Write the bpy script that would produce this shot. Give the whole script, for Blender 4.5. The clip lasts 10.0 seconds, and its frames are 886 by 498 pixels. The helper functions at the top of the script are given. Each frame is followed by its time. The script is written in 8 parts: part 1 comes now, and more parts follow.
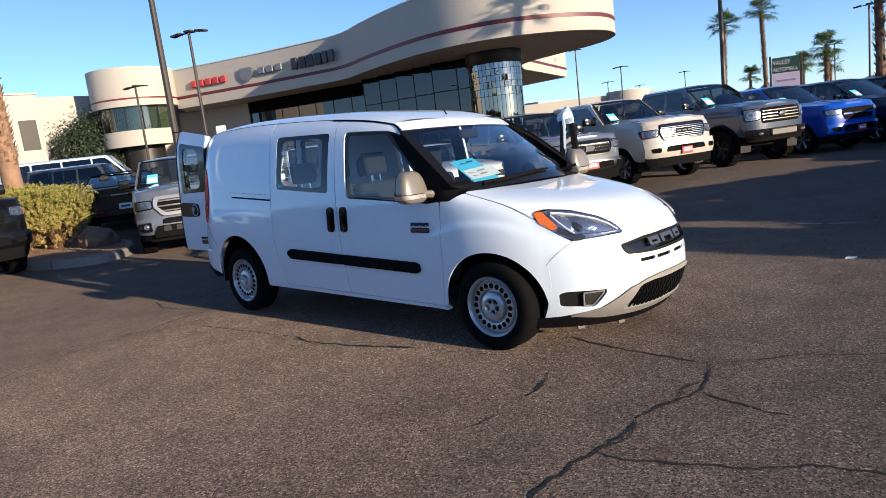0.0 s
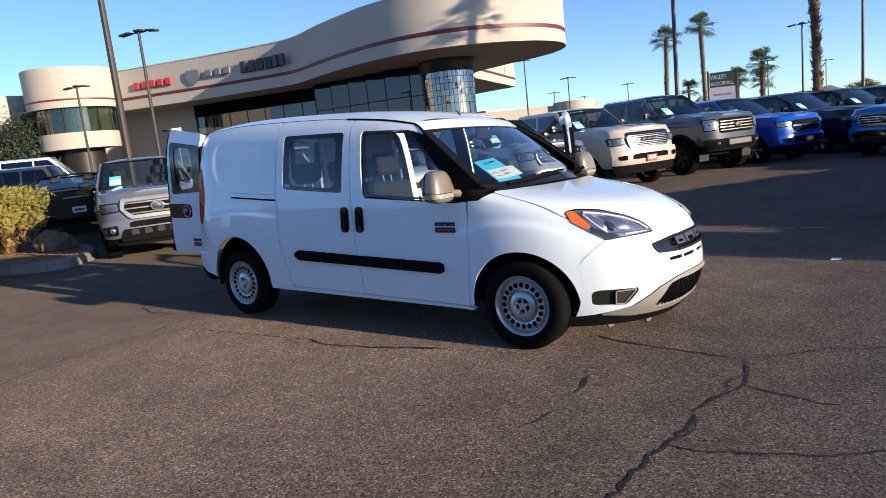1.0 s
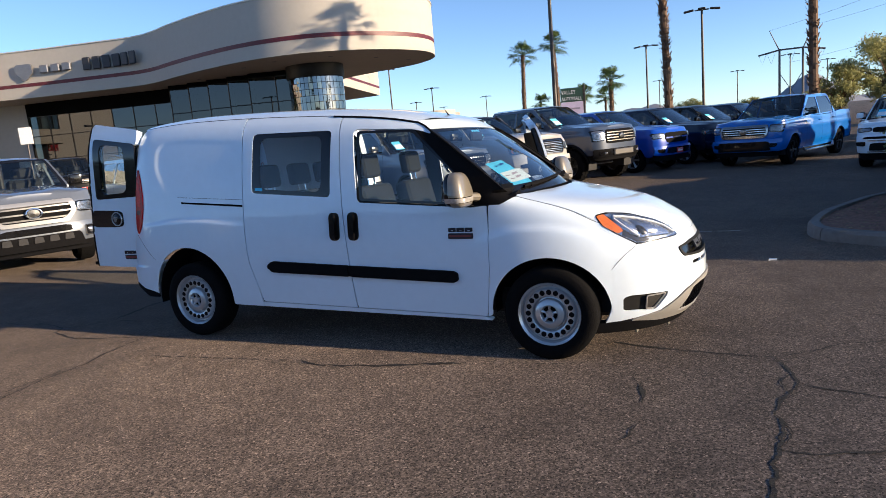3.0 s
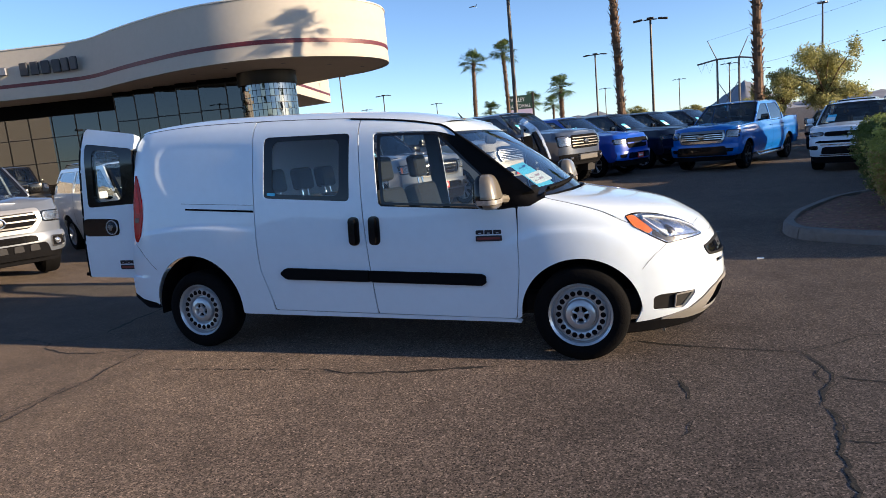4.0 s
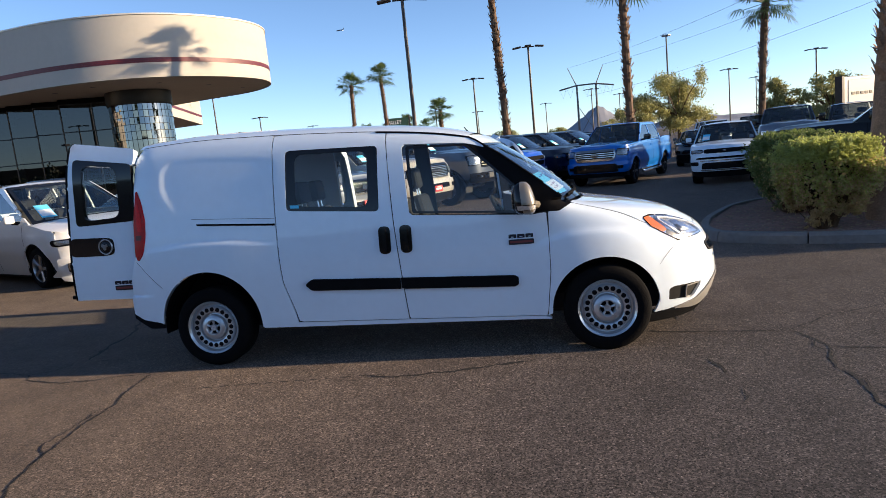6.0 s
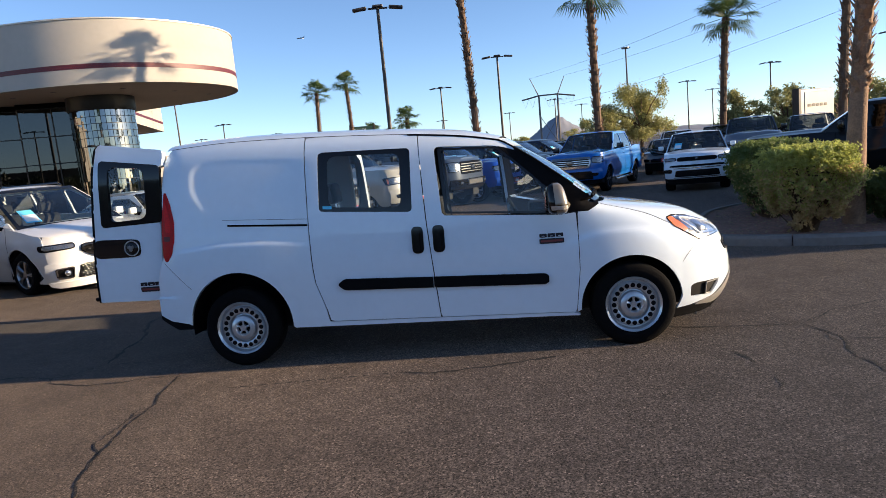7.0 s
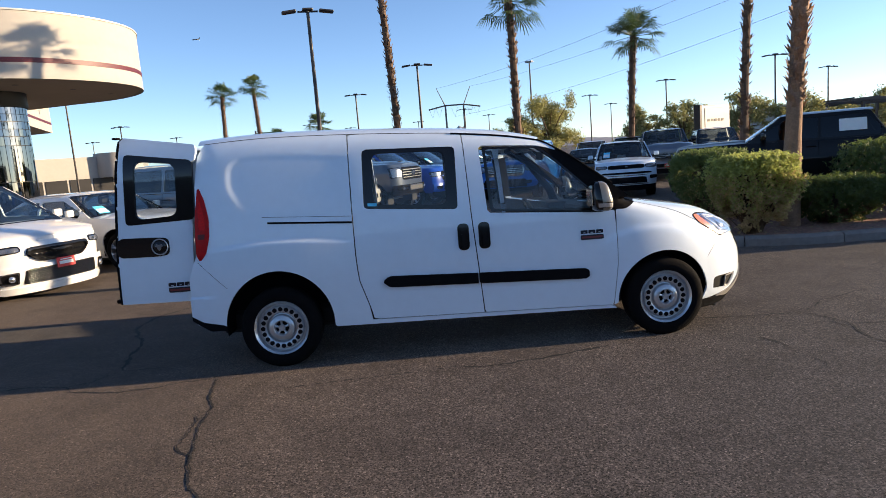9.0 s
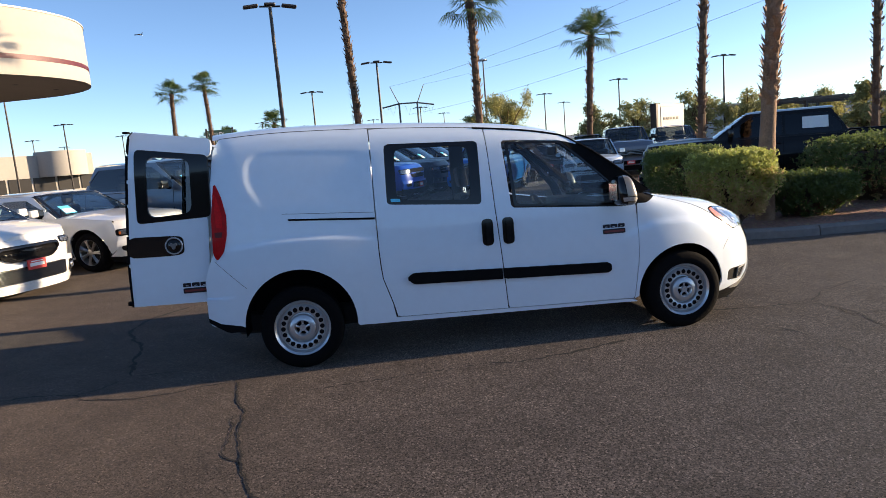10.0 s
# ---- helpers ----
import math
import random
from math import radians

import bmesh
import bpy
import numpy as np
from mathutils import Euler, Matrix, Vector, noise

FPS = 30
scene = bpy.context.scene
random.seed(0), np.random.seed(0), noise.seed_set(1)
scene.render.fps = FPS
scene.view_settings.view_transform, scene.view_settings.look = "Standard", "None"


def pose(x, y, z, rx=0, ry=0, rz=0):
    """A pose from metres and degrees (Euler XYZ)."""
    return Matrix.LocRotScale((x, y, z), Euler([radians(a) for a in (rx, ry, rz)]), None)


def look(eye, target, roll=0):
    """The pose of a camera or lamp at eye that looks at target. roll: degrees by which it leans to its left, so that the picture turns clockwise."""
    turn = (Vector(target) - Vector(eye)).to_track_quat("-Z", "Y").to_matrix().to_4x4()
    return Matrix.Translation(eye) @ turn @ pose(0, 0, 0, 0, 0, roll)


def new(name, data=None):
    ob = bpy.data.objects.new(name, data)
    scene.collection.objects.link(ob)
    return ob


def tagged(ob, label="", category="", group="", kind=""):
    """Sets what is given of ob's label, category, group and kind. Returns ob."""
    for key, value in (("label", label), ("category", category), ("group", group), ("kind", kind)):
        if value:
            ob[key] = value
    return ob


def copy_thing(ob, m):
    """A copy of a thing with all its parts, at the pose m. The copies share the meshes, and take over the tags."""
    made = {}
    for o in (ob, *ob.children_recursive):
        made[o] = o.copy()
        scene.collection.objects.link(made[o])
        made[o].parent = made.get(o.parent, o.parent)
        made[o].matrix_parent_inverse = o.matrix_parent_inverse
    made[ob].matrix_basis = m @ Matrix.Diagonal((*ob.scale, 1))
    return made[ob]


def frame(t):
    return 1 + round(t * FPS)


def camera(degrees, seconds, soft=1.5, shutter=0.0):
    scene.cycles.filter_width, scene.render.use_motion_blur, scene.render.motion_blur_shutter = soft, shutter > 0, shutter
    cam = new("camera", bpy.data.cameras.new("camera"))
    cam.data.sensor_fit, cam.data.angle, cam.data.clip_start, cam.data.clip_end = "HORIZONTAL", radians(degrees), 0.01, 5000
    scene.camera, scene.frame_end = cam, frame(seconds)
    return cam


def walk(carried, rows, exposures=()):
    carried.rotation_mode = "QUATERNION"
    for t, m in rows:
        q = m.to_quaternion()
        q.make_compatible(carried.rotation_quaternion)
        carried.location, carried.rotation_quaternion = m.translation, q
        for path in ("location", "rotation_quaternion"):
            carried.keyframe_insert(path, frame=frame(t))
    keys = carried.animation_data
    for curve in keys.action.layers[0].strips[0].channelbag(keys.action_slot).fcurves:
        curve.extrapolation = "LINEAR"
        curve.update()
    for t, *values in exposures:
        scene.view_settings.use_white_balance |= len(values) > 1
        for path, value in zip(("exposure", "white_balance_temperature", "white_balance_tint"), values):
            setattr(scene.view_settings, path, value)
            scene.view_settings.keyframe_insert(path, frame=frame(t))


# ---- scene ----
cam = camera(67.9, 10.0, 0.4)
PATH = [
    (0, (5.852, -3.515, 1.414), (4.532, -2.041, 1.12), -5.3),
    (0.5, (5.595, -3.744, 1.417), (4.355, -2.202, 1.124), -5.3),
    (1, (5.382, -3.87, 1.403), (4.19, -2.289, 1.118), -4.6),
    (1.5, (5.083, -3.908, 1.406), (4.001, -2.25, 1.117), -3.7),
    (2, (4.843, -3.943, 1.405), (3.802, -2.262, 1.107), -3.4),
    (2.5, (4.53, -4.081, 1.423), (3.612, -2.328, 1.127), -3.5),
    (4, (3.749, -4.311, 1.429), (3.067, -2.452, 1.15), -4.2),
    (4.5, (3.43, -4.528, 1.446), (2.861, -2.63, 1.176), -3.9),
    (5, (3.234, -4.618, 1.421), (2.713, -2.704, 1.167), -4.1),
    (5.5, (2.959, -4.704, 1.438), (2.554, -2.761, 1.187), -4.6),
    (7, (2.18, -5.051, 1.422), (1.983, -3.074, 1.196), -4.7),
    (7.5, (1.874, -5.049, 1.439), (1.754, -3.065, 1.218), -4.4),
    (8, (1.634, -5.065, 1.438), (1.578, -3.077, 1.224), -4.1),
    (8.5, (1.304, -5.176, 1.457), (1.319, -3.189, 1.231), -4.3),
    (9, (1.066, -5.17, 1.425), (1.163, -3.185, 1.202), -4.1),
    (9.5, (0.761, -5.102, 1.443), (0.946, -3.125, 1.209), -3.6),
    (10, (0.517, -5.055, 1.438), (0.755, -3.084, 1.2), -4.3),
]
UP = Vector((-0.01055, -0.02977, 0.9995))          # true up, seen from the sloping asphalt under the van
TILT = UP.rotation_difference(Vector((0, 0, 1))).to_matrix().to_4x4()
walk(cam, [(t, TILT @ look(eye, target, roll)) for t, eye, target, roll in PATH], [(0, 1.73, 5300, 12), (2.5, 1.84, 5500, 12), (5, 1.92, 5700, 12), (10, 1.97, 5800, 12)])

# ---- world, sun, exposure ----
SUN_EL, SUN_AZ = radians(11.5), radians(1.9)         # low morning sun, almost along the van
world = bpy.data.worlds.new("sky")
scene.world = world
world.use_nodes = True
wn = world.node_tree.nodes
sky = wn.new("ShaderNodeTexSky")
sky.sky_type, sky.sun_disc = "NISHITA", False
sky.sun_elevation, sky.sun_rotation = SUN_EL, radians(90) - SUN_AZ
sky.air_density, sky.dust_density, sky.ozone_density = 0.62, 0.2, 1.25
wn["Background"].inputs["Strength"].default_value = 0.059
world.node_tree.links.new(sky.outputs[0], wn["Background"].inputs["Color"])
sun = new("sun", bpy.data.lights.new("sun", "SUN"))
sun.data.energy, sun.data.angle, sun.data.color = 3.0, radians(0.53), (1.0, 0.72, 0.41)
sun_way = Vector((math.cos(SUN_EL) * math.cos(SUN_AZ), math.cos(SUN_EL) * math.sin(SUN_AZ), math.sin(SUN_EL)))
sun.matrix_world = look(sun_way * 100, (0, 0, 0))

# ---- materials ----
MATS = {}


def material(name, colour, rough=0.5, metal=0.0, vary=0.0, scale=8.0, bump=0.0, bump_scale=60.0, coat=0.0, per_piece=0.0, emit=0.0, spec=0.5, thin=0.0):
    """A surface with two scales of variation in colour and a fine relief."""
    if name in MATS:
        return MATS[name]
    m = bpy.data.materials.new(name)
    m.use_nodes = True
    nodes, links = m.node_tree.nodes, m.node_tree.links
    b = nodes["Principled BSDF"]
    b.inputs["Roughness"].default_value, b.inputs["Metallic"].default_value = rough, metal
    b.inputs["Coat Weight"].default_value, b.inputs["Coat Roughness"].default_value = coat, 0.04
    b.inputs["Specular IOR Level"].default_value = spec
    b.inputs["Base Color"].default_value = (*colour, 1)
    m.diffuse_color = (*colour, 1)
    place = nodes.new("ShaderNodeTexCoord")
    if vary or per_piece:
        big, fine = nodes.new("ShaderNodeTexNoise"), nodes.new("ShaderNodeTexNoise")
        big.inputs["Scale"].default_value, fine.inputs["Scale"].default_value = scale, scale * 9
        big.inputs["Detail"].default_value = fine.inputs["Detail"].default_value = 4
        for n in (big, fine):
            links.new(place.outputs["Object"], n.inputs["Vector"])
        add = nodes.new("ShaderNodeMath")
        add.operation = "ADD"
        links.new(big.outputs["Fac"], add.inputs[0]), links.new(fine.outputs["Fac"], add.inputs[1])
        last = add.outputs[0]
        if per_piece:
            info = nodes.new("ShaderNodeObjectInfo")
            isle = nodes.new("ShaderNodeNewGeometry")
            mix = nodes.new("ShaderNodeMath")
            mix.operation = "MULTIPLY_ADD"
            mix.inputs[1].default_value = per_piece
            sum2 = nodes.new("ShaderNodeMath")
            sum2.operation = "ADD"
            links.new(info.outputs["Random"], sum2.inputs[0]), links.new(isle.outputs["Random Per Island"], sum2.inputs[1])
            links.new(sum2.outputs[0], mix.inputs[0]), links.new(last, mix.inputs[2])
            last = mix.outputs[0]
        span = nodes.new("ShaderNodeMapRange")
        span.inputs["From Min"].default_value, span.inputs["From Max"].default_value = 0.6, 1.4 + 2 * per_piece
        span.inputs["To Min"].default_value, span.inputs["To Max"].default_value = 1 - vary, 1 + vary
        links.new(last, span.inputs["Value"])
        tint = nodes.new("ShaderNodeMix")
        tint.data_type, tint.blend_type = "RGBA", "MULTIPLY"
        tint.inputs["Factor"].default_value = 1
        tint.inputs["A"].default_value = (*colour, 1)
        links.new(span.outputs[0], tint.inputs["B"]), links.new(tint.outputs["Result"], b.inputs["Base Color"])
    if bump:
        grain, relief = nodes.new("ShaderNodeTexNoise"), nodes.new("ShaderNodeBump")
        grain.inputs["Scale"].default_value, grain.inputs["Detail"].default_value = bump_scale, 5
        relief.inputs["Strength"].default_value, relief.inputs["Distance"].default_value = min(bump, 1), 0.02
        links.new(place.outputs["Object"], grain.inputs["Vector"])
        links.new(grain.outputs["Fac"], relief.inputs["Height"]), links.new(relief.outputs[0], b.inputs["Normal"])
    if emit:
        b.inputs["Emission Color"].default_value, b.inputs["Emission Strength"].default_value = (*colour, 1), emit
    if thin:
        through_leaf, mixer = nodes.new("ShaderNodeBsdfTranslucent"), nodes.new("ShaderNodeMixShader")
        mixer.inputs[0].default_value = thin
        if vary or per_piece:
            links.new(tint.outputs["Result"], through_leaf.inputs[0])
        else:
            through_leaf.inputs[0].default_value = (*colour, 1)
        links.new(b.outputs[0], mixer.inputs[1]), links.new(through_leaf.outputs[0], mixer.inputs[2])
        links.new(mixer.outputs[0], nodes["Material Output"].inputs[0])
    MATS[name] = m
    return m


def paint(name, colour, flake=0.0, rough=0.35, coat=1.0):
    return material(name, colour, rough, flake, 0.03, 1.5, 0.02, 300, coat=coat, spec=0.5 * coat)


def glass(name, tint, gloss=1.0):
    """A pane: tinted see-through with a real mirror gloss that grows at grazing angles."""
    m = bpy.data.materials.new(name)
    m.use_nodes = True
    nodes, links = m.node_tree.nodes, m.node_tree.links
    nodes.remove(nodes["Principled BSDF"])
    clear, shine, mix, edge = (nodes.new("ShaderNodeBsdf" + k) if k in ("Transparent", "Glossy") else nodes.new("ShaderNode" + k) for k in ("Transparent", "Glossy", "MixShader", "LayerWeight"))
    clear.inputs[0].default_value = (*tint, 1)
    shine.inputs["Roughness"].default_value = 0.01
    shine.inputs["Color"].default_value = (0.95, 0.97, 1, 1)
    edge.inputs["Blend"].default_value = 0.5
    steep, share = nodes.new("ShaderNodeMath"), nodes.new("ShaderNodeMath")
    steep.operation, share.operation = "POWER", "MULTIPLY_ADD"
    steep.inputs[1].default_value = 4.0
    share.inputs[1].default_value, share.inputs[2].default_value = 0.9, 0.045 * gloss
    links.new(edge.outputs["Facing"], steep.inputs[0]), links.new(steep.outputs[0], share.inputs[0])
    links.new(share.outputs[0], mix.inputs[0]), links.new(clear.outputs[0], mix.inputs[1]), links.new(shine.outputs[0], mix.inputs[2])
    links.new(mix.outputs[0], nodes["Material Output"].inputs[0])
    m.diffuse_color = (*tint, 1)
    MATS[name] = m
    return m


def asphalt():
    m = bpy.data.materials.new("asphalt")
    m.use_nodes = True
    nodes, links = m.node_tree.nodes, m.node_tree.links
    b = nodes["Principled BSDF"]
    b.inputs["Roughness"].default_value = 0.85
    b.inputs["Diffuse Roughness"].default_value = 1.0
    b.inputs["Specular IOR Level"].default_value = 0.3
    place = nodes.new("ShaderNodeTexCoord")

    def tex(kind, scale, **kw):
        n = nodes.new("ShaderNodeTex" + kind)
        n.inputs["Scale"].default_value = scale
        for k, v in kw.items():
            n.inputs[k].default_value = v
        links.new(place.outputs["Object"], n.inputs["Vector"])
        return n

    def ramp(source, stops):
        r = nodes.new("ShaderNodeValToRGB")
        while len(r.color_ramp.elements) < len(stops):
            r.color_ramp.elements.new(0.5)
        for e, (p, c) in zip(r.color_ramp.elements, stops):
            e.position, e.color = p, (*c, 1)
        links.new(source, r.inputs[0])
        return r.outputs[0]

    def mix(kind, fac, a, c):
        n = nodes.new("ShaderNodeMix")
        n.data_type, n.blend_type = "RGBA", kind
        n.inputs["Factor"].default_value = fac
        links.new(a, n.inputs["A"]), links.new(c, n.inputs["B"])
        return n.outputs["Result"]

    stones = tex("Voronoi", 110)
    base = ramp(stones.outputs["Color"], [(0.0, (0.012, 0.011, 0.010)), (0.35, (0.042, 0.038, 0.035)), (0.65, (0.079, 0.070, 0.065)), (0.88, (0.138, 0.124, 0.113)), (1.0, (0.31, 0.277, 0.252))])
    pits = ramp(tex("Voronoi", 50, Randomness=1.0).outputs["Distance"], [(0.16, (0.08, 0.08, 0.08)), (0.29, (1.12, 1.12, 1.12))])
    chips = ramp(tex("Voronoi", 41, Randomness=1.0).outputs["Distance"], [(0.06, (2.6, 2.5, 2.4)), (0.13, (1.0, 1.0, 1.0))])
    patches = ramp(tex("Noise", 0.55, Detail=6, Roughness=0.6).outputs["Fac"], [(0.3, (1.34, 1.18, 1.07)), (0.7, (1.88, 1.66, 1.50))])
    stains = ramp(tex("Noise", 2.6, Detail=8, Roughness=0.65).outputs["Fac"], [(0.35, (0.8, 0.8, 0.8)), (0.6, (1.08, 1.08, 1.07))])
    grit = ramp(tex("Noise", 240, Detail=3).outputs["Fac"], [(0.35, (0.62, 0.62, 0.62)), (0.68, (1.42, 1.40, 1.36))])
    coarse = mix("MULTIPLY", 1, mix("MULTIPLY", 1, mix("MULTIPLY", 1, base, pits), chips), grit)
    # finer, worn surfacing west of the long crack
    wander, where, fine = nodes.new("ShaderNodeVectorMath"), nodes.new("ShaderNodeSeparateXYZ"), nodes.new("ShaderNodeMapRange")
    wander.operation = "MULTIPLY_ADD"
    wander.inputs[1].default_value = (1.6, 0, 0)
    links.new(tex("Noise", 0.9, Detail=5).outputs["Color"], wander.inputs[0]), links.new(place.outputs["Object"], wander.inputs[2])
    links.new(wander.outputs[0], where.inputs[0]), links.new(where.outputs["X"], fine.inputs["Value"])
    fine.interpolation_type = "SMOOTHSTEP"
    for k, v in zip(("From Min", "From Max", "To Min", "To Max"), (2.6, -0.6, 0.10, 0.68)):
        fine.inputs[k].default_value = v
    dusty = ramp(tex("Noise", 60, Detail=6, Roughness=0.7).outputs["Fac"], [(0.3, (0.021, 0.019, 0.017)), (0.7, (0.044, 0.040, 0.036))])
    blend = nodes.new("ShaderNodeMix")
    blend.data_type = "RGBA"
    links.new(fine.outputs[0], blend.inputs["Factor"]), links.new(coarse, blend.inputs["A"]), links.new(dusty, blend.inputs["B"])
    links.new(mix("MULTIPLY", 1, mix("MULTIPLY", 1, blend.outputs["Result"], patches), stains), b.inputs["Base Color"])
    relief, holes = nodes.new("ShaderNodeBump"), nodes.new("ShaderNodeBump")
    relief.inputs["Strength"].default_value, relief.inputs["Distance"].default_value = 1.0, 0.007
    holes.inputs["Strength"].default_value, holes.inputs["Distance"].default_value = 1.0, 0.004
    links.new(stones.outputs["Color"], relief.inputs["Height"]), links.new(pits, holes.inputs["Height"])
    links.new(relief.outputs[0], holes.inputs["Normal"]), links.new(holes.outputs[0], b.inputs["Normal"])
    MATS["asphalt"] = m
    return m


ASPHALT = asphalt()
WHITE = paint("white_paint", (0.69, 0.785, 0.885))
BLACK_TRIM = material("black_plastic", (0.007, 0.007, 0.008), 0.75, 0, 0.2, 20, 0.15, 500, spec=0.04)
GLOSS_BLACK = material("gloss_black", (0.007, 0.007, 0.008), 0.12, 0, 0, coat=0.25, spec=0.35)
RUBBER = material("tyre_rubber", (0.004, 0.004, 0.0045), 0.9, 0, 0.3, 12, 0.3, 90, spec=0.1)
STEEL = material("silver_wheel_paint", (0.50, 0.52, 0.54), 0.25, 0.55, 0.06, 6)
CHROME = material("chrome", (0.8, 0.8, 0.8), 0.12, 1.0)
DARK_METAL = material("dark_pole_paint", (0.045, 0.038, 0.034), 0.5, 0.2, 0.2, 4)
LAMP_GLASS = glass("lamp_lens", (0.94, 0.95, 0.97), 1.0)
SCREEN_GLASS = glass("windscreen_glass", (0.68, 0.76, 0.79), 2.8)
CAR_GLASS = glass("car_glass", (0.74, 0.81, 0.82), 1.3)
DARK_GLASS = glass("privacy_glass", (0.10, 0.12, 0.13), 1.3)
AMBER = material("amber_lens", (0.66, 0.15, 0.006), 0.35, 0, 0.3, 60, coat=1)
RED_LENS = material("red_lens", (0.42, 0.001, 0.003), 0.25, 0, 0.3, 30, spec=0.12)
SEAT = material("grey_seat_cloth", (0.018, 0.019, 0.022), 0.9, 0, 0.15, 12, 0.3, 200)
CABIN = material("dark_cabin_plastic", (0.018, 0.018, 0.02), 0.8, 0, 0.15, 10, 0.2, 300)
PALE_TRIM = material("pale_cabin_trim", (0.42, 0.42, 0.41), 0.7, 0, 0.08, 6)
PAPER_BLUE = material("blue_printed_sheet", (0.14, 0.58, 0.82), 0.6, 0, 0.12, 30)
PAPER = material("white_paper", (0.80, 0.80, 0.78), 0.7, 0, 0.05, 20)
PLATE_RED = material("red_dealer_plate", (0.55, 0.03, 0.03), 0.4, 0, 0.15, 20)
CONCRETE = material("kerb_concrete", (0.17, 0.158, 0.147), 0.85, 0, 0.22, 1.6, 0.35, 70)
STUCCO = material("white_stucco", (0.42, 0.395, 0.355), 0.85, 0, 0.05, 0.35, 0.15, 25)
SOFFIT = material("soffit_plaster", (0.50, 0.44, 0.38), 0.85, 0, 0.06, 0.5)
STRIPE = material("red_band_paint", (0.11, 0.012, 0.018), 0.5, 0, 0.1, 2)
GREY_LETTER = material("grey_sign_metal", (0.22, 0.22, 0.23), 0.4, 0.6, 0.1, 4)
DARK_LETTER = material("dark_sign_metal", (0.03, 0.032, 0.04), 0.5, 0.2, 0.1, 4)
RED_LETTER = material("red_sign_enamel", (0.45, 0.03, 0.03), 0.4, 0, 0.1, 4)
MULLION = material("dark_bronze_frame", (0.025, 0.023, 0.022), 0.45, 0.4)
SHOW_GLASS = glass("showroom_glass", (0.06, 0.07, 0.075), 1.8)
BAY_GLASS = glass("showroom_bay_glass", (0.07, 0.085, 0.09), 1.7)
# header colour blackened to hold the shade under the canopy
SHADE_BLACK = material("shade_black_header", (0.006, 0.006, 0.006), 0.9, spec=0.02)
MIRROR_GLASS = material("mirrored_glass_panel", (0.22, 0.22, 0.215), 0.03, 1.0, 0.03, 2)
BARK = material("palm_bark", (0.13, 0.082, 0.052), 0.9, 0, 0.45, 5, 0.6, 30, per_piece=0.25)
SMOOTH_BARK = material("smooth_palm_bark", (0.25, 0.155, 0.095), 0.9, 0, 0.45, 5, 0.6, 30)
FROND = material("palm_frond", (0.075, 0.115, 0.03), 0.55, 0, 0.4, 3, per_piece=0.35, thin=0.35)
LEAF = material("hedge_leaf", (0.43, 0.47, 0.13), 0.45, 0, 0.45, 4, per_piece=0.5, thin=0.6)
TWIG = material("hedge_twig", (0.10, 0.06, 0.03), 0.9, 0, 0.3, 10)
TREE_LEAF = material("tree_leaf", (0.31, 0.30, 0.11), 0.7, 0, 0.35, 2, per_piece=0.4, thin=0.4)
GRAVEL = material("planting_gravel", (0.23, 0.125, 0.09), 0.95, 0, 0.6, 16, 1.0, 45)
ROCK = material("brown_boulder", (0.19, 0.14, 0.105), 0.9, 0, 0.3, 4, 0.7, 9)
LITTER = material("dry_leaf_litter", (0.30, 0.22, 0.12), 0.9, 0, 0.4, 20, per_piece=0.5)
# rock colour with the blue haze of distance mixed in
HILL = material("haze_tinted_rock", (0.20, 0.215, 0.26), 1.0, 0, 0.2, 0.004)
CRACK = material("crack_filler", (0.012, 0.011, 0.010), 0.9, 0, 0.5, 20, 0.4, 80)
VALANCE = material("grey_bumper_plastic", (0.04, 0.04, 0.043), 0.7, 0, 0.1, 20, 0.2, 300, spec=0.1)


# ---- building blocks ----
def thing(name, label, category, m=None, group="", kind=""):
    ob = tagged(new(name), label, category, group, kind)
    ob.matrix_world = m or Matrix()
    return ob


def mesh_of(bm, name, mats, smooth=True):
    me = bpy.data.meshes.new(name)
    bm.to_mesh(me)
    bm.free()
    for m in (mats if isinstance(mats, (list, tuple)) else [mats]):
        me.materials.append(m)
    if smooth:
        me.polygons.foreach_set("use_smooth", [True] * len(me.polygons))
    return me


def part(name, bm, mats, parent, label="", smooth=True, sharp=35):
    me = mesh_of(bm, name, mats, smooth)
    if smooth and sharp:
        me.set_sharp_from_angle(angle=radians(sharp))
    ob = new(name, me)
    ob.parent = parent
    return tagged(ob, label)


def solo(name, bm, mats, label, category, m=None, group="", kind="", smooth=True, sharp=35):
    ob = part(name, bm, mats, None, label, smooth, sharp)
    ob.matrix_world = m or Matrix()
    return tagged(ob, label, category, group, kind)


def box(bm, lo, hi, bevel=0.0, m=None, index=0, segs=1):
    made = bmesh.ops.create_cube(bm, size=1)["verts"]
    bmesh.ops.scale(bm, vec=[b - a for a, b in zip(lo, hi)], verts=made)
    bmesh.ops.translate(bm, vec=[(a + b) / 2 for a, b in zip(lo, hi)], verts=made)
    faces = {f for v in made for f in v.link_faces}
    if bevel:
        out = bmesh.ops.bevel(bm, geom=list({e for f in faces for e in f.edges}), offset=bevel, segments=segs, profile=0.6, affect="EDGES", clamp_overlap=True)
        made = list({v for f in out["faces"] for v in f.verts} | {v for v in made if v.is_valid})
        faces = {f for v in made for f in v.link_faces}
    if m is not None:
        bmesh.ops.transform(bm, matrix=m, verts=made)
    for f in faces:
        f.material_index = index
    return made


def one_box(lo, hi, bevel=0.0, m=None, segs=1):
    bm = bmesh.new()
    box(bm, lo, hi, bevel, m, 0, segs)
    return bm


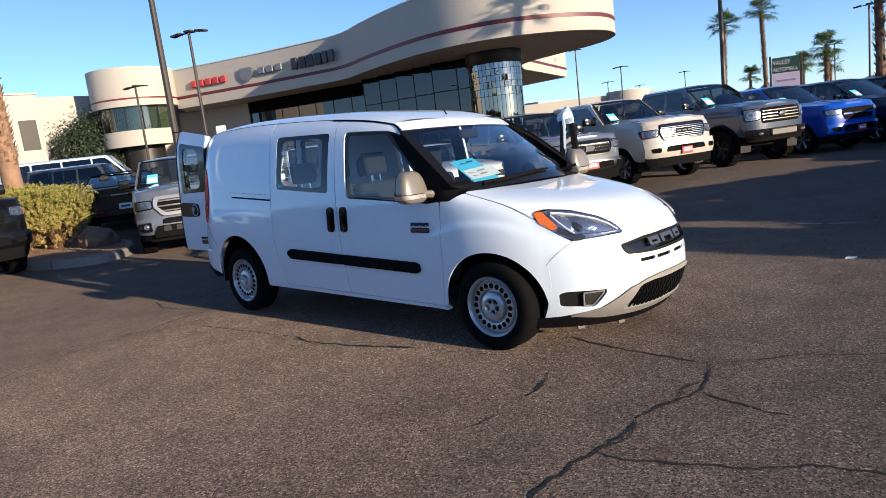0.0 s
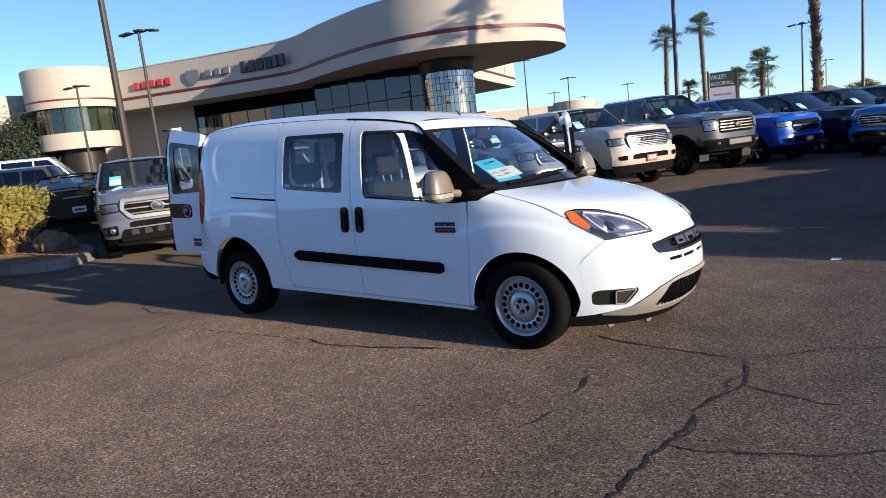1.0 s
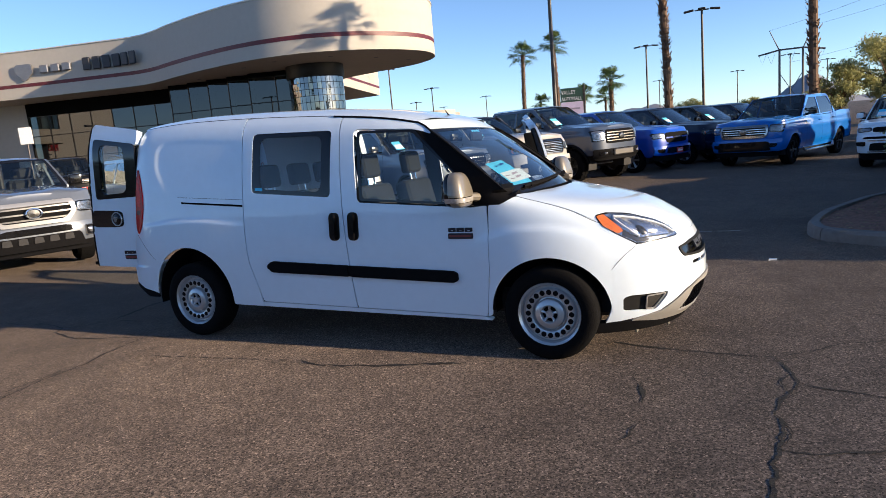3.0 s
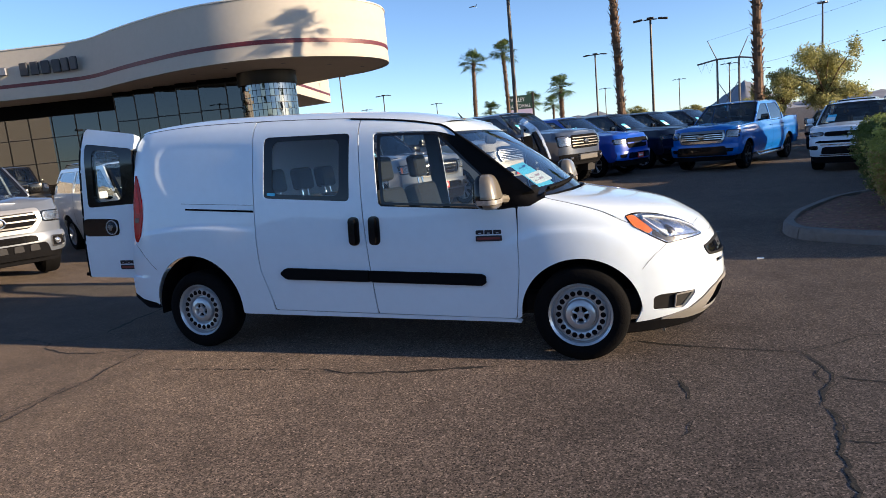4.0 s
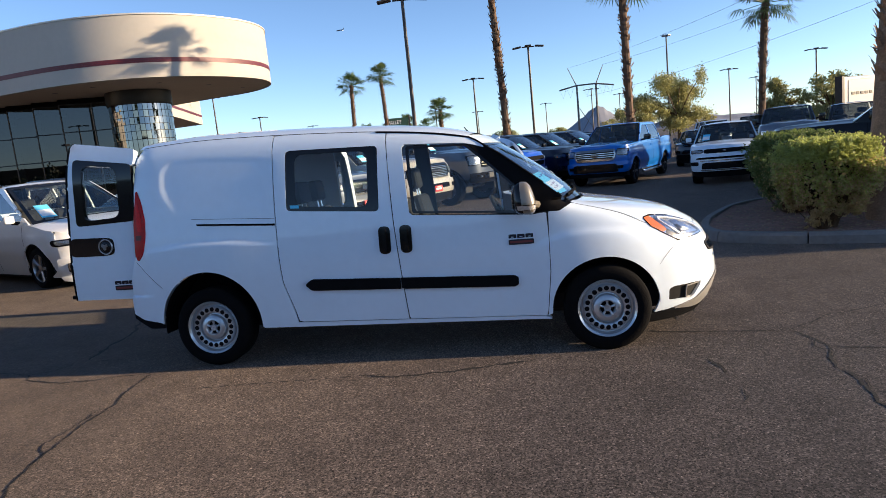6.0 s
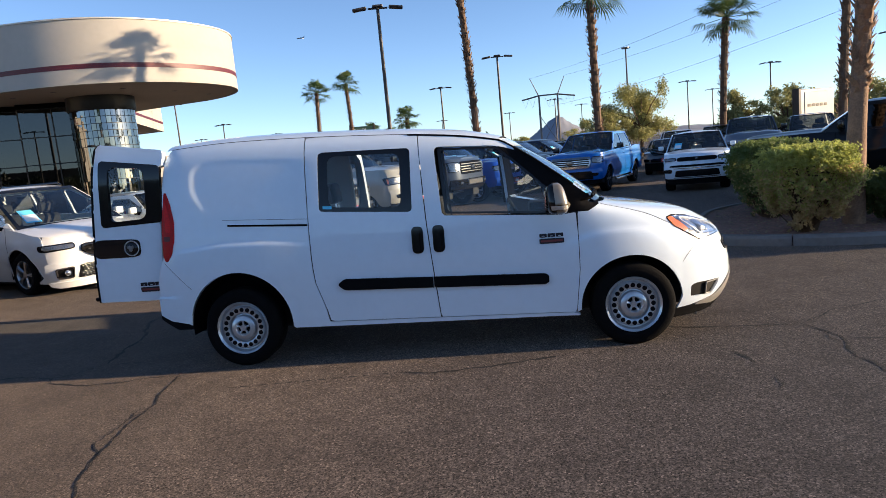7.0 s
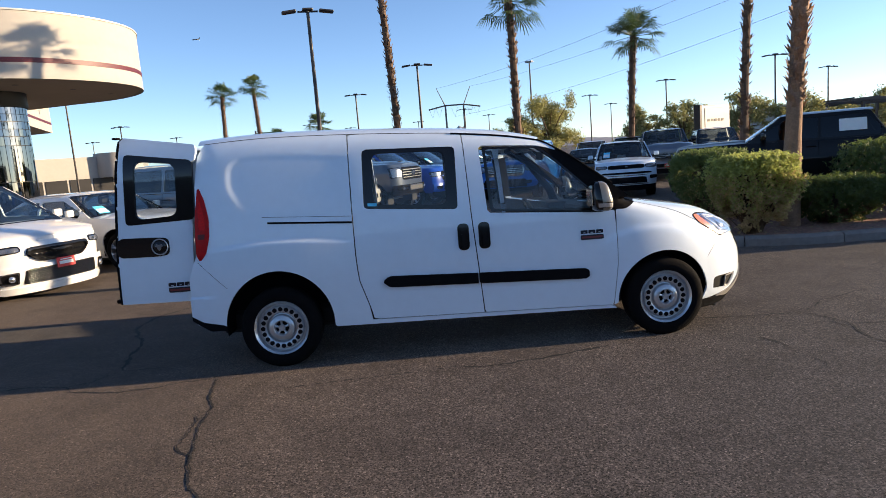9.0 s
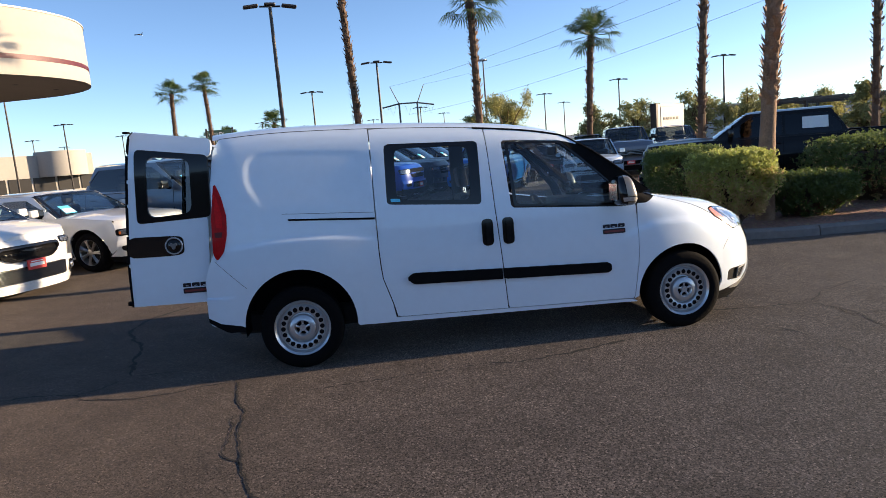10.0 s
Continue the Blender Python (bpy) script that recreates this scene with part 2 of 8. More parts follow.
def tube(bm, points, radii, sides=8, cap=True, index=0):
    """A bent tapered rod through the points."""
    rings, pts = [], [Vector(p) for p in points]
    for i, p in enumerate(pts):
        ahead = (pts[min(i + 1, len(pts) - 1)] - pts[max(i - 1, 0)]).normalized()
        side = ahead.orthogonal().normalized() if i == 0 else (side - ahead * side.dot(ahead)).normalized()
        other = ahead.cross(side)
        r = radii[i] if isinstance(radii, (list, tuple)) else radii
        rings.append([bm.verts.new(p + (side * math.cos(a) + other * math.sin(a)) * r) for a in (2 * math.pi * k / sides for k in range(sides))])
    for a, b in zip(rings, rings[1:]):
        for k in range(sides):
            bm.faces.new((a[k], a[(k + 1) % sides], b[(k + 1) % sides], b[k])).material_index = index
    if cap:
        bm.faces.new(rings[0][::-1]).material_index = index
        bm.faces.new(rings[-1]).material_index = index


def lathe(bm, profile, sides=32, axis="y", m=None, index=0):
    """Spin (radius, along) pairs about an axis."""
    rings = []
    for r, a in profile:
        ring = []
        for k in range(sides):
            t = 2 * math.pi * k / sides
            c, s = r * math.cos(t), r * math.sin(t)
            v = Vector((c, a, s)) if axis == "y" else Vector((c, s, a))
            ring.append(bm.verts.new(m @ v if m else v))
        rings.append(ring)
    for a, b in zip(rings, rings[1:]):
        for k in range(sides):
            bm.faces.new((a[k], b[k], b[(k + 1) % sides], a[(k + 1) % sides])).material_index = index
    return rings


def prism(bm, poly, at, depth, axes="xz", index=0):
    """A flat outline pushed through a depth: axes xz (pushed along y), yz (along x), xy (along z)."""
    def put(a, b, d):
        return {"xz": (a, d, b), "yz": (d, a, b), "xy": (a, b, d)}[axes]
    lo = [bm.verts.new(put(a, b, at)) for a, b in poly]
    hi = [bm.verts.new(put(a, b, at + depth)) for a, b in poly]
    made = [bm.faces.new(lo), bm.faces.new(hi[::-1])]
    for k in range(len(poly)):
        made.append(bm.faces.new((lo[k], hi[k], hi[(k + 1) % len(poly)], lo[(k + 1) % len(poly)])))
    for f in made:
        f.material_index = index
    bmesh.ops.recalc_face_normals(bm, faces=made)


def dense(poly, step):
    """Points along a closed outline, about a step apart, corners kept."""
    out = []
    for (a, b), (c, d) in zip(poly, poly[1:] + poly[:1]):
        n = max(1, int(math.hypot(c - a, d - b) / step))
        out += [(a + (c - a) * k / n, b + (d - b) * k / n) for k in range(n)]
    return out


def rounded(poly, r, segs=5):
    """The outline with its corners rounded."""
    out, n = [], len(poly)
    for i in range(n):
        p, a, b = Vector(poly[i]), Vector(poly[i - 1]), Vector(poly[(i + 1) % n])
        rr = min(r, 0.45 * (a - p).length, 0.45 * (b - p).length)
        s, e = p + (a - p).normalized() * rr, p + (b - p).normalized() * rr
        for k in range(segs + 1):
            t = k / segs
            out.append(tuple(s * (1 - t) ** 2 + p * 2 * t * (1 - t) + e * t * t))
    return out


def inside(px, py, poly):
    res = np.zeros(px.shape, bool)
    q = np.array(poly)
    for (x0, y0), (x1, y1) in zip(q, np.roll(q, -1, 0)):
        if y0 != y1:
            res ^= ((y0 > py) != (y1 > py)) & (px < (x1 - x0) * (py - y0) / (y1 - y0) + x0)
    return res


def snapped(px, py, polys):
    best, bx, by = np.full(px.shape, 1e9), px.copy(), py.copy()
    for poly in polys:
        q = np.array(poly)
        for (x0, y0), (x1, y1) in zip(q, np.roll(q, -1, 0)):
            dx, dy = x1 - x0, y1 - y0
            t = np.clip(((px - x0) * dx + (py - y0) * dy) / (dx * dx + dy * dy + 1e-12), 0, 1)
            ex, ey = x0 + t * dx, y0 + t * dy
            d = (ex - px) ** 2 + (ey - py) ** 2
            m = d < best
            best[m], bx[m], by[m] = d[m], ex[m], ey[m]
    return bx, by


def patch(fn, poly, holes=(), du=0.03, dv=0.03, flip=False, rim=0.0):
    """A curved sheet: the outline (with holes) in a plane (u, v), laid into space by fn, its edge turned in by rim."""
    q = np.array(poly)
    lo, hi = q.min(0), q.max(0)
    nu, nv = max(2, int(math.ceil((hi[0] - lo[0]) / du))), max(2, int(math.ceil((hi[1] - lo[1]) / dv)))
    us, vs = np.linspace(lo[0], hi[0], nu + 1), np.linspace(lo[1], hi[1], nv + 1)
    cu, cv = np.meshgrid((us[1:] + us[:-1]) / 2, (vs[1:] + vs[:-1]) / 2, indexing="ij")
    keep = inside(cu, cv, poly)
    for hole in holes:
        keep &= ~inside(cu, cv, hole)
    gu, gv = np.meshgrid(us, vs, indexing="ij")
    count = np.zeros(gu.shape, int)
    for a in (0, 1):
        for b in (0, 1):
            count[a:a + nu, b:b + nv] += keep
    edge = (count > 0) & (count < 4)
    eu, ev = gu[edge], gv[edge]
    su, sv = snapped(eu, ev, [poly, *holes])
    gu[edge], gv[edge] = su, sv
    bm = bmesh.new()
    verts = {}
    for i, j in zip(*np.nonzero(count)):
        verts[i, j] = bm.verts.new(fn(float(gu[i, j]), float(gv[i, j])))
    for i, j in zip(*np.nonzero(keep)):
        c = [verts[i, j], verts[i + 1, j], verts[i + 1, j + 1], verts[i, j + 1]]
        bm.faces.new(c[::-1] if flip else c)
    bmesh.ops.remove_doubles(bm, verts=bm.verts, dist=0.0004)
    if rim:
        bm.normal_update()
        border = [e for e in bm.edges if e.is_boundary]
        way = {v: v.normal.copy() for e in border for v in e.verts}
        out = bmesh.ops.extrude_edge_only(bm, edges=border)
        for v in out["geom"]:
            if isinstance(v, bmesh.types.BMVert):
                near = min((o for e in v.link_edges for o in e.verts if o in way), key=lambda o: (o.co - v.co).length, default=None)
                if near:
                    v.co -= way[near] * rim
        bmesh.ops.recalc_face_normals(bm, faces=bm.faces)
    return bm


def lerp(table, x):
    return float(np.interp(x, [a for a, _ in table], [b for _, b in table]))


def spline(table, n=200):
    """A smooth curve through (x, y) pairs, as a function."""
    xs, ys = np.array([a for a, _ in table], float), np.array([b for _, b in table], float)
    d = np.diff(ys) / np.diff(xs)
    m = np.r_[d[0], (d[1:] + d[:-1]) / 2, d[-1]]
    m[1:-1][d[1:] * d[:-1] <= 0] = 0

    def at(x):
        x = min(max(x, xs[0]), xs[-1])
        i = min(int(np.searchsorted(xs, x, side="right")) - 1, len(xs) - 2)
        h = xs[i + 1] - xs[i]
        t = (x - xs[i]) / h
        return float((2 * t ** 3 - 3 * t * t + 1) * ys[i] + (t ** 3 - 2 * t * t + t) * h * m[i] + (3 * t * t - 2 * t ** 3) * ys[i + 1] + (t ** 3 - t * t) * h * m[i + 1])
    return at


def arc(cx, cz, r, a0, a1, n=24, rz=None):
    return [(cx + r * math.cos(radians(a0 + (a1 - a0) * k / n)), cz + (rz or r) * math.sin(radians(a0 + (a1 - a0) * k / n))) for k in range(n + 1)]


# ---- ground ----
def hgt(x, y):
    """The height of the asphalt: it falls away under the van and levels out past it."""
    cx = min(max(x, -7), 7)
    if y < 3.5:
        s = -0.0298 * max(y, -7)
    elif y < 6.5:
        s = -0.1043 - 0.0298 * ((y - 3.5) - (y - 3.5) ** 2 / 6)
    else:
        s = -0.149 + 0.07 * min(1, (y - 6.5) / 8)
    k = min(1, max(0, (-9.5 - x) / 4)) * min(1, max(0, (17 - y) / 6)) * min(1, max(0, (y + 6) / 5))
    return -0.0105 * cx + s + 0.27 * k * k * (3 - 2 * k)


def ground_lines(lo, hi, step, far):
    out, p, s = [], lo, step
    while p > -far:
        s *= 1.45
        p -= s
        out.append(p)
    out = out[::-1] + list(np.arange(lo, hi, step)) + [hi]
    p, s = hi, step
    while p < far:
        s *= 1.45
        p += s
        out.append(p)
    return out


bm = bmesh.new()
gx, gy = ground_lines(-14, 16, 0.5, 3500), ground_lines(-8, 18, 0.5, 3500)
grid = [[bm.verts.new((x, y, hgt(x, y))) for y in gy] for x in gx]
for i in range(len(gx) - 1):
    for j in range(len(gy) - 1):
        bm.faces.new((grid[i][j], grid[i + 1][j], grid[i + 1][j + 1], grid[i][j + 1]))
solo("ground", bm, ASPHALT, "worn grey asphalt car park with fine aggregate", "ground", kind="structure")

# cracks in the asphalt, filled with tar and dirt
CRACKS = [   # width, dashed, line
    (0.9, 0, [(0.09, -2.75), (0.05, -2.3), (-0.11, -2.02), (-0.15, -1.86), (-0.24, -1.62), (-0.29, -1.35), (-0.31, -1.1), (-0.34, -0.85), (-0.44, -0.55), (-0.47, -0.35), (-0.50, -0.13)]),
    (0.5, 0, [(-0.13, -1.95), (-0.22, -1.70), (-0.36, -1.50), (-0.35, -1.22), (-0.40, -0.9)]),
    (1.3, 1, [(0.05, -0.56), (0.42, -0.52), (0.82, -0.47), (1.20, -0.43), (1.35, -0.39)]),
    (2.0, 0, [(1.35, -0.39), (1.41, -0.42), (1.55, -0.45), (1.67, -0.43), (1.80, -0.39), (1.94, -0.37), (2.17, -0.31), (2.36, -0.25), (2.56, -0.20)]),
    (0.45, 1, [(2.56, -0.20), (2.77, -0.16), (2.96, -0.12), (3.3, -0.02), (3.7, 0.02), (4.04, 0.01), (4.23, 0.02), (4.5, -0.04)]),
    (1.0, 0, [(-2.6, -0.06), (-2.21, -0.02), (-2.0, 0.03), (-1.68, -0.07), (-1.58, -0.2), (-1.40, -0.26), (-1.18, -0.32), (-0.95, -0.28), (-0.73, -0.2), (-0.5, -0.13)]),
    (0.6, 0, [(-0.5, -0.13), (-0.1, -0.02), (0.25, 0.1), (0.8, 0.2)]),
    (1.2, 0, [(3.25, 0.35), (3.43, 0.49), (3.71, 0.42), (3.99, 0.37), (4.22, 0.345), (4.46, 0.35)]),
    (1.25, 0, [(4.46, 0.35), (4.52, 0.20), (4.565, -0.02), (4.56, -0.21), (4.47, -0.36), (4.435, -0.56), (4.45, -0.74), (4.44, -0.94), (4.40, -1.13), (4.38, -1.36), (4.37, -1.7), (4.30, -2.3), (4.2, -2.9)]),
    (0.6, 0, [(4.53, 0.1), (4.49, -0.1), (4.52, -0.3), (4.44, -0.44)]),
    (0.6, 0, [(4.44, -0.66), (4.49, -0.8), (4.45, -0.95)]),
    (0.9, 0, [(4.46, 0.37), (4.69, 0.55), (4.91, 0.75), (5.12, 0.85), (5.6, 1.1)]),
    (1.3, 0, [(4.56, -0.09), (4.67, -0.14), (4.78, -0.18), (4.94, -0.21), (5.06, -0.21)]),
    (1.0, 0, [(4.41, -1.0), (4.5, -1.0), (4.62, -0.99), (4.81, -0.93), (5.02, -0.84), (5.24, -0.68), (5.8, -0.5)]),
    (1.5, 0, [(3.67, -0.20), (3.71, -0.30), (3.74, -0.40), (3.775, -0.53), (3.785, -0.61)]),
    (0.8, 0, [(3.80, -0.87), (3.765, -0.97), (3.76, -1.05), (3.71, -1.12)]),
    (0.6, 0, [(-0.84, -0.26), (-0.74, -0.27)]), (0.8, 0, [(-0.92, -1.44), (-0.86, -1.44)]),
    (0.5, 0, [(1.66, -0.43), (1.68, -0.35), (1.66, -0.29)]),
    (0.6, 0, [(2.6, 3.0), (3.17, 3.26), (3.65, 3.36), (4.13, 3.56), (4.56, 3.88)]), (0.6, 0, [(6.0, 2.0), (7.0, 2.6), (8.6, 3.0)]),
    (0.5, 0, [(1.0, 9.5), (2.4, 9.2), (3.6, 9.6)]), (0.5, 0, [(-4.32, 2.87), (-3.19, 2.62), (-2.4, 2.5)]),
    (2.6, 0, [(-1.59, 3.34), (-1.80, 2.98), (-1.97, 2.7), (-1.98, 2.35), (-1.96, 2.01), (-1.80, 1.65), (-1.65, 1.37), (-1.56, 1.05), (-1.53, 0.78), (-1.46, 0.5), (-1.41, 0.28)]),
    (1.1, 0, [(-1.41, 0.28), (-1.52, 0.01), (-1.68, -0.09)]), (1.1, 0, [(-1.41, 0.28), (-1.23, 0.27), (-1.05, 0.27)]),
]
rnd = random.Random(4)
bm = bmesh.new()
for size, dashed, line in CRACKS:
    pts = []
    for (a, b), (c, d) in zip(line, line[1:]):
        n = max(2, int(math.hypot(c - a, d - b) / 0.022))
        pts += [(a + (c - a) * k / n, b + (d - b) * k / n) for k in range(n)]
    pts.append(line[-1])
    left, right, off = [], [], Vector((0, 0))
    for i, p in enumerate(pts):
        q, o = Vector(pts[min(i + 1, len(pts) - 1)]), Vector(pts[max(i - 1, 0)])
        n = (q - o).normalized()
        n = Vector((-n.y, n.x))
        off = off * 0.82 + Vector((rnd.uniform(-1, 1), rnd.uniform(-1, 1))) * (0.010 if not dashed else 0.003)
        rough = 1 + 0.9 * noise.noise((p[0] * 6, p[1] * 6, 4)) + 0.6 * noise.noise((p[0] * 21, p[1] * 21, 9))
        w = size * max(0.003, 0.0076 * rough) * rnd.uniform(0.6, 1.3) * min(1, 0.25 + min(i, len(pts) - 1 - i) * 0.12)
        c = Vector(p) + off
        for side, s in ((left, 1), (right, -1)):
            v = c + n * w * s
            side.append(bm.verts.new((v.x, v.y, hgt(v.x, v.y) + 0.003)))
    for i in range(len(pts) - 1):
        if not dashed or i % 5 < 3:
            bm.faces.new((left[i], right[i], right[i + 1], left[i + 1]))
bmesh.ops.recalc_face_normals(bm, faces=bm.faces)
# a thin strip of sunlight on the lane, laid as pale broken quads
line_bm = bmesh.new()
for k in range(14):
    if k in (4, 9):
        continue
    a = 3.22 + 0.075 * k
    f = (a - 3.22) / 1.05
    y = 5.99 + 0.12 * f
    line_bm.faces.new([line_bm.verts.new((px, py, hgt(px, py) + 0.003)) for px, py in ((a, y - 0.03 + 0.008 * (k % 3)), (a + 0.072, y - 0.028), (a + 0.072, y + 0.03), (a, y + 0.032 - 0.01 * (k % 2)))])
solo("paint_line", line_bm, material("sunlit_streak_pale", (0.24, 0.23, 0.21), 0.85, 0, 0.5, 6), "short pale streak standing for sunlight on the asphalt", "road marking", kind="structure", smooth=False)
solo("asphalt_crack", bm, CRACK, "thin dark branching cracks in the asphalt", "crack", kind="stuff", smooth=False)


def island(name, outline, label):
    """A raised bed: a rounded concrete kerb round brown gravel."""
    top = 0.15
    base = thing(name, label, "planting bed", kind="structure")
    ring = dense(rounded(outline, 0.9, 8), 0.25)
    n = len(ring)
    area = sum(a[0] * b[1] - b[0] * a[1] for a, b in zip(ring, ring[1:] + ring[:1]))
    if area < 0:
        ring.reverse()

    def inset(d):
        out = []
        for i in range(n):
            a, b = Vector(ring[i - 1]), Vector(ring[(i + 1) % n])
            t = (b - a).normalized()
            out.append((ring[i][0] - t.y * d, ring[i][1] + t.x * d))
        return out
    rows = [[Vector((x, y, hgt(x, y) + z)) for x, y in inset(d)] for d, z in ((0, -0.03), (0.012, top - 0.04), (0.045, top), (0.15, top + 0.005), (0.165, top - 0.02), (0.166, 0.02))]
    count = max(3, round(n / 11))
    cuts = [round(k * n / count) for k in range(count + 1)]
    for lo, hi in zip(cuts, cuts[1:]):
        bm = bmesh.new()
        sets = []
        for row in rows:
            run = [row[k % n].copy() for k in range(lo, hi + 1)]
            run[0] = run[0] + (run[1] - run[0]).normalized() * 0.009
            run[-1] = run[-1] + (run[-2] - run[-1]).normalized() * 0.009
            sets.append([bm.verts.new(p) for p in run])
        for a, b in zip(sets, sets[1:]):
            for k in range(hi - lo):
                bm.faces.new((a[k], a[k + 1], b[k + 1], b[k]))
        bm.faces.new([a[0] for a in sets])
        bm.faces.new([a[-1] for a in reversed(sets)])
        part("kerb_stone", bm, CONCRETE, base, "pale concrete kerb stone with rounded edge")
    inner = inset(0.16)
    poly = [tuple(p) for p in inner]
    bm = patch(lambda u, v: (u, v, hgt(u, v) + top - 0.03 + 0.03 * noise.noise((u * 2, v * 2, 3)) + 0.012 * noise.noise((u * 15, v * 15, 1))), poly, du=0.12, dv=0.12)
    part("gravel", bm, GRAVEL, base, "reddish brown decomposed gravel")
    # loose stones and dry leaves on the gravel
    rr = random.Random(len(outline))
    lo, hi = np.min(poly, 0), np.max(poly, 0)
    lo, hi = np.maximum(lo, (-12, -2)), np.minimum(hi, (12, 9.5))
    spots = np.array([(rr.uniform(lo[0], hi[0]), rr.uniform(lo[1], hi[1])) for _ in range(5200)])
    spots = spots[inside(spots[:, 0], spots[:, 1], poly)]
    for name, share, mat, size, flat, label in (("loose_stones", 0, ROCK, 0.017, 0.7, "small brown stones"), ("leaf_litter", 1, LITTER, 0.022, 0.25, "dry fallen leaves")):
        bm = bmesh.new()
        for k, (u, v) in enumerate(spots.tolist()):
            if k % 2 != share:
                continue
            q, a, z = size * rr.uniform(0.5, 1.5), rr.uniform(0, 6.28), hgt(u, v) + top - 0.028 + 0.03 * noise.noise((u * 2, v * 2, 3)) + 0.012 * noise.noise((u * 15, v * 15, 1))
            tip = bm.verts.new((u + rr.uniform(-0.3, 0.3) * q, v, z + q * flat))
            foot = [bm.verts.new((u + q * rr.uniform(0.7, 1.2) * math.cos(a + 1.257 * i), v + q * math.sin(a + 1.257 * i), z - 0.004)) for i in range(5)]
            for i in range(5):
                bm.faces.new((foot[i], foot[(i + 1) % 5], tip))
        ob = part(name, bm, mat, base, label, smooth=False)
        tagged(ob, kind="stuff")
    return base


island("planting_island", [(5.33, 7.0), (5.06, 5.95), (5.12, 5.25), (5.95, 4.66), (7.0, 4.27), (8.5, 4.12), (12, 3.75), (26, 2.4), (26, 8.2), (12, 7.6), (8.6, 9.9), (7.1, 9.5), (6.2, 8.7)], "kerbed bed with hedges, palm and brown gravel beside the lane")
island("planting_island", [(-6.2, 1.0), (-6.9, 0.2), (-10, -0.4), (-15, -1.6), (-15.5, 1.6), (-9.0, 2.8), (-7.0, 2.0)], "kerbed bed with hedge, palm and boulder at the row's end")


# ---- the white cargo van ----
YC = 0.895
van = thing("cargo_van", "white compact cargo van with its doors standing open on the asphalt", "van", TILT.copy())

WZ = spline([(0.15, 0.86), (0.3, 0.888), (0.5, 0.905), (0.75, 0.915), (0.95, 0.908), (1.06, 0.900), (1.13, 0.892), (1.25, 0.880), (1.4, 0.860), (1.55, 0.836), (1.66, 0.812), (1.72, 0.790), (1.78, 0.752), (1.82, 0.705), (1.86, 0.62)])
NOSE = spline([(0.15, 3.86), (0.22, 3.93), (0.3, 4.0), (0.45, 4.04), (0.6, 4.03), (0.68, 4.005), (0.74, 3.975), (0.80, 3.94), (0.86, 3.885), (0.92, 3.79), (0.97, 3.70), (1.0, 3.62), (1.03, 3.50), (1.06, 3.34), (1.09, 3.15), (1.12, 2.98), (1.16, 2.78)])
ROOF = spline([(-0.75, 1.845), (-0.5, 1.865), (0.0, 1.885), (0.6, 1.872), (1.2, 1.842), (1.53, 1.818), (1.92, 1.772), (2.1, 1.738), (2.3, 1.69)])
POW = 2.5


def half(x, z):
    """Half the van's width at a place along it and a height."""
    if z > 1.13:
        z = z + (1.885 - ROOF(x)) * min(1, (z - 1.13) / 0.5)
    w = WZ(z)
    if 2.5 < x < 3.5 and z < 1.12:
        k = max(0.0, 1 - abs((x - 3.03) / 0.47) ** 2.2)
        t = min(1, max(0, (0.80 + 0.125 * k - z) / 0.045))
        w += 0.020 * k * t * t * (3 - 2 * t)
    if x > 2.7 and z < 1.16:
        t = min(1, max(0, (x - 2.7) / (NOSE(z) - 2.7)))
        return w * (1 - t ** POW) ** (1 / POW)
    if z < 1.12:
        k = max(0.0, 1 - ((x - 0.05) / 0.60) ** 2)
        t = min(1, max(0, (0.975 + 0.05 * k - z) / 0.035))
        w += 0.017 * k * t * t * (3 - 2 * t) * min(1, max(0, (z - 0.45) / 0.3))
    if x < 0.66 and z > 1.15:
        rx, rz = x + 0.335 - 0.9 * max(0.0, 1.47 - z) ** 1.4, 1.682 - 0.05 * max(0, x) - z
        r = 0.13
        d = min(rx, rz) if rx > r or rz > r else r - math.hypot(r - min(rx, r), r - min(rz, r))
        k = min(1, max(0, d / 0.05))
        f = min(1, max(0, (z - 1.2) / 0.25))
        w -= 0.005 * k * k * (3 - 2 * k) * f * f * (3 - 2 * f) * min(1, max(0, (0.66 - x) / 0.15))
    if x < -0.38:
        w -= 0.7 * (-0.38 - x) ** 2 * (1.0 if z > 0.6 else 0.6)
    return w


def on_side(s, lift=0.0):
    """Lays (x, z) on the right (s = -1) or left (s = 1) flank."""
    return lambda x, z: (x, YC + s * (half(x, z) + lift), z)


def nose_at(u, z, lift=0.0):
    """Lays (u, z) on the front: u is an angle from the middle, negative to the right."""
    psi, xn = math.pi / 2 - abs(u), NOSE(z) + lift
    w = (WZ(z) + lift) * max(0.0, math.cos(psi)) ** (2 / POW)
    return (2.7 + (xn - 2.7) * math.sin(psi) ** (2 / POW), YC + math.copysign(w, u), z)


def hood_z(x, y):
    lo, hi = 0.6, 1.16
    for _ in range(26):
        z = (lo + hi) / 2
        t = max(0, (x - 2.7) / max(0.02, NOSE(z) - 2.7))
        if (abs(y) / WZ(z)) ** POW + t ** POW < 1:
            lo = z
        else:
            hi = z
    return lo


def roof_edge(x):
    return ROOF(x) - 0.075


def seam_s(z):
    return lerp([(0.33, 0.735), (0.48, 0.70), (0.62, 0.648), (0.8, 0.632), (1.15, 0.628), (1.9, 0.628)], z)


def seam_b(z):
    return lerp([(0.3, 1.622), (1.08, 1.562), (1.8, 1.53)], z)


def along(fn, z0, z1, off, n=14):
    return [(fn(z0 + (z1 - z0) * k / n) + off, z0 + (z1 - z0) * k / n) for k in range(n + 1)]


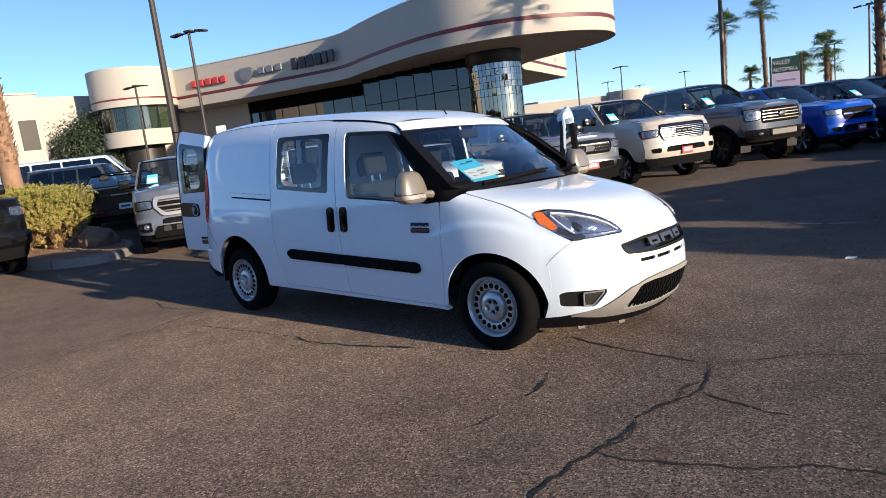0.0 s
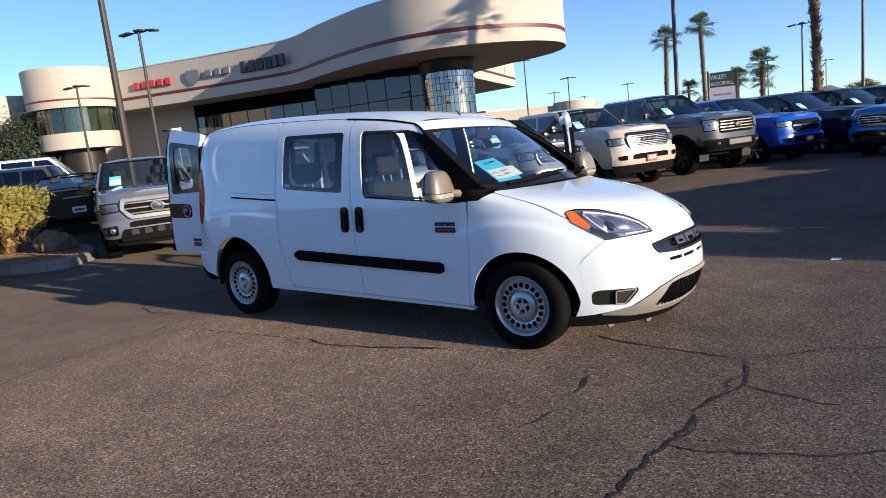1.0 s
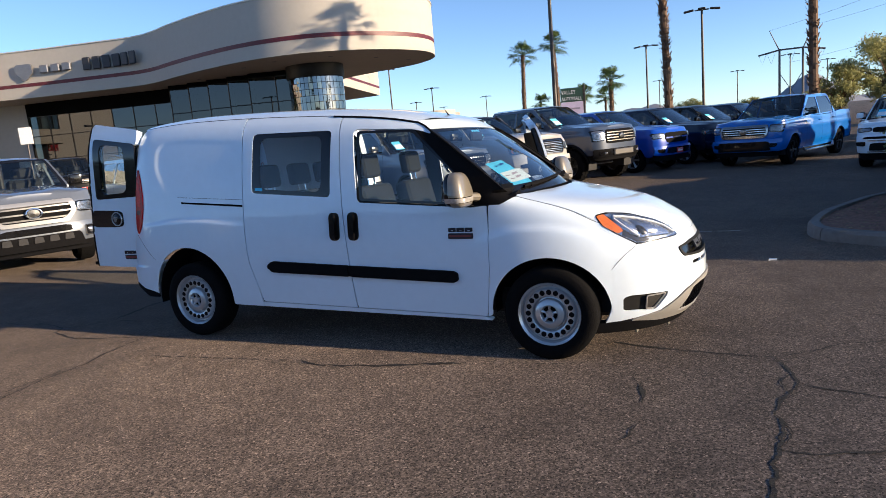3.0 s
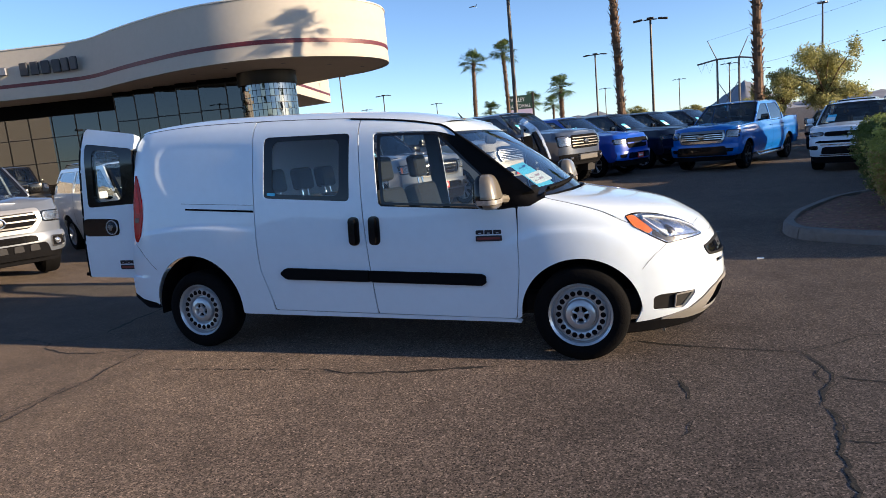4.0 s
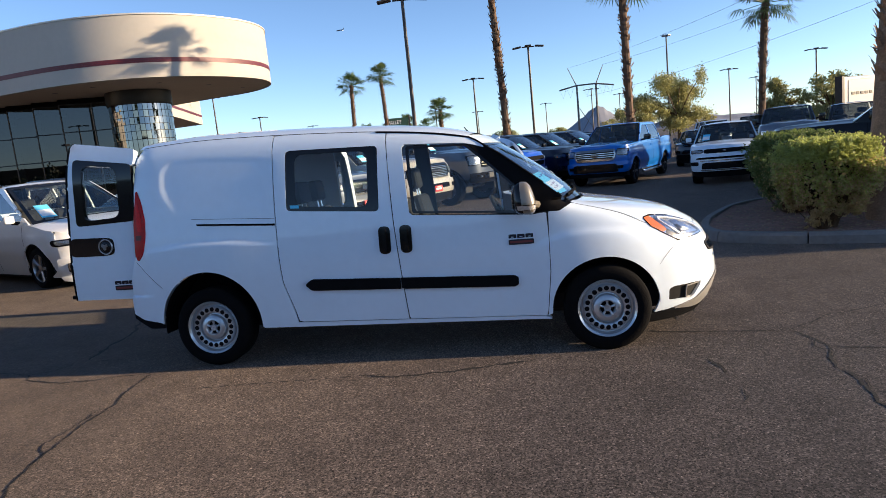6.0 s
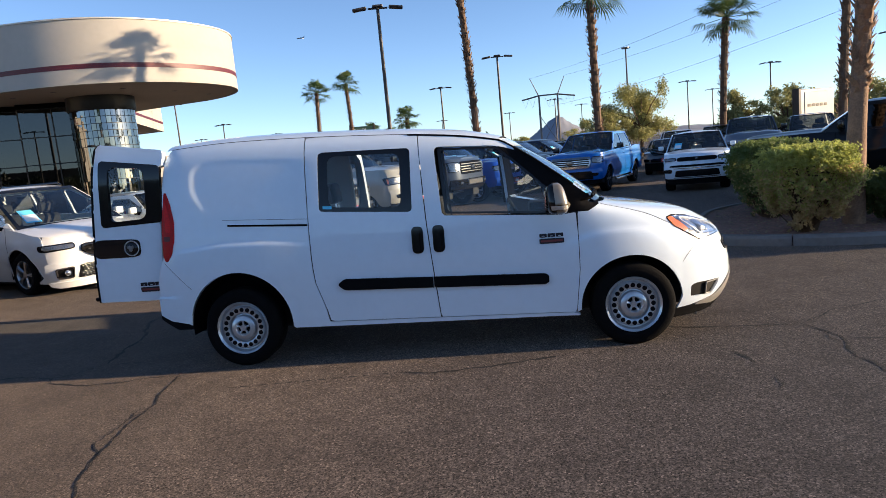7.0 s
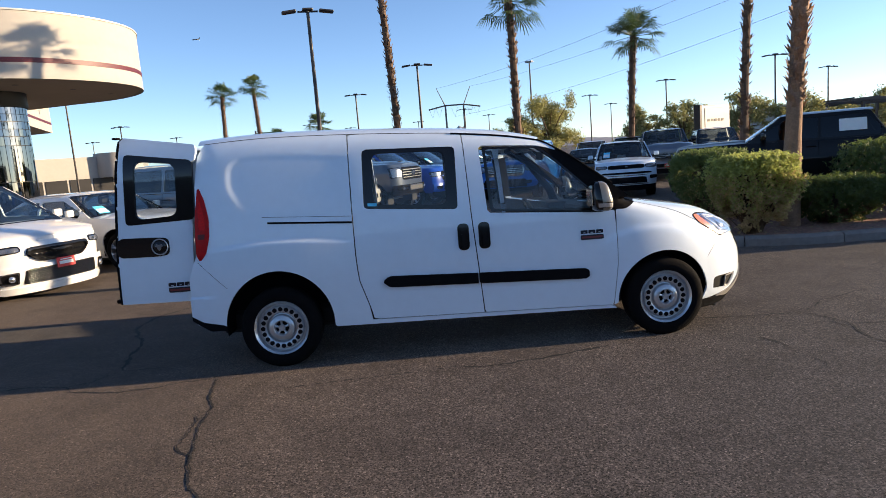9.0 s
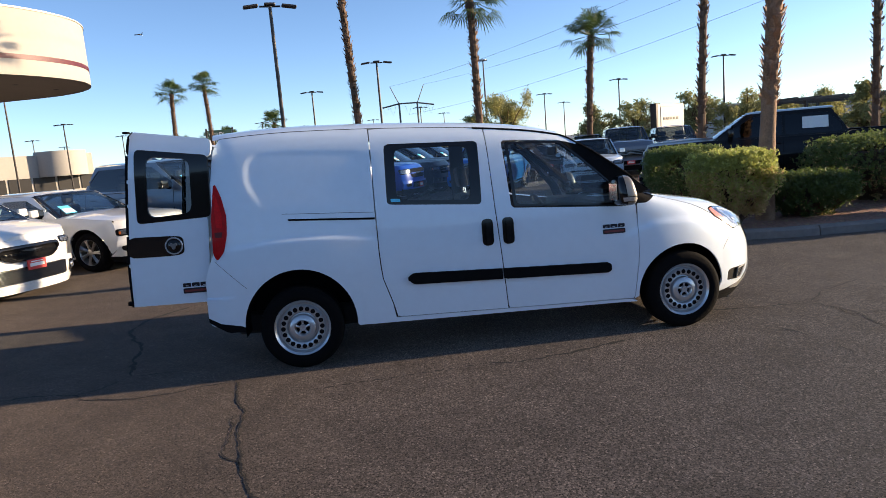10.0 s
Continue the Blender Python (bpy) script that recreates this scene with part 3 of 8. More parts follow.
def edge_line(x0, x1, off=0.0, n=12):
    return [(x0 + (x1 - x0) * k / n, roof_edge(x0 + (x1 - x0) * k / n) + off) for k in range(n + 1)]


G = 0.004
EDGE_Y = spline([(2.86, 0.815), (3.0, 0.812), (3.2, 0.80), (3.35, 0.782), (3.46, 0.752), (3.52, 0.72)])
SILL = lambda x: 0.345 - 0.022 * x
ARCH_R, ARCH_F = arc(0.0, 0.335, 0.425, -4, 184, 32, 0.44), arc(3.105, 0.315, 0.395, 180, 0, 32, 0.385)
quarter = [(0.735 - G, SILL(0.735) - 0.041)] + along(seam_s, SILL(0.735), 1.79, -G)[1:] + edge_line(0.62, -0.50)[0:] + \
    [(-0.545, 1.70), (-0.575, 1.47), (-0.585, 1.2), (-0.595, 0.95), (-0.64, 0.86), (-0.685, 0.74), (-0.69, 0.44), (-0.62, 0.40), (-0.44, 0.375)] + ARCH_R[::-1] + [(0.44, SILL(0.44) - 0.043)]
SLIDE_WIN = rounded([(0.722, 1.205), (0.735, 1.668), (1.468, 1.645), (1.458, 1.150)], 0.035)
slider = along(seam_s, SILL(0.735), 1.79, G) + edge_line(0.635, 1.525)[1:-1] + along(seam_b, 1.735, SILL(1.6), -G)
DOOR_WIN_LOW, DOOR_WIN_TOP = [(1.69, 1.118), (1.657, 1.635)], [(2.06, 1.612)]
front_door = [(1.622 + G, SILL(1.62)), (2.672, SILL(2.67)), (2.71, 0.62), (2.712, 0.9), (2.705, 1.055), (2.60, 1.043), (1.712, 1.103), (1.690, 1.125), (1.657, 1.615), (1.672, 1.637), (2.075, 1.613), (2.16, 1.605)] + edge_line(2.10, 1.54, 0.0, 8) + along(seam_b, 1.735, SILL(1.6) + 0.02, G)
fender = [(2.72, 1.057), (2.717, 0.9), (2.715, 0.62), (2.677, 0.285), (2.71, 0.30)] + ARCH_F + [(nose_at(-0.99, z)[0], z) for z in (0.315, 0.42, 0.52, 0.60, 0.635)] + [ (3.60, 0.715), (3.655, 0.755), (3.60, 0.80), (3.53, 0.845), (3.475, 0.90), (3.445, 0.955)] + [(x, hood_z(x, EDGE_Y(x)) - 0.002) for x in (3.44, 3.35, 3.25, 3.15, 3.05, 2.95, 2.89)] + [(2.80, 1.057), (2.73, 1.057)]
sill = [(0.47, 0.325), (0.735, SILL(0.735) - 0.006), (2.67, SILL(2.67) - 0.006), (2.70, 0.255), (0.48, 0.29)]

for s, flank in ((-1, "right"), (1, "left")):
    part("rear_quarter_panel", patch(on_side(s), quarter, du=0.014, dv=0.014, flip=s > 0, rim=0.012), WHITE, van)
    part("front_fender", patch(on_side(s), fender, du=0.016, dv=0.016, flip=s > 0, rim=0.012), WHITE, van)
    part("sill_panel", patch(on_side(s, -0.004), sill, du=0.05, dv=0.02, flip=s > 0, rim=0.05), WHITE, van)
# right side doors
door_s = part("sliding_door", patch(on_side(-1), slider, [SLIDE_WIN], du=0.028, dv=0.028, rim=0.012), WHITE, van)
door_f = part("front_door", patch(on_side(-1), front_door, du=0.024, dv=0.024, rim=0.012), WHITE, van)


def inner(poly, d):
    c = Vector((sum(p[0] for p in poly) / len(poly), sum(p[1] for p in poly) / len(poly)))
    lo, hi = np.min(poly, 0), np.max(poly, 0)
    kx, kz = 1 - 2 * d / (hi[0] - lo[0]), 1 - 2 * d / (hi[1] - lo[1])
    return [(c.x + (x - c.x) * kx, c.y + (z - c.y) * kz) for x, z in poly]


SLIDE_CLEAR = rounded([(0.80, 1.235), (0.81, 1.63), (1.385, 1.612), (1.375, 1.19)], 0.07, 6)
DOOR_GLASS = rounded([(1.714, 1.116), (1.684, 1.622), (2.145, 1.602), (2.586, 1.190), (2.628, 1.056)], 0.02)
DOOR_CLEAR = rounded([(1.739, 1.130), (1.709, 1.604), (2.132, 1.586), (2.560, 1.190), (2.595, 1.074)], 0.03)
part("window_surround", patch(on_side(-1, -0.002), SLIDE_WIN, [SLIDE_CLEAR], du=0.02, dv=0.02), GLOSS_BLACK, door_s)
part("window_pane", patch(on_side(-1, -0.006), inner(SLIDE_CLEAR, -0.01), du=0.08, dv=0.08), CAR_GLASS, door_s)
part("window_surround", patch(on_side(-1, -0.004), DOOR_GLASS, [DOOR_CLEAR], du=0.012, dv=0.012), GLOSS_BLACK, door_f)
part("window_pane", patch(on_side(-1, -0.008), inner(DOOR_CLEAR, -0.008), du=0.08, dv=0.08), CAR_GLASS, door_f)
pillar = [(2.142, 1.613), (2.10, 1.64), (2.16, 1.648), (2.27, 1.585), (2.50, 1.42), (2.72, 1.25), (2.90, 1.10), (2.80, 1.062), (2.71, 1.062), (2.612, 1.055), (2.578, 1.185)]
far_pillar = [(2.10, 1.64), (2.16, 1.648), (2.27, 1.585), (2.50, 1.42), (2.72, 1.25), (2.90, 1.10), (2.80, 1.062), (2.64, 1.235), (2.43, 1.395), (2.20, 1.575)]
for s in (-1, 1):
    part("windscreen_pillar", patch(on_side(s, -0.003 if s < 0 else 0), pillar if s < 0 else far_pillar, du=0.02, dv=0.02, flip=s > 0, rim=0.05), BLACK_TRIM, van, "black pillar trim")
    part("pillar_head", patch(on_side(s, 0.0005), [(2.04, 1.640), (2.10, 1.650), (2.16, 1.649), (2.235, 1.604), (2.30, 1.556), (2.20, 1.590), (2.12, 1.609), (2.04, 1.616)], du=0.012, dv=0.012, flip=s > 0, rim=0.004), WHITE, van)
    bm = bmesh.new()
    tube(bm, [on_side(s, 0.004)(x, z) for x, z in [(1.45 + 0.065 * k, roof_edge(1.45 + 0.065 * k)) for k in range(11)] + [(2.16, 1.650), (2.21, 1.627), (2.28, 1.580), (2.40, 1.500), (2.55, 1.385), (2.70, 1.268)]], 0.008, 6)
    part("roof_gutter", bm, BLACK_TRIM, van)
    part("roof_rail_strip", patch(lambda x, v: (x, YC + s * (half(x, roof_edge(x)) - 0.004 + v * 0.4), roof_edge(x) + 0.004 - v * 0.3), [(-0.5, -0.008), (2.1, -0.008), (2.1, 0.008), (-0.5, 0.008)], du=0.08, dv=0.02, flip=s > 0), BLACK_TRIM, van, "black roof gutter strip")

# roof, windscreen, bonnet
roof_poly = [(-0.55, -1), (2.13, -1), (2.17, -0.9), (2.23, -0.5), (2.25, 0), (2.23, 0.5), (2.17, 0.9), (2.13, 1), (-0.55, 1), (-0.60, 0.6), (-0.61, 0), (-0.60, -0.6)]
roof = part("roof", patch(lambda x, s: (x, YC + s * (half(x, roof_edge(x)) - 0.004), ROOF(x) - 0.012 * s * s - 0.063 * abs(s) ** 5 - 0.03 * min(1, max(0, (x - 1.75) / 0.5)) ** 1.6 * (1 - s * s)), roof_poly, du=0.06, dv=0.05), WHITE, van)
bm = bmesh.new()
tube(bm, [(2.10, YC, 1.705), (2.08, YC, 1.735), (2.055, YC, 1.768)], [0.010, 0.006, 0.003], 8)
part("aerial", bm, BLACK_TRIM, roof, "short black roof aerial")


def screen(s, t, lift=0.0):
    a = Vector((3.0 - 0.2 * s * s, YC + 0.80 * s, 1.125 - 0.03 * s * s))
    b = Vector((2.255 - 0.10 * s * s, YC + 0.715 * s, 1.664 - 0.024 * s * s))
    p = a.lerp(b, t)
    p.z += 0.10 * t * (1 - t) + lift
    p.x += 0.06 * t * (1 - t)
    return p


part("windscreen", patch(lambda s, t: screen(s, t), [(-1, 0.02), (1, 0.02), (1, 1), (-1, 1)], du=0.1, dv=0.08), SCREEN_GLASS, van)
part("windscreen_edge", patch(lambda s, t: screen(s, t, 0.003), [(-1.03, 0), (1.03, 0), (1.03, 0.90), (-1.03, 0.90)], [[(-0.94, 0.09), (0.94, 0.09), (0.935, 0.845), (-0.935, 0.845)]], du=0.03, dv=0.03), GLOSS_BLACK, van)
part("roof_header", patch(lambda s, t: screen(s, t, 0.006 + 0.008 * math.sin(math.pi * min(1, max(0, (t - 0.865) / 0.2)))), [(-0.985, 0.895), (-0.5, 0.876), (0, 0.868), (0.5, 0.876), (0.985, 0.895), (0.985, 1.03), (-0.985, 1.03)], du=0.06, dv=0.02, rim=0.012), WHITE, van, "white front edge of the roof above the windscreen")
hood = [(2.95, -0.66), (2.885, -0.80)] + [(x, -EDGE_Y(x)) for x in (2.9, 3.0, 3.1, 3.2, 3.3, 3.4, 3.46)] + [(3.54, -0.70), (3.70, -0.56), (3.79, -0.46), (3.865, -0.2), (3.88, 0), (3.865, 0.2), (3.79, 0.46), (3.70, 0.56), (3.54, 0.70)] + [(x, EDGE_Y(x)) for x in (3.46, 3.4, 3.3, 3.2, 3.1, 3.0, 2.9)] + [(2.885, 0.80), (2.95, 0.66), (3.01, 0.3), (3.02, 0), (3.01, -0.3)]
part("bonnet", patch(lambda x, y: (x, YC + y, hood_z(x, y) + 0.001), hood, du=0.025, dv=0.025, rim=0.012), WHITE, van)
for s in (-1, 1):
    bm = bmesh.new()
    tube(bm, [(x, YC + s * (EDGE_Y(x) + 0.003), hood_z(x, EDGE_Y(x) + 0.003) - 0.001) for x in np.linspace(2.9, 3.5, 16)], 0.0024, 5)
    part("bonnet_seam", bm, VALANCE, van)
cowl = [(2.82, -0.80), (2.94, -0.66), (3.0, -0.3), (3.01, 0), (3.0, 0.3), (2.94, 0.66), (2.82, 0.80), (2.80, 0.6), (2.80, -0.6)]
part("scuttle_panel", patch(lambda x, y: (x, YC + y, hood_z(x, y) - 0.02), cowl, du=0.05, dv=0.05), BLACK_TRIM, van)
for y0, y1 in ((0.25, 0.72), (-0.15, 0.62)):
    bm = bmesh.new()
    pts = [screen(-y1 + 0.9 * k / 6, 0.035 + 0.05 * k / 6, 0.022) for k in range(7)]
    tube(bm, pts, [0.012] * 3 + [0.009] * 4, 6)
    part("wiper", bm, BLACK_TRIM, van)

# nose: bumper skin with its openings
GRILLE = rounded([(-0.46, 0.705), (-0.435, 0.643), (-0.2, 0.632), (0.2, 0.632), (0.435, 0.643), (0.455, 0.700), (0.24, 0.733), (0, 0.738), (-0.24, 0.733)], 0.03)
LOWER = rounded([(-0.47, 0.262), (-0.36, 0.42), (-0.25, 0.44), (0.25, 0.44), (0.36, 0.42), (0.47, 0.262)], 0.03)
FOG_R = rounded([(-0.935, 0.318), (-0.95, 0.41), (-0.90, 0.425), (-0.61, 0.428), (-0.70, 0.310)], 0.025)
FOG_L = [(-u, z) for u, z in FOG_R]
SLOTS = [rounded([(a, 0.575), (a + 0.15, 0.575), (a + 0.15, 0.598), (a, 0.598)], 0.008) for a in (-0.335, -0.165, 0.015, 0.185)]
skin = [(-1.01, 0.24), (-0.9, 0.25), (-0.77, 0.275), (-0.655, 0.30), (-0.455, 0.415), (-0.30, 0.46), (-0.15, 0.478), (0.15, 0.478), (0.30, 0.46), (0.455, 0.415), (0.655, 0.30), (0.77, 0.275), (0.9, 0.25), (1.01, 0.24),
        (1.01, 0.645), (0.975, 0.672), (0.845, 0.752), (0.78, 0.758), (0.70, 0.767), (0.57, 0.773), (0.385, 0.780), (0, 0.79), (-0.385, 0.780), (-0.57, 0.773), (-0.70, 0.767), (-0.78, 0.758), (-0.845, 0.752), (-0.975, 0.672), (-1.01, 0.645)]
bumper = part("front_bumper", patch(lambda u, z: nose_at(u, z, -0.0015), skin, [GRILLE, FOG_R, FOG_L, *SLOTS], du=0.02, dv=0.014, rim=0.014), WHITE, van)
bonnet_lip = [(-0.385, 0.786), (0, 0.796), (0.385, 0.786), (0.45, 0.83), (0.36, 0.855), (0.2, 0.868), (0, 0.876), (-0.2, 0.868), (-0.36, 0.855), (-0.45, 0.83)]
part("bonnet_lip", patch(nose_at, bonnet_lip, du=0.03, dv=0.02), WHITE, van)
SATIN = material("satin_silver_trim", (0.25, 0.24, 0.225), 0.45, 0.15, 0.08, 8)
lip = [(-0.86, 0.246), (-0.77, 0.27), (-0.65, 0.295), (-0.45, 0.41), (-0.298, 0.455), (-0.15, 0.473), (0.15, 0.473), (0.298, 0.455), (0.45, 0.41), (0.65, 0.295), (0.77, 0.27), (0.86, 0.246), (0.6, 0.222), (0, 0.218), (-0.6, 0.222)]
part("bumper_surround", patch(lambda u, z: nose_at(u, z, 0.006), lip, [LOWER], du=0.02, dv=0.014, rim=0.03), SATIN, van, "satin silver surround of the lower grille")
chin = [(-1.06, 0.165), (-1.06, 0.232), (-0.9, 0.244), (-0.8, 0.240), (-0.6, 0.220), (0, 0.216), (0.6, 0.220), (0.8, 0.240), (0.9, 0.244), (1.06, 0.232), (1.06, 0.165), (0.6, 0.172), (0, 0.17), (-0.6, 0.172)]
part("chin_lip", patch(lambda u, z: nose_at(u, max(z, 0.165), 0.012), chin, du=0.03, dv=0.012, rim=0.05), BLACK_TRIM, van, "black lip under the bumper")


def backing(name, poly, depth, mat, parent, label=""):
    return part(name, patch(lambda u, z: nose_at(u, z, -depth), inner(poly, -0.02), du=0.05, dv=0.03), mat, parent, label)


mesh_back = backing("lower_grille", LOWER, 0.03, BLACK_TRIM, bumper)
bm = bmesh.new()
for k in range(-12, 13):
    for z0, z1, lean in ((0.27, 0.44, 0.04), (0.27, 0.44, -0.04)):
        pts = [(0.045 * k + lean * (t - 0.5) * 2, z0 + (z1 - z0) * t) for t in (0, 0.25, 0.5, 0.75, 1)]
        if abs(0.045 * k) < 0.40:
            tube(bm, [nose_at(u, z, -0.012) for u, z in pts], 0.006, 4)
part("grille_mesh", bm, BLACK_TRIM, mesh_back)
grille = backing("grille", GRILLE, 0.03, GLOSS_BLACK, bumper)
part("grille_frame", patch(lambda u, z: nose_at(u, z, 0.007), inner(GRILLE, -0.004), [inner(GRILLE, 0.014)], du=0.012, dv=0.008, rim=0.024), material("grille_frame_black", (0.010, 0.010, 0.010), 0.6, spec=0.1), grille)
for k, a in enumerate((-0.20, -0.062, 0.076)):
    bm = patch(lambda u, z: nose_at(u, z, 0.0), rounded([(a, 0.665), (a + 0.12, 0.665), (a + 0.12, 0.725), (a, 0.725)], 0.012), [rounded([(a + 0.03, 0.68 if k != 1 else 0.665), (a + 0.09, 0.68 if k != 1 else 0.665), (a + 0.09, 0.695), (a + 0.03, 0.695)], 0.004)], du=0.01, dv=0.008, rim=0.012)
    part("grille_emblem", bm, material("dark_chrome", (0.16, 0.16, 0.165), 0.3, 0.8), grille, "dark chrome emblem block")
for f in (FOG_R, FOG_L):
    pocket = backing("fog_lamp_recess", f, 0.022, material("fog_recess_plastic", (0.016, 0.0155, 0.015), 0.7, spec=0.1), bumper)
    sgn = -1 if f is FOG_R else 1
    cell = rounded([(sgn * u, z) for u, z in ((0.775, 0.322), (0.79, 0.41), (0.64, 0.418), (0.715, 0.322))][::-sgn], 0.014)
    part("fog_lamp", patch(lambda u, z: nose_at(u, z, -0.012), cell, du=0.012, dv=0.01, rim=0.01), material("fog_lens", (0.05, 0.048, 0.045), 0.25, 0.2, 0.2, 30), pocket)
    bm = bmesh.new()
    tube(bm, [nose_at(u, z, -0.006) for u, z in cell + cell[:1]], 0.0055, 6, cap=False)
    part("fog_lamp_trim", bm, SATIN, pocket)
part("slot_backing", patch(lambda u, z: nose_at(u, z, -0.03), [(-0.42, 0.545), (0.42, 0.545), (0.42, 0.61), (-0.42, 0.61)], du=0.1, dv=0.03), BLACK_TRIM, bumper)

# head lamps
LAMP_BACK = material("lamp_housing", (0.55, 0.56, 0.58), 0.14, 0.9, 0.3, 16, 0.35, 26)
LAMP_EDGE = material("lamp_divider", (0.05, 0.05, 0.052), 0.25, 0.4, 0.3, 30)


def bowl(s, u, z, ru, rz, deep, lift):
    """A reflector: a shallow round dish sunk into the lamp, as a rising dome of rings."""
    ring = [(s * (u + ru * math.cos(a)), z + rz * math.sin(a)) for a in (2 * math.pi * i / 26 for i in range(26))]
    return patch(lambda p, q: nose_at(p, q, lift + deep * max(0.0, 1 - ((p - s * u) / ru) ** 2 - ((q - z) / rz) ** 2)), ring, du=0.009, dv=0.008)


for s in (-1, 1):
    shape = [(0.945, 0.885), (0.912, 0.955), (0.79, 0.968), (0.62, 0.950), (0.47, 0.896), (0.405, 0.835), (0.385, 0.782), (0.57, 0.773), (0.70, 0.767), (0.785, 0.757), (0.892, 0.830)]
    around = rounded([(s * (u + (0.002 if u > 0.65 else -0.002)), z + (0.002 if z > 0.87 else -0.003)) for u, z in shape], 0.03, 4)
    shape = rounded([(s * u, z) for u, z in shape], 0.03, 4)
    lamp = part("head_lamp", patch(lambda u, z: nose_at(u, z, 0.002), around, du=0.02, dv=0.012, flip=False, rim=0.02), BLACK_TRIM, van, "clear head lamp with amber corner")
    part("lamp_housing", patch(lambda u, z: nose_at(u, z, 0.0045), inner(shape, 0.006), du=0.02, dv=0.012), LAMP_BACK, lamp)
    part("lower_bezel", patch(lambda u, z: nose_at(u, z, 0.0065), rounded([(s * u, z) for u, z in ((0.68, 0.776), (0.775, 0.766), (0.868, 0.820), (0.842, 0.850), (0.842, 0.945), (0.822, 0.945), (0.82, 0.86), (0.77, 0.805), (0.70, 0.795))], 0.008, 2), du=0.015, dv=0.008), LAMP_EDGE, lamp, "dark lamp bezel")
    amber = rounded([(s * u, z) for u, z in ((0.941, 0.886), (0.911, 0.951), (0.838, 0.960), (0.836, 0.850), (0.887, 0.834))], 0.008, 3)
    part("turn_lamp", patch(lambda u, z: nose_at(u, z, 0.0085), amber, du=0.02, dv=0.012), AMBER, lamp, "amber turn lamp")
    for u, z, ru, rz in ((0.775, 0.885, 0.062, 0.066), (0.62, 0.872, 0.085, 0.056)):
        part("reflector_bowl", bowl(s, u, z, ru, rz, 0.012, 0.0065), LAMP_BACK, lamp)
    part("projector", bowl(s, 0.70, 0.848, 0.030, 0.030, 0.006, 0.016), LAMP_EDGE, lamp)
    # the bright guide that runs round the reflectors
    bm = bmesh.new()
    tube(bm, [nose_at(s * u, z, 0.014) for u, z in ((0.43, 0.806), (0.47, 0.850), (0.53, 0.887), (0.63, 0.920), (0.74, 0.940), (0.785, 0.944), (0.808, 0.928), (0.805, 0.878), (0.785, 0.838), (0.755, 0.808))], 0.0075, 6)
    part("light_guide", bm, material("light_guide_white", (0.80, 0.81, 0.82), 0.2, 0.1), lamp)
    bm = bmesh.new()
    tube(bm, [nose_at(s * u, z, 0.012) for u, z in ((0.72, 0.800), (0.62, 0.797), (0.52, 0.797), (0.44, 0.800))], 0.005, 6)
    part("lower_guide", bm, CHROME, lamp)
    part("lamp_lens", patch(lambda u, z: nose_at(u, z, 0.024), inner(shape, 0.004), du=0.03, dv=0.02, rim=0.01), LAMP_GLASS, lamp)
bm = bmesh.new()
tube(bm, [on_side(-1, 0.0)(x, z) for x, z in ((3.505, 0.605), (3.54, 0.648), (3.58, 0.69), (3.62, 0.725), (3.655, 0.755))], 0.0013, 5)
part("fender_seam", bm, BLACK_TRIM, van)
part("nose_backing", patch(lambda u, z: nose_at(u, z, -0.007), [(-0.93, 0.762), (0.93, 0.762), (0.86, 0.93), (0.6, 0.93), (0.3, 0.90), (-0.3, 0.90), (-0.6, 0.93), (-0.86, 0.93)], du=0.05, dv=0.03), WHITE, van)

# trim on the right flank
part("slide_rail_slot", patch(on_side(-1, 0.005), [(-0.03, 1.158), (0.622, 1.118), (0.622, 1.102), (-0.03, 1.144)], du=0.03, dv=0.004, rim=0.004), BLACK_TRIM, van)
bm = bmesh.new()
tube(bm, [on_side(-1, 0.001)(x, z) for x, z in [(-0.07 + 0.0865 * k, 1.198 - 0.005 * k) for k in range(9)]], 0.0014, 5)
part("rail_outline", bm, BLACK_TRIM, van)
for a, b, parent in ((0.835, 1.582, door_s), (1.591, 2.475, door_f)):
    z0 = lambda x: 0.648 - 0.035 * (x - 0.78)
    ends = [(a, z0(a) - 0.032), (a, z0(a) - 0.015), (a + 0.045, z0(a) + 0.018), (b - 0.03, z0(b) + 0.016), (b, z0(b)), (b, z0(b) - 0.05), (b - 0.03, z0(b) - 0.066), (a + 0.045, z0(a) - 0.07)]
    if a > 1:
        ends[0], ends[1], ends[2], ends[7] = (a, z0(a) - 0.068), (a, z0(a) - 0.02), (a, z0(a) + 0.016), (a + 0.01, z0(a) - 0.068)
    else:
        ends[3], ends[4], ends[5], ends[6] = (b, z0(b) + 0.016), (b, z0(b)), (b, z0(b) - 0.05), (b, z0(b) - 0.067)
    part("side_moulding", patch(on_side(-1, 0.022), ends, du=0.03, dv=0.02, rim=0.022), BLACK_TRIM, parent, "black rubbing strip")
for x, parent in ((1.487, door_s), (1.652, door_f)):
    z = 0.93
    cup = part("door_handle", patch(on_side(-1, 0.006), rounded([(x - 0.045, z - 0.105), (x + 0.045, z - 0.105), (x + 0.045, z + 0.105), (x - 0.045, z + 0.105)], 0.042, 8), du=0.008, dv=0.01, rim=0.008), GLOSS_BLACK, parent, "gloss black handle recess")
    part("handle_grip", patch(on_side(-1, 0.03), rounded([(x - 0.018, z - 0.095), (x + 0.018, z - 0.095), (x + 0.018, z + 0.095), (x - 0.018, z + 0.095)], 0.016, 5), du=0.01, dv=0.012, rim=0.022), GLOSS_BLACK, cup)


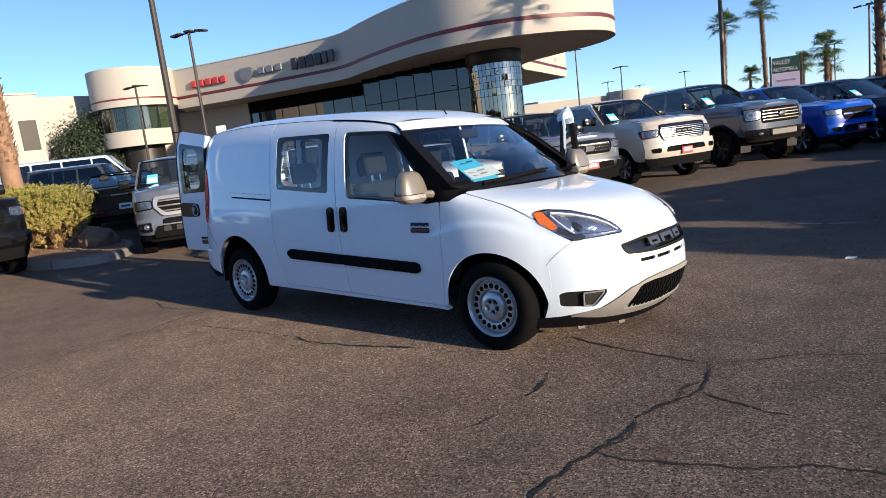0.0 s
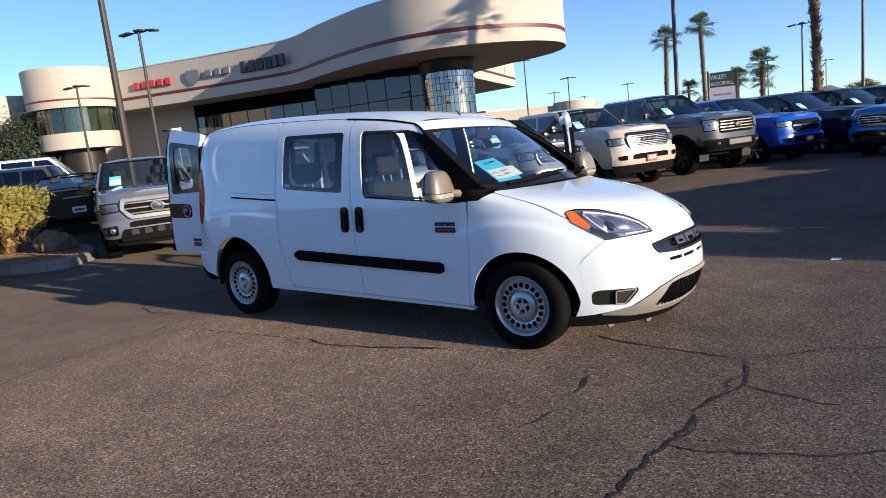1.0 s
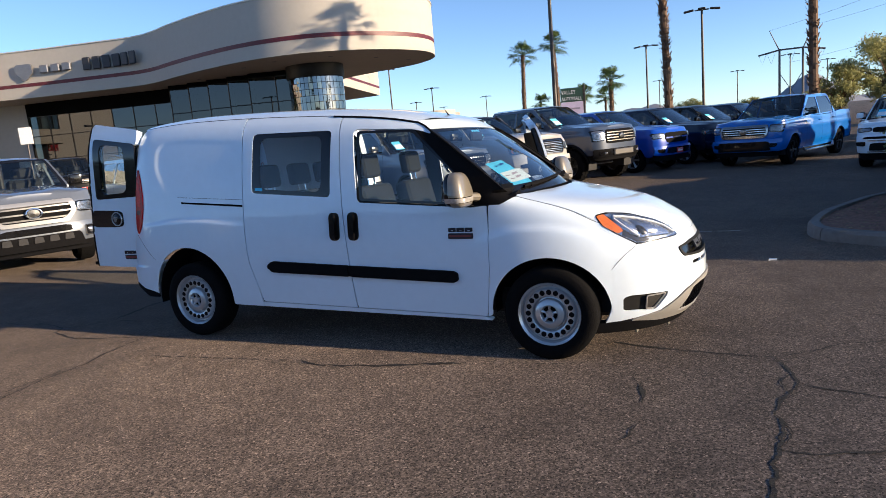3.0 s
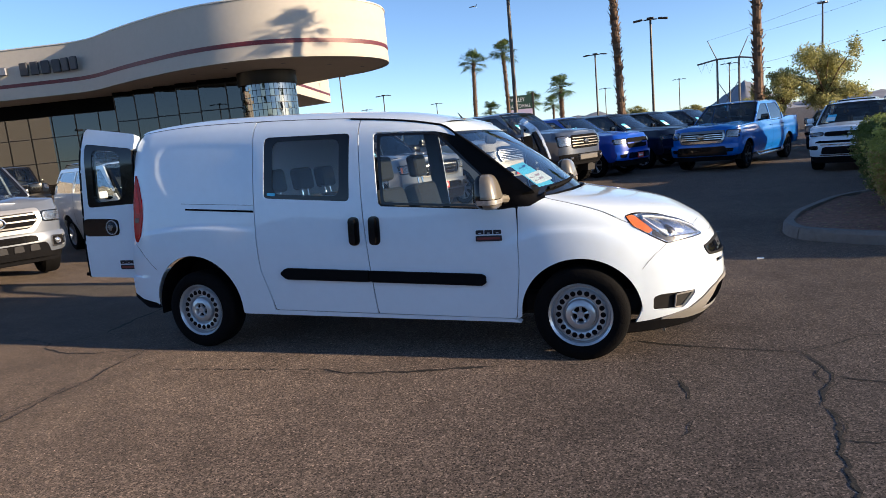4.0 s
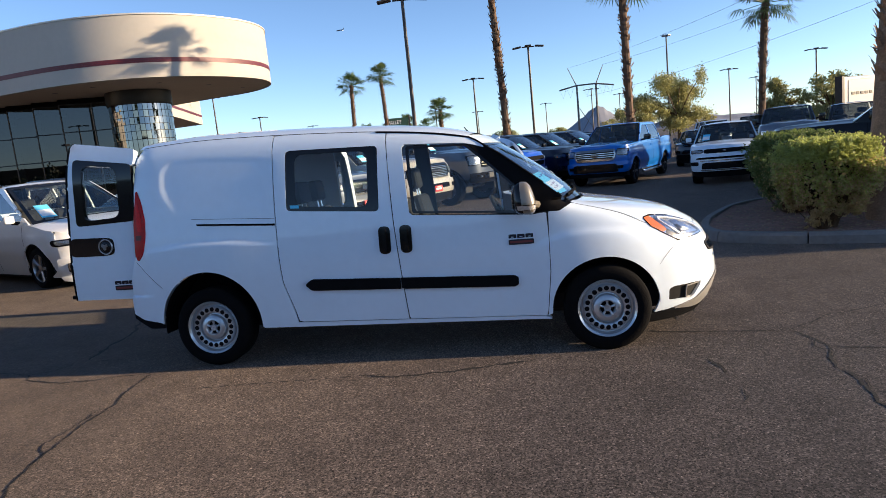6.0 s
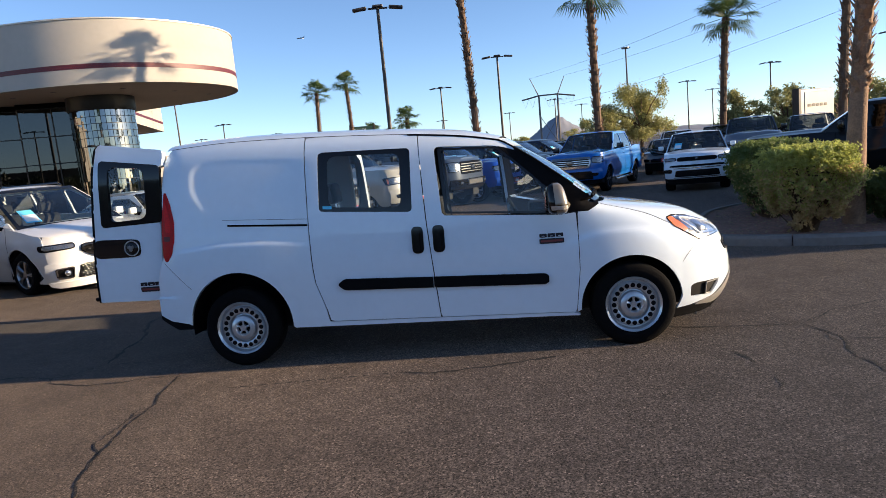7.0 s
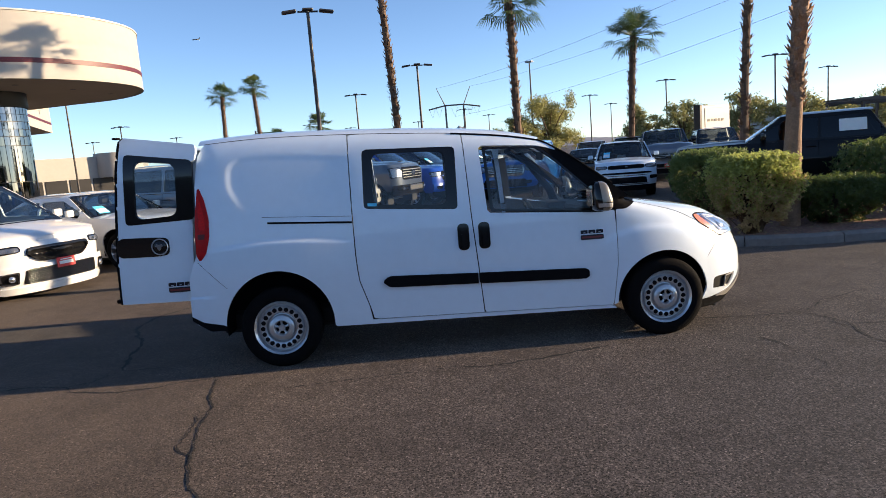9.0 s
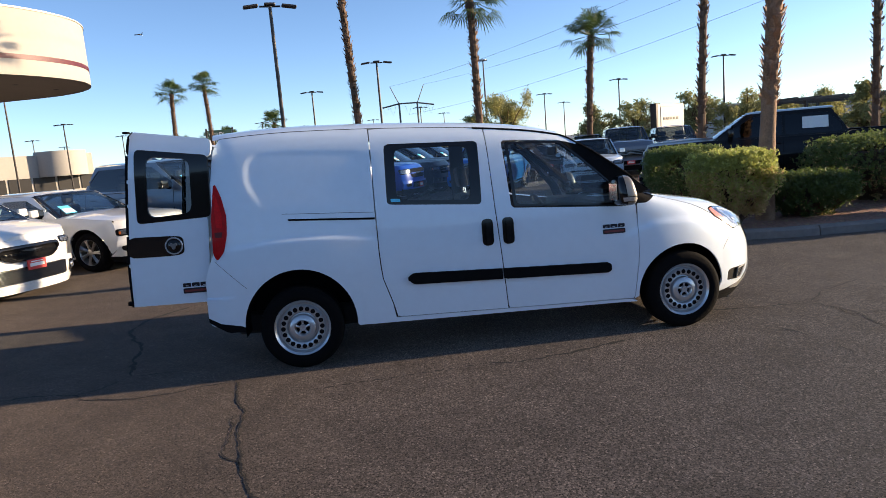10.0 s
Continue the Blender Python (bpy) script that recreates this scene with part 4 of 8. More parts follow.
def badge(x0, z0, put, parent, w=0.2):
    k = w / 0.2
    for i in range(3):
        a = x0 + (0.002 + 0.067 * i) * k
        part("badge_block", patch(put, rounded([(a, z0 + 0.052 * k), (a + 0.06 * k, z0 + 0.052 * k), (a + 0.06 * k, z0 + 0.083 * k), (a, z0 + 0.083 * k)], 0.006), [[(a + 0.018 * k, z0 + 0.058 * k), (a + 0.042 * k, z0 + 0.058 * k), (a + 0.042 * k, z0 + 0.064 * k), (a + 0.018 * k, z0 + 0.064 * k)]], du=0.006, dv=0.005, rim=0.006), material("dark_badge_block", (0.035, 0.037, 0.05), 0.25, 0.4), parent)
    part("badge_bar", patch(put, rounded([(x0, z0), (x0 + w, z0), (x0 + w, z0 + 0.042 * k), (x0, z0 + 0.042 * k)], 0.006), du=0.02, dv=0.01, rim=0.006), material("dark_badge", (0.03, 0.03, 0.04), 0.3, 0.5), parent)
    part("badge_line", patch(lambda u, v: tuple(Vector(put(u, v)) + Vector((0, -0.002, 0))), [(x0 + 0.01, z0 + 0.013 * k), (x0 + w - 0.01, z0 + 0.013 * k), (x0 + w - 0.01, z0 + 0.03 * k), (x0 + 0.01, z0 + 0.03 * k)], du=0.02, dv=0.01), material("badge_red_bars", (0.16, 0.03, 0.03), 0.4, 0.1), parent)


badge(2.42, 0.832, on_side(-1, 0.007), door_f, 0.185)
for (a, b), parent in (((0.742, 1.215), door_s),):
    part("window_label", patch(on_side(-1, 0.0005), [(a + 0.012, b + 0.008), (a + 0.085, b + 0.004), (a + 0.085, b + 0.028), (a + 0.012, b + 0.032)], du=0.03, dv=0.02), PAPER_BLUE, parent, "small blue and white window label")
bm = bmesh.new()
tube(bm, [on_side(-1, 0.0005)(-0.60 + 0.022 * k, 0.884 - 0.022 * k) for k in range(11)], 0.0013, 5)
part("bumper_seam", bm, BLACK_TRIM, van)
part("bumper_end", patch(on_side(-1, 0.003), [(-0.69, 0.455), (-0.69, 0.42), (-0.55, 0.33), (-0.42, 0.33), (-0.425, 0.372), (-0.60, 0.405)], du=0.03, dv=0.02, rim=0.02), BLACK_TRIM, van, "black lower bumper end")
part("rear_bumper", one_box((-0.70, 0.12, 0.36), (-0.60, YC * 2 - 0.12, 0.60), 0.02), WHITE, van)
tail = [(-0.552, 1.47), (-0.543, 1.455), (-0.505, 1.36), (-0.478, 1.22), (-0.484, 1.08), (-0.52, 0.95), (-0.575, 0.885), (-0.60, 0.94), (-0.592, 1.2)]
for s in (-1, 1):
    lamp = part("tail_lamp", patch(on_side(s, 0.008), rounded(tail, 0.02, 3), du=0.018, dv=0.018, flip=s > 0, rim=0.02), RED_LENS, van, "tall red tail lamp")
    part("lens_core", patch(on_side(s, 0.0095), rounded([(-0.562, 1.39), (-0.542, 1.37), (-0.508, 1.22), (-0.512, 1.13), (-0.560, 1.13)], 0.02, 3), du=0.02, dv=0.02, flip=s > 0), material("bright_red_lens", (0.62, 0.003, 0.005), 0.25, 0, 0.35, 60, spec=0.12), lamp)
    part("reverse_lens", patch(on_side(s, 0.0095), [(-0.575, 1.06), (-0.522, 1.06), (-0.515, 1.10), (-0.575, 1.10)], du=0.02, dv=0.02, flip=s > 0), material("dark_red_lens", (0.10, 0.004, 0.005), 0.25, spec=0.2), lamp)

# wheels
HUB_SHADE = material("hub_shadow", (0.006, 0.006, 0.007), 0.8, spec=0.05)


def steel_wheel(x, s):
    """A pressed steel wheel with round vents; s is the side that it faces."""
    y = YC + s * YC
    m = Matrix.Translation((x, y, 0.316)) @ Matrix.Diagonal((1, s, 1, 1))
    wheel = new("wheel")
    wheel.parent, wheel.matrix_local = van, m
    bm = bmesh.new()
    lathe(bm, [(0.208, -0.19), (0.26, -0.205), (0.305, -0.195), (0.317, -0.17), (0.318, -0.03), (0.308, -0.008), (0.285, 0.006), (0.25, 0.010), (0.222, 0.004), (0.21, -0.008)], 56)
    for r, d in ((0.3185, -0.06), (0.3185, -0.10), (0.3185, -0.14)):
        lathe(bm, [(r - 0.002, d - 0.004), (r - 0.008, d), (r - 0.002, d + 0.004)], 40)
    bmesh.ops.recalc_face_normals(bm, faces=bm.faces)
    part("tyre", bm, RUBBER, wheel, "black tyre with fine tread")
    bm = bmesh.new()
    lathe(bm, [(0.212, -0.19), (0.196, -0.17), (0.19, -0.05), (0.198, -0.012), (0.213, 0.002), (0.216, -0.004), (0.212, -0.012), (0.203, -0.014), (0.196, -0.022), (0.188, -0.046), (0.176, -0.048), (0.171, -0.024), (0.163, -0.014), (0.133, -0.014), (0.122, -0.020), (0.112, -0.046), (0.104, -0.044), (0.098, -0.012), (0.088, -0.004), (0.062, 0.0), (0.056, -0.006), (0.050, -0.034), (0.03, -0.036), (0.001, -0.036)], 48)
    bmesh.ops.recalc_face_normals(bm, faces=bm.faces)
    rim = part("rim", bm, STEEL, wheel, "silver painted steel wheel")
    # near-black discs laid on the rim stand for shaded vent holes
    for k in range(20):
        a = 2 * math.pi * k / 20
        bm = bmesh.new()
        lathe(bm, [(0.0168, 0.0025), (0.0183, 0.0), (0.0183, -0.004)], 12, m=Matrix.Translation((0.1475 * math.cos(a), -0.0135, 0.1475 * math.sin(a))))
        bmesh.ops.contextual_create(bm, geom=[e for e in bm.edges if e.is_boundary and all(abs(v.co.y + 0.011) < 0.001 for v in e.verts)])
        part("vent", bm, HUB_SHADE, rim)
    # a near-black disc puts shade into the hub's hollow
    bm = bmesh.new()
    lathe(bm, [(0.0545, -0.03), (0.03, -0.031), (0.001, -0.031)], 24)
    part("hub_recess", bm, HUB_SHADE, rim)
    for k in range(5):
        a = 2 * math.pi * (k + 0.25) / 5
        out = Vector((math.cos(a), 0, math.sin(a)))
        bm = bmesh.new()
        tube(bm, [out * 0.016 + Vector((0, -0.018, 0)), out * 0.042 + Vector((0, -0.016, 0)), out * 0.058 + Vector((0, -0.012, 0))], [0.008, 0.009, 0.013], 8)
        part("hub_web", bm, STEEL, rim)
    bm = bmesh.new()
    lathe(bm, [(0.026, -0.03), (0.026, -0.008), (0.023, -0.003), (0.018, -0.003), (0.016, -0.007), (0.001, -0.006)], 24)
    part("hub_cap", bm, STEEL, rim)
    return wheel


for wx in (0.0, 3.105):
    for s in (-1, 1):
        steel_wheel(wx, s)
        bm = bmesh.new()
        cz, n = (0.335, 24)
        ring = [[bm.verts.new((wx + 0.43 * math.cos(a), YC + s * d, cz + 0.44 * math.sin(a))) for a in (math.radians(-8 + 196 * k / n) for k in range(n + 1))] for d in ((0.86 if wx < 1 else 0.73), 0.55)]
        for k in range(n):
            bm.faces.new((ring[0][k], ring[0][k + 1], ring[1][k + 1], ring[1][k]))
        bm.faces.new(ring[1])
        part("wheel_arch_liner", bm, BLACK_TRIM, van)
part("underbody", one_box((-0.55, 0.30, 0.24), (3.7, YC * 2 - 0.30, 0.42), 0.03), CABIN, van)
part("floor_pan", one_box((0.44, 0.02, 0.30), (2.66, YC * 2 - 0.02, 0.36), 0.01), CABIN, van)
for x, y in ((3.62, 0.24), (3.80, 0.47)):
    bm = bmesh.new()
    prism(bm, [(y, 0.24), (y + 0.13, 0.24), (y + 0.10, 0.135), (y + 0.01, 0.15)], x, 0.012, "yz")
    part("air_deflector", bm, material("pale_deflector", (0.13, 0.12, 0.10), 0.6), van)

# mirrors
CAP = paint("champagne_mirror_cap", (0.21, 0.188, 0.15), 0.3)


def pillow(c, r, a, b, power=0.55):
    f = lambda v: math.copysign(abs(v) ** power, v)
    h = f(math.sin(b))
    slim = 1 - 0.20 * max(0.0, h + 0.2)
    return (c[0] - 0.012 * h + r[0] * slim * f(math.cos(b)) * f(math.cos(a)), c[1] + r[1] * slim * f(math.cos(b)) * f(math.sin(a)), c[2] + r[2] * h)


hinge = Matrix.Translation((2.70, YC + 0.90, 0)) @ Matrix.Rotation(radians(-67), 4, "Z") @ Matrix.Translation((-2.70, -YC - 0.90, 0))
for s in (-1, 1):
    c = (2.552, YC + s * 1.022, 1.174)
    swing = Matrix.Translation((0.133, -0.134, 0.029)) @ hinge @ Matrix.Translation((2.60, YC + 0.90, 0)) @ Matrix.Rotation(radians(62), 4, "Z") @ Matrix.Translation((-2.60, -YC - 0.90, 0)) if s > 0 else Matrix()
    ball = [(-math.pi, -1.57), (math.pi, -1.57), (math.pi, 1.57), (-math.pi, 1.57)]
    mir = part("door_mirror", patch(lambda a, b: tuple(swing @ Vector(pillow(c, (0.078, 0.125, 0.114), a, b))), ball, du=0.2, dv=0.16), GLOSS_BLACK, van, "door mirror with black housing and silver cap")
    part("mirror_cap", patch(lambda a, b: tuple(swing @ Vector(pillow(c, (0.084, 0.130, 0.118), a, b))), [(-1.62, -0.16), (1.62, -0.16), (1.62, 1.5), (-1.62, 1.5)], du=0.14, dv=0.1), CAP, mir)
    part("mirror_lamp", patch(lambda a, b: tuple(swing @ Vector(pillow(c, (0.083, 0.129, 0.117), a, b))), [(-2.0, -0.52), (1.6, -0.52), (1.6, -0.20), (-2.0, -0.20)], du=0.14, dv=0.08), material("clear_mirror_lamp", (0.55, 0.53, 0.50), 0.15, 0.5, 0.35, 60), mir, "clear turn lamp strip")
    part("mirror_foot", patch(lambda a, b: tuple(swing @ Vector(pillow(c, (0.083, 0.129, 0.117), a, b))), [(-1.62, -1.4), (1.62, -1.4), (1.62, -0.55), (-1.62, -0.55)], du=0.14, dv=0.1), CAP, mir)
    part("mirror_glass", one_box((c[0] - 0.079, c[1] - 0.078, 1.105), (c[0] - 0.074, c[1] + 0.078, 1.235), 0.002, swing), CHROME, mir)
    bm = bmesh.new()
    tube(bm, [(2.655, YC + s * 0.84, 1.108), (2.635, YC + s * 0.90, 1.115), (2.59, YC + s * 0.97, 1.125)], [0.034, 0.03, 0.026], 8)
    bm.transform(swing)
    part("mirror_arm", bm, CAP, mir)

# left flank: the sliding door pushed back, the driver's door swung out
part("sliding_door", patch(lambda x, z: (x - 0.80, YC + half(x, z) + 0.075, z), slider, [SLIDE_WIN], du=0.06, dv=0.06, flip=True, rim=0.09), WHITE, van)


def on_left(lift=0.0):
    """Lays (x, z) on the opened driver's door, whose frame stands a little steeper than the body."""
    return lambda x, z: tuple(hinge @ Vector((x, YC + half(x, min(z, 1.13)) + 0.45 * (half(x, z) - half(x, min(z, 1.13))) + lift, z)))


left_door = part("front_door", patch(on_left(), front_door + [], du=0.05, dv=0.05, flip=True, rim=0.07), WHITE, van)
part("window_frame", patch(on_left(-0.01), [(1.65, 1.63), (1.66, 1.66), (2.08, 1.64), (2.14, 1.60), (2.60, 1.20), (2.68, 1.06), (2.60, 1.06), (2.54, 1.18), (2.06, 1.60)], du=0.03, dv=0.03, flip=True, rim=0.05), GLOSS_BLACK, left_door)
part("window_pane", patch(on_left(-0.02), DOOR_GLASS, du=0.1, dv=0.1, flip=True), CAR_GLASS, left_door)
part("door_trim", patch(on_left(-0.085), [(1.64, 0.36), (2.66, 0.34), (2.68, 1.05), (1.70, 1.1)], du=0.1, dv=0.1), CABIN, left_door)
part("frame_post", patch(on_left(0.006), [(1.54, 1.04), (1.70, 1.04), (1.68, 1.58), (1.53, 1.58)], du=0.05, dv=0.05, flip=True, rim=0.095), BLACK_TRIM, left_door)
part("frame_corner", patch(on_left(0.008), rounded([(1.56, 1.60), (1.66, 1.60), (1.76, 1.735), (1.575, 1.775)], 0.03), du=0.04, dv=0.04, flip=True, rim=0.05), WHITE, left_door)
part("frame_slope", patch(on_left(0.004), [(2.08, 1.66), (2.16, 1.645), (2.33, 1.505), (2.50, 1.335), (2.475, 1.315), (2.305, 1.485), (2.14, 1.615), (2.06, 1.635)], du=0.03, dv=0.03, flip=True, rim=0.02), WHITE, left_door)
part("centre_pillar", patch(on_side(1, -0.01), along(seam_b, 0.34, 1.74, 0.05) + along(seam_b, 1.74, 0.34, -0.07), du=0.03, dv=0.06, flip=True, rim=0.05), WHITE, van)
part("pillar_trim", patch(on_side(1, -0.066), along(seam_b, 0.40, 1.72, 0.062) + along(seam_b, 1.72, 0.40, -0.082), du=0.03, dv=0.06, rim=0.012), CABIN, van)

# rear doors, both swung out
RD = [(-0.67, 0.575), (-0.635, 1.0), (-0.60, 1.45), (-0.545, 1.75), (-0.555, 1.80), (-1.10, 1.885), (-1.13, 1.85), (-1.19, 1.3), (-1.225, 0.9), (-1.235, 0.585)]
RD_WIN = rounded([(-0.60, 1.22), (-0.575, 1.68), (-1.095, 1.755), (-1.13, 1.205)], 0.04)
RD_CLEAR = rounded([(-0.73, 1.26), (-0.71, 1.66), (-1.02, 1.70), (-1.05, 1.245)], 0.07, 6)


def on_door(y, s):
    return lambda x, z: (x, y + s * (0.03 - 0.06 * max(0, (z - 1.55) / 0.35) ** 2 * 1.3 - 0.02 * max(0, (0.9 - z) / 0.35) ** 2), z)


for y, s in ((0.10, -1), (1.70, 1)):
    door = part("rear_door", patch(on_door(y, s), RD, [RD_WIN], du=0.03, dv=0.03, flip=s > 0, rim=0.06), WHITE, van, "open white rear door")
    part("window_surround", patch(lambda x, z: tuple(Vector(on_door(y, s)(x, z)) + Vector((0, s * 0.002, 0))), RD_WIN, [RD_CLEAR], du=0.02, dv=0.02, flip=s > 0, rim=0.03), GLOSS_BLACK, door)
    part("window_pane", patch(lambda x, z: tuple(Vector(on_door(y, s)(x, z)) - Vector((0, s * 0.004, 0))), inner(RD_CLEAR, -0.01), du=0.06, dv=0.06, flip=s > 0), CAR_GLASS, door)
    part("door_edge_seal", patch(lambda x, z: tuple(Vector(on_door(y, s)(x, z)) + Vector((-0.006, s * 0.001, 0))), [(-1.10, 1.89), (-1.135, 1.85), (-1.195, 1.3), (-1.23, 0.9), (-1.24, 0.585), (-1.225, 0.585), (-1.21, 0.9), (-1.175, 1.3), (-1.115, 1.85)], du=0.02, dv=0.03, flip=s > 0, rim=0.065), BLACK_TRIM, door)
    part("door_inner_trim", patch(lambda x, z: (x, y - s * 0.035, z), inner(RD, 0.03), [inner(RD_CLEAR, -0.02)], du=0.05, dv=0.05, flip=s < 0), PALE_TRIM, door)
    if s < 0:
        put = lambda d: (lambda x, z: tuple(Vector(on_door(y, s)(x, z)) + Vector((0, s * d, 0))))
        grip = part("handle_recess", patch(put(0.004), rounded([(-1.222, 0.955), (-1.212, 1.11), (-0.90, 1.10), (-0.815, 1.09), (-0.815, 0.96), (-0.90, 0.95)], 0.06, 6), du=0.02, dv=0.015, rim=0.008), GLOSS_BLACK, door, "gloss black handle panel")
        bm = bmesh.new()
        lathe(bm, [(0.001, 0.02), (0.03, 0.018), (0.05, 0.008), (0.056, 0.0)], 24, m=Matrix.Translation((-0.885, y - 0.034, 1.025)) @ Matrix.Diagonal((1, -1, 1, 1)))
        part("round_emblem", bm, GLOSS_BLACK, grip)
        bm = bmesh.new()
        tube(bm, [(-0.885 + 0.060 * math.cos(a), y - 0.044, 1.025 + 0.060 * math.sin(a)) for a in (2 * math.pi * i / 28 for i in range(29))], 0.0055, 6, cap=False)
        part("emblem_ring", bm, STEEL, grip)
        bm = bmesh.new()
        prism(bm, [(-0.885 + 0.62 * u, 1.025 + 0.62 * v) for u, v in ((0, -0.043), (0.017, -0.029), (0.023, -0.003), (0.043, 0.007), (0.033, 0.037), (0, 0.027), (-0.033, 0.037), (-0.043, 0.007), (-0.023, -0.003), (-0.017, -0.029))], y - 0.064, 0.012)
        part("emblem_shape", bm, material("dull_emblem_metal", (0.20, 0.20, 0.21), 0.3, 0.6), grip)
        badge(-0.86, 0.655, put(0.006), door, 0.19)
        for lo, hi, soft_edge in (((-1.27, y - 0.03, 0.60), (-1.235, y + 0.02, 0.63), 0.005), ((-1.15, y - 0.04, 1.87), (-1.11, y + 0.02, 1.885), 0.003)):
            bm = bmesh.new()
            box(bm, lo, hi, soft_edge)
            part("latch", bm, BLACK_TRIM, door)

# inside
for s in (-1, 1):
    trim = [(0.62, 0.4), (2.6, 0.36), (2.62, 1.05), (1.72, 1.10), (1.62, 1.12), (0.64, 1.19)] if s < 0 else [(-0.45, 0.85), (0.62, 0.85), (0.62, 1.70), (-0.45, 1.74)]
    part("side_trim", patch(on_side(s, -0.05), trim, du=0.12, dv=0.1, flip=s < 0), CABIN if s < 0 else PALE_TRIM, van)
part("side_trim", patch(on_side(-1, -0.05), [(-0.45, 0.85), (0.60, 0.85), (0.60, 1.72), (-0.45, 1.74)], du=0.12, dv=0.1, flip=True), PALE_TRIM, van)
part("headlining", patch(lambda x, s: (x, YC + s * (half(x, roof_edge(x)) - 0.03), ROOF(x) - 0.05 - 0.05 * abs(s) ** 4), [(-0.5, -1), (2.1, -1), (2.12, 0), (2.1, 1), (-0.5, 1)], du=0.12, dv=0.15, flip=True), PALE_TRIM, van)
bm = bmesh.new()
box(bm, (2.42, 0.12, 0.62), (2.86, YC * 2 - 0.12, 0.98), 0.08, segs=3)
box(bm, (2.56, 0.14, 0.95), (2.92, YC * 2 - 0.14, 1.085), 0.05, segs=2)
box(bm, (2.40, YC + 0.20, 0.92), (2.60, YC + 0.62, 1.10), 0.04, segs=2)
box(bm, (2.36, YC - 0.14, 0.62), (2.5, YC + 0.14, 1.0), 0.03)
part("dashboard", bm, CABIN, van)
bm = bmesh.new()
m = Matrix.Translation((2.30, YC + 0.40, 0.97)) @ Matrix.Rotation(radians(62), 4, "Y")
ring = [m @ Vector((0.185 * math.cos(2 * math.pi * k / 28), 0.185 * math.sin(2 * math.pi * k / 28), 0)) for k in range(29)]
tube(bm, ring, 0.016, 8)
for a in (0, 2.1, 4.2):
    tube(bm, [m @ Vector((0.03 * math.cos(a), 0.03 * math.sin(a), -0.02)), m @ Vector((0.18 * math.cos(a), 0.18 * math.sin(a), 0))], 0.018, 6)
lathe(bm, [(0.001, 0.03), (0.06, 0.02), (0.065, -0.03)], 16, "z", m)
part("steering_wheel", bm, CABIN, van)


def seat(x, y, wide=0.5, tall=1.16):
    base = new("seat")
    base.parent, base.matrix_local = van, Matrix.Translation((x, y, 0))
    part("cushion", one_box((-0.10, -wide / 2, 0.58), (0.44, wide / 2, 0.74), 0.06, segs=3), SEAT, base)
    part("backrest", one_box((-0.09, -wide / 2, 0), (0.06, wide / 2, tall - 0.62), 0.06, Matrix.Translation((-0.06, 0, 0.68)) @ Matrix.Rotation(radians(-14), 4, "Y"), 3), SEAT, base)
    part("headrest", one_box((-0.05, -0.13, 0), (0.05, 0.13, 0.20), 0.045, Matrix.Translation((-0.20, 0, tall + 0.10)) @ Matrix.Rotation(radians(-8), 4, "Y"), 3), SEAT, base)
    bm = bmesh.new()
    for d in (-0.05, 0.05):
        tube(bm, [(-0.18, d, tall), (-0.20, d, tall + 0.14)], 0.008, 6)
    part("headrest_rods", bm, CHROME, base)
    part("pedestal", one_box((-0.05, -wide / 2 + 0.04, 0.34), (0.36, wide / 2 - 0.04, 0.60), 0.02), CABIN, base)


seat(1.72, YC - 0.38), seat(1.72, YC + 0.38)
seat(0.72, YC - 0.40, 0.46, 1.12), seat(0.72, YC + 0.05, 0.42, 1.12), seat(0.72, YC + 0.46, 0.40, 1.12)
part("rear_view_mirror", one_box((2.30, YC - 0.12, 1.50), (2.33, YC + 0.12, 1.575), 0.012), CABIN, van)
sheet = part("window_sheet", patch(lambda s, t: screen(s, t, -0.012), [(-0.75, 0.05), (-0.47, 0.065), (-0.55, 0.40), (-0.83, 0.385)], du=0.1, dv=0.1), PAPER_BLUE, van, "white and blue sales sheet behind the windscreen")
part("sheet_panel", patch(lambda s, t: screen(s, t, -0.009), [(-0.755, 0.135), (-0.415, 0.155), (-0.445, 0.275), (-0.785, 0.255)], du=0.1, dv=0.1), PAPER, sheet)
for t0, wide in ((0.165, 0.17), (0.205, 0.20), (0.325, 0.15)):
    part("print_bar", patch(lambda s, t: screen(s, t, -0.007), [(-0.65 - wide / 2 - 0.2 * (t0 - 0.2), t0), (-0.65 + wide / 2 - 0.2 * (t0 - 0.2), t0 + 0.012), (-0.65 + wide / 2 - 0.2 * (t0 - 0.2), t0 + 0.034), (-0.65 - wide / 2 - 0.2 * (t0 - 0.2), t0 + 0.022)], du=0.1, dv=0.1), material("sheet_print", (0.45, 0.33, 0.36), 0.6) if t0 < 0.3 else material("sheet_print_blue", (0.02, 0.10, 0.30), 0.6), sheet)
part("document", one_box((2.70, YC - 0.05, 1.088), (2.90, YC + 0.22, 1.092)), PAPER, van)


# ---- parked vehicles ----
ALLOY = material("alloy_wheel", (0.45, 0.45, 0.46), 0.3, 0.9)
ALLOY_DARK = material("dark_alloy_wheel", (0.03, 0.03, 0.032), 0.3, 0.7)
GRILLE_CHROME = material("dulled_chrome", (0.15, 0.148, 0.145), 0.28, 1.0, 0.06, 6)
SHADED_CHROME = material("shaded_chrome", (0.20, 0.20, 0.20), 0.25, 1.0, 0.06, 6)
BAR_CHROME = material("bright_bar_chrome", (0.42, 0.42, 0.42), 0.2, 1.0, 0.06, 6)
TRUCK_LAMP = material("clear_lamp_housing", (0.30, 0.31, 0.33), 0.2, 0.7, 0.35, 20, 0.3, 30)
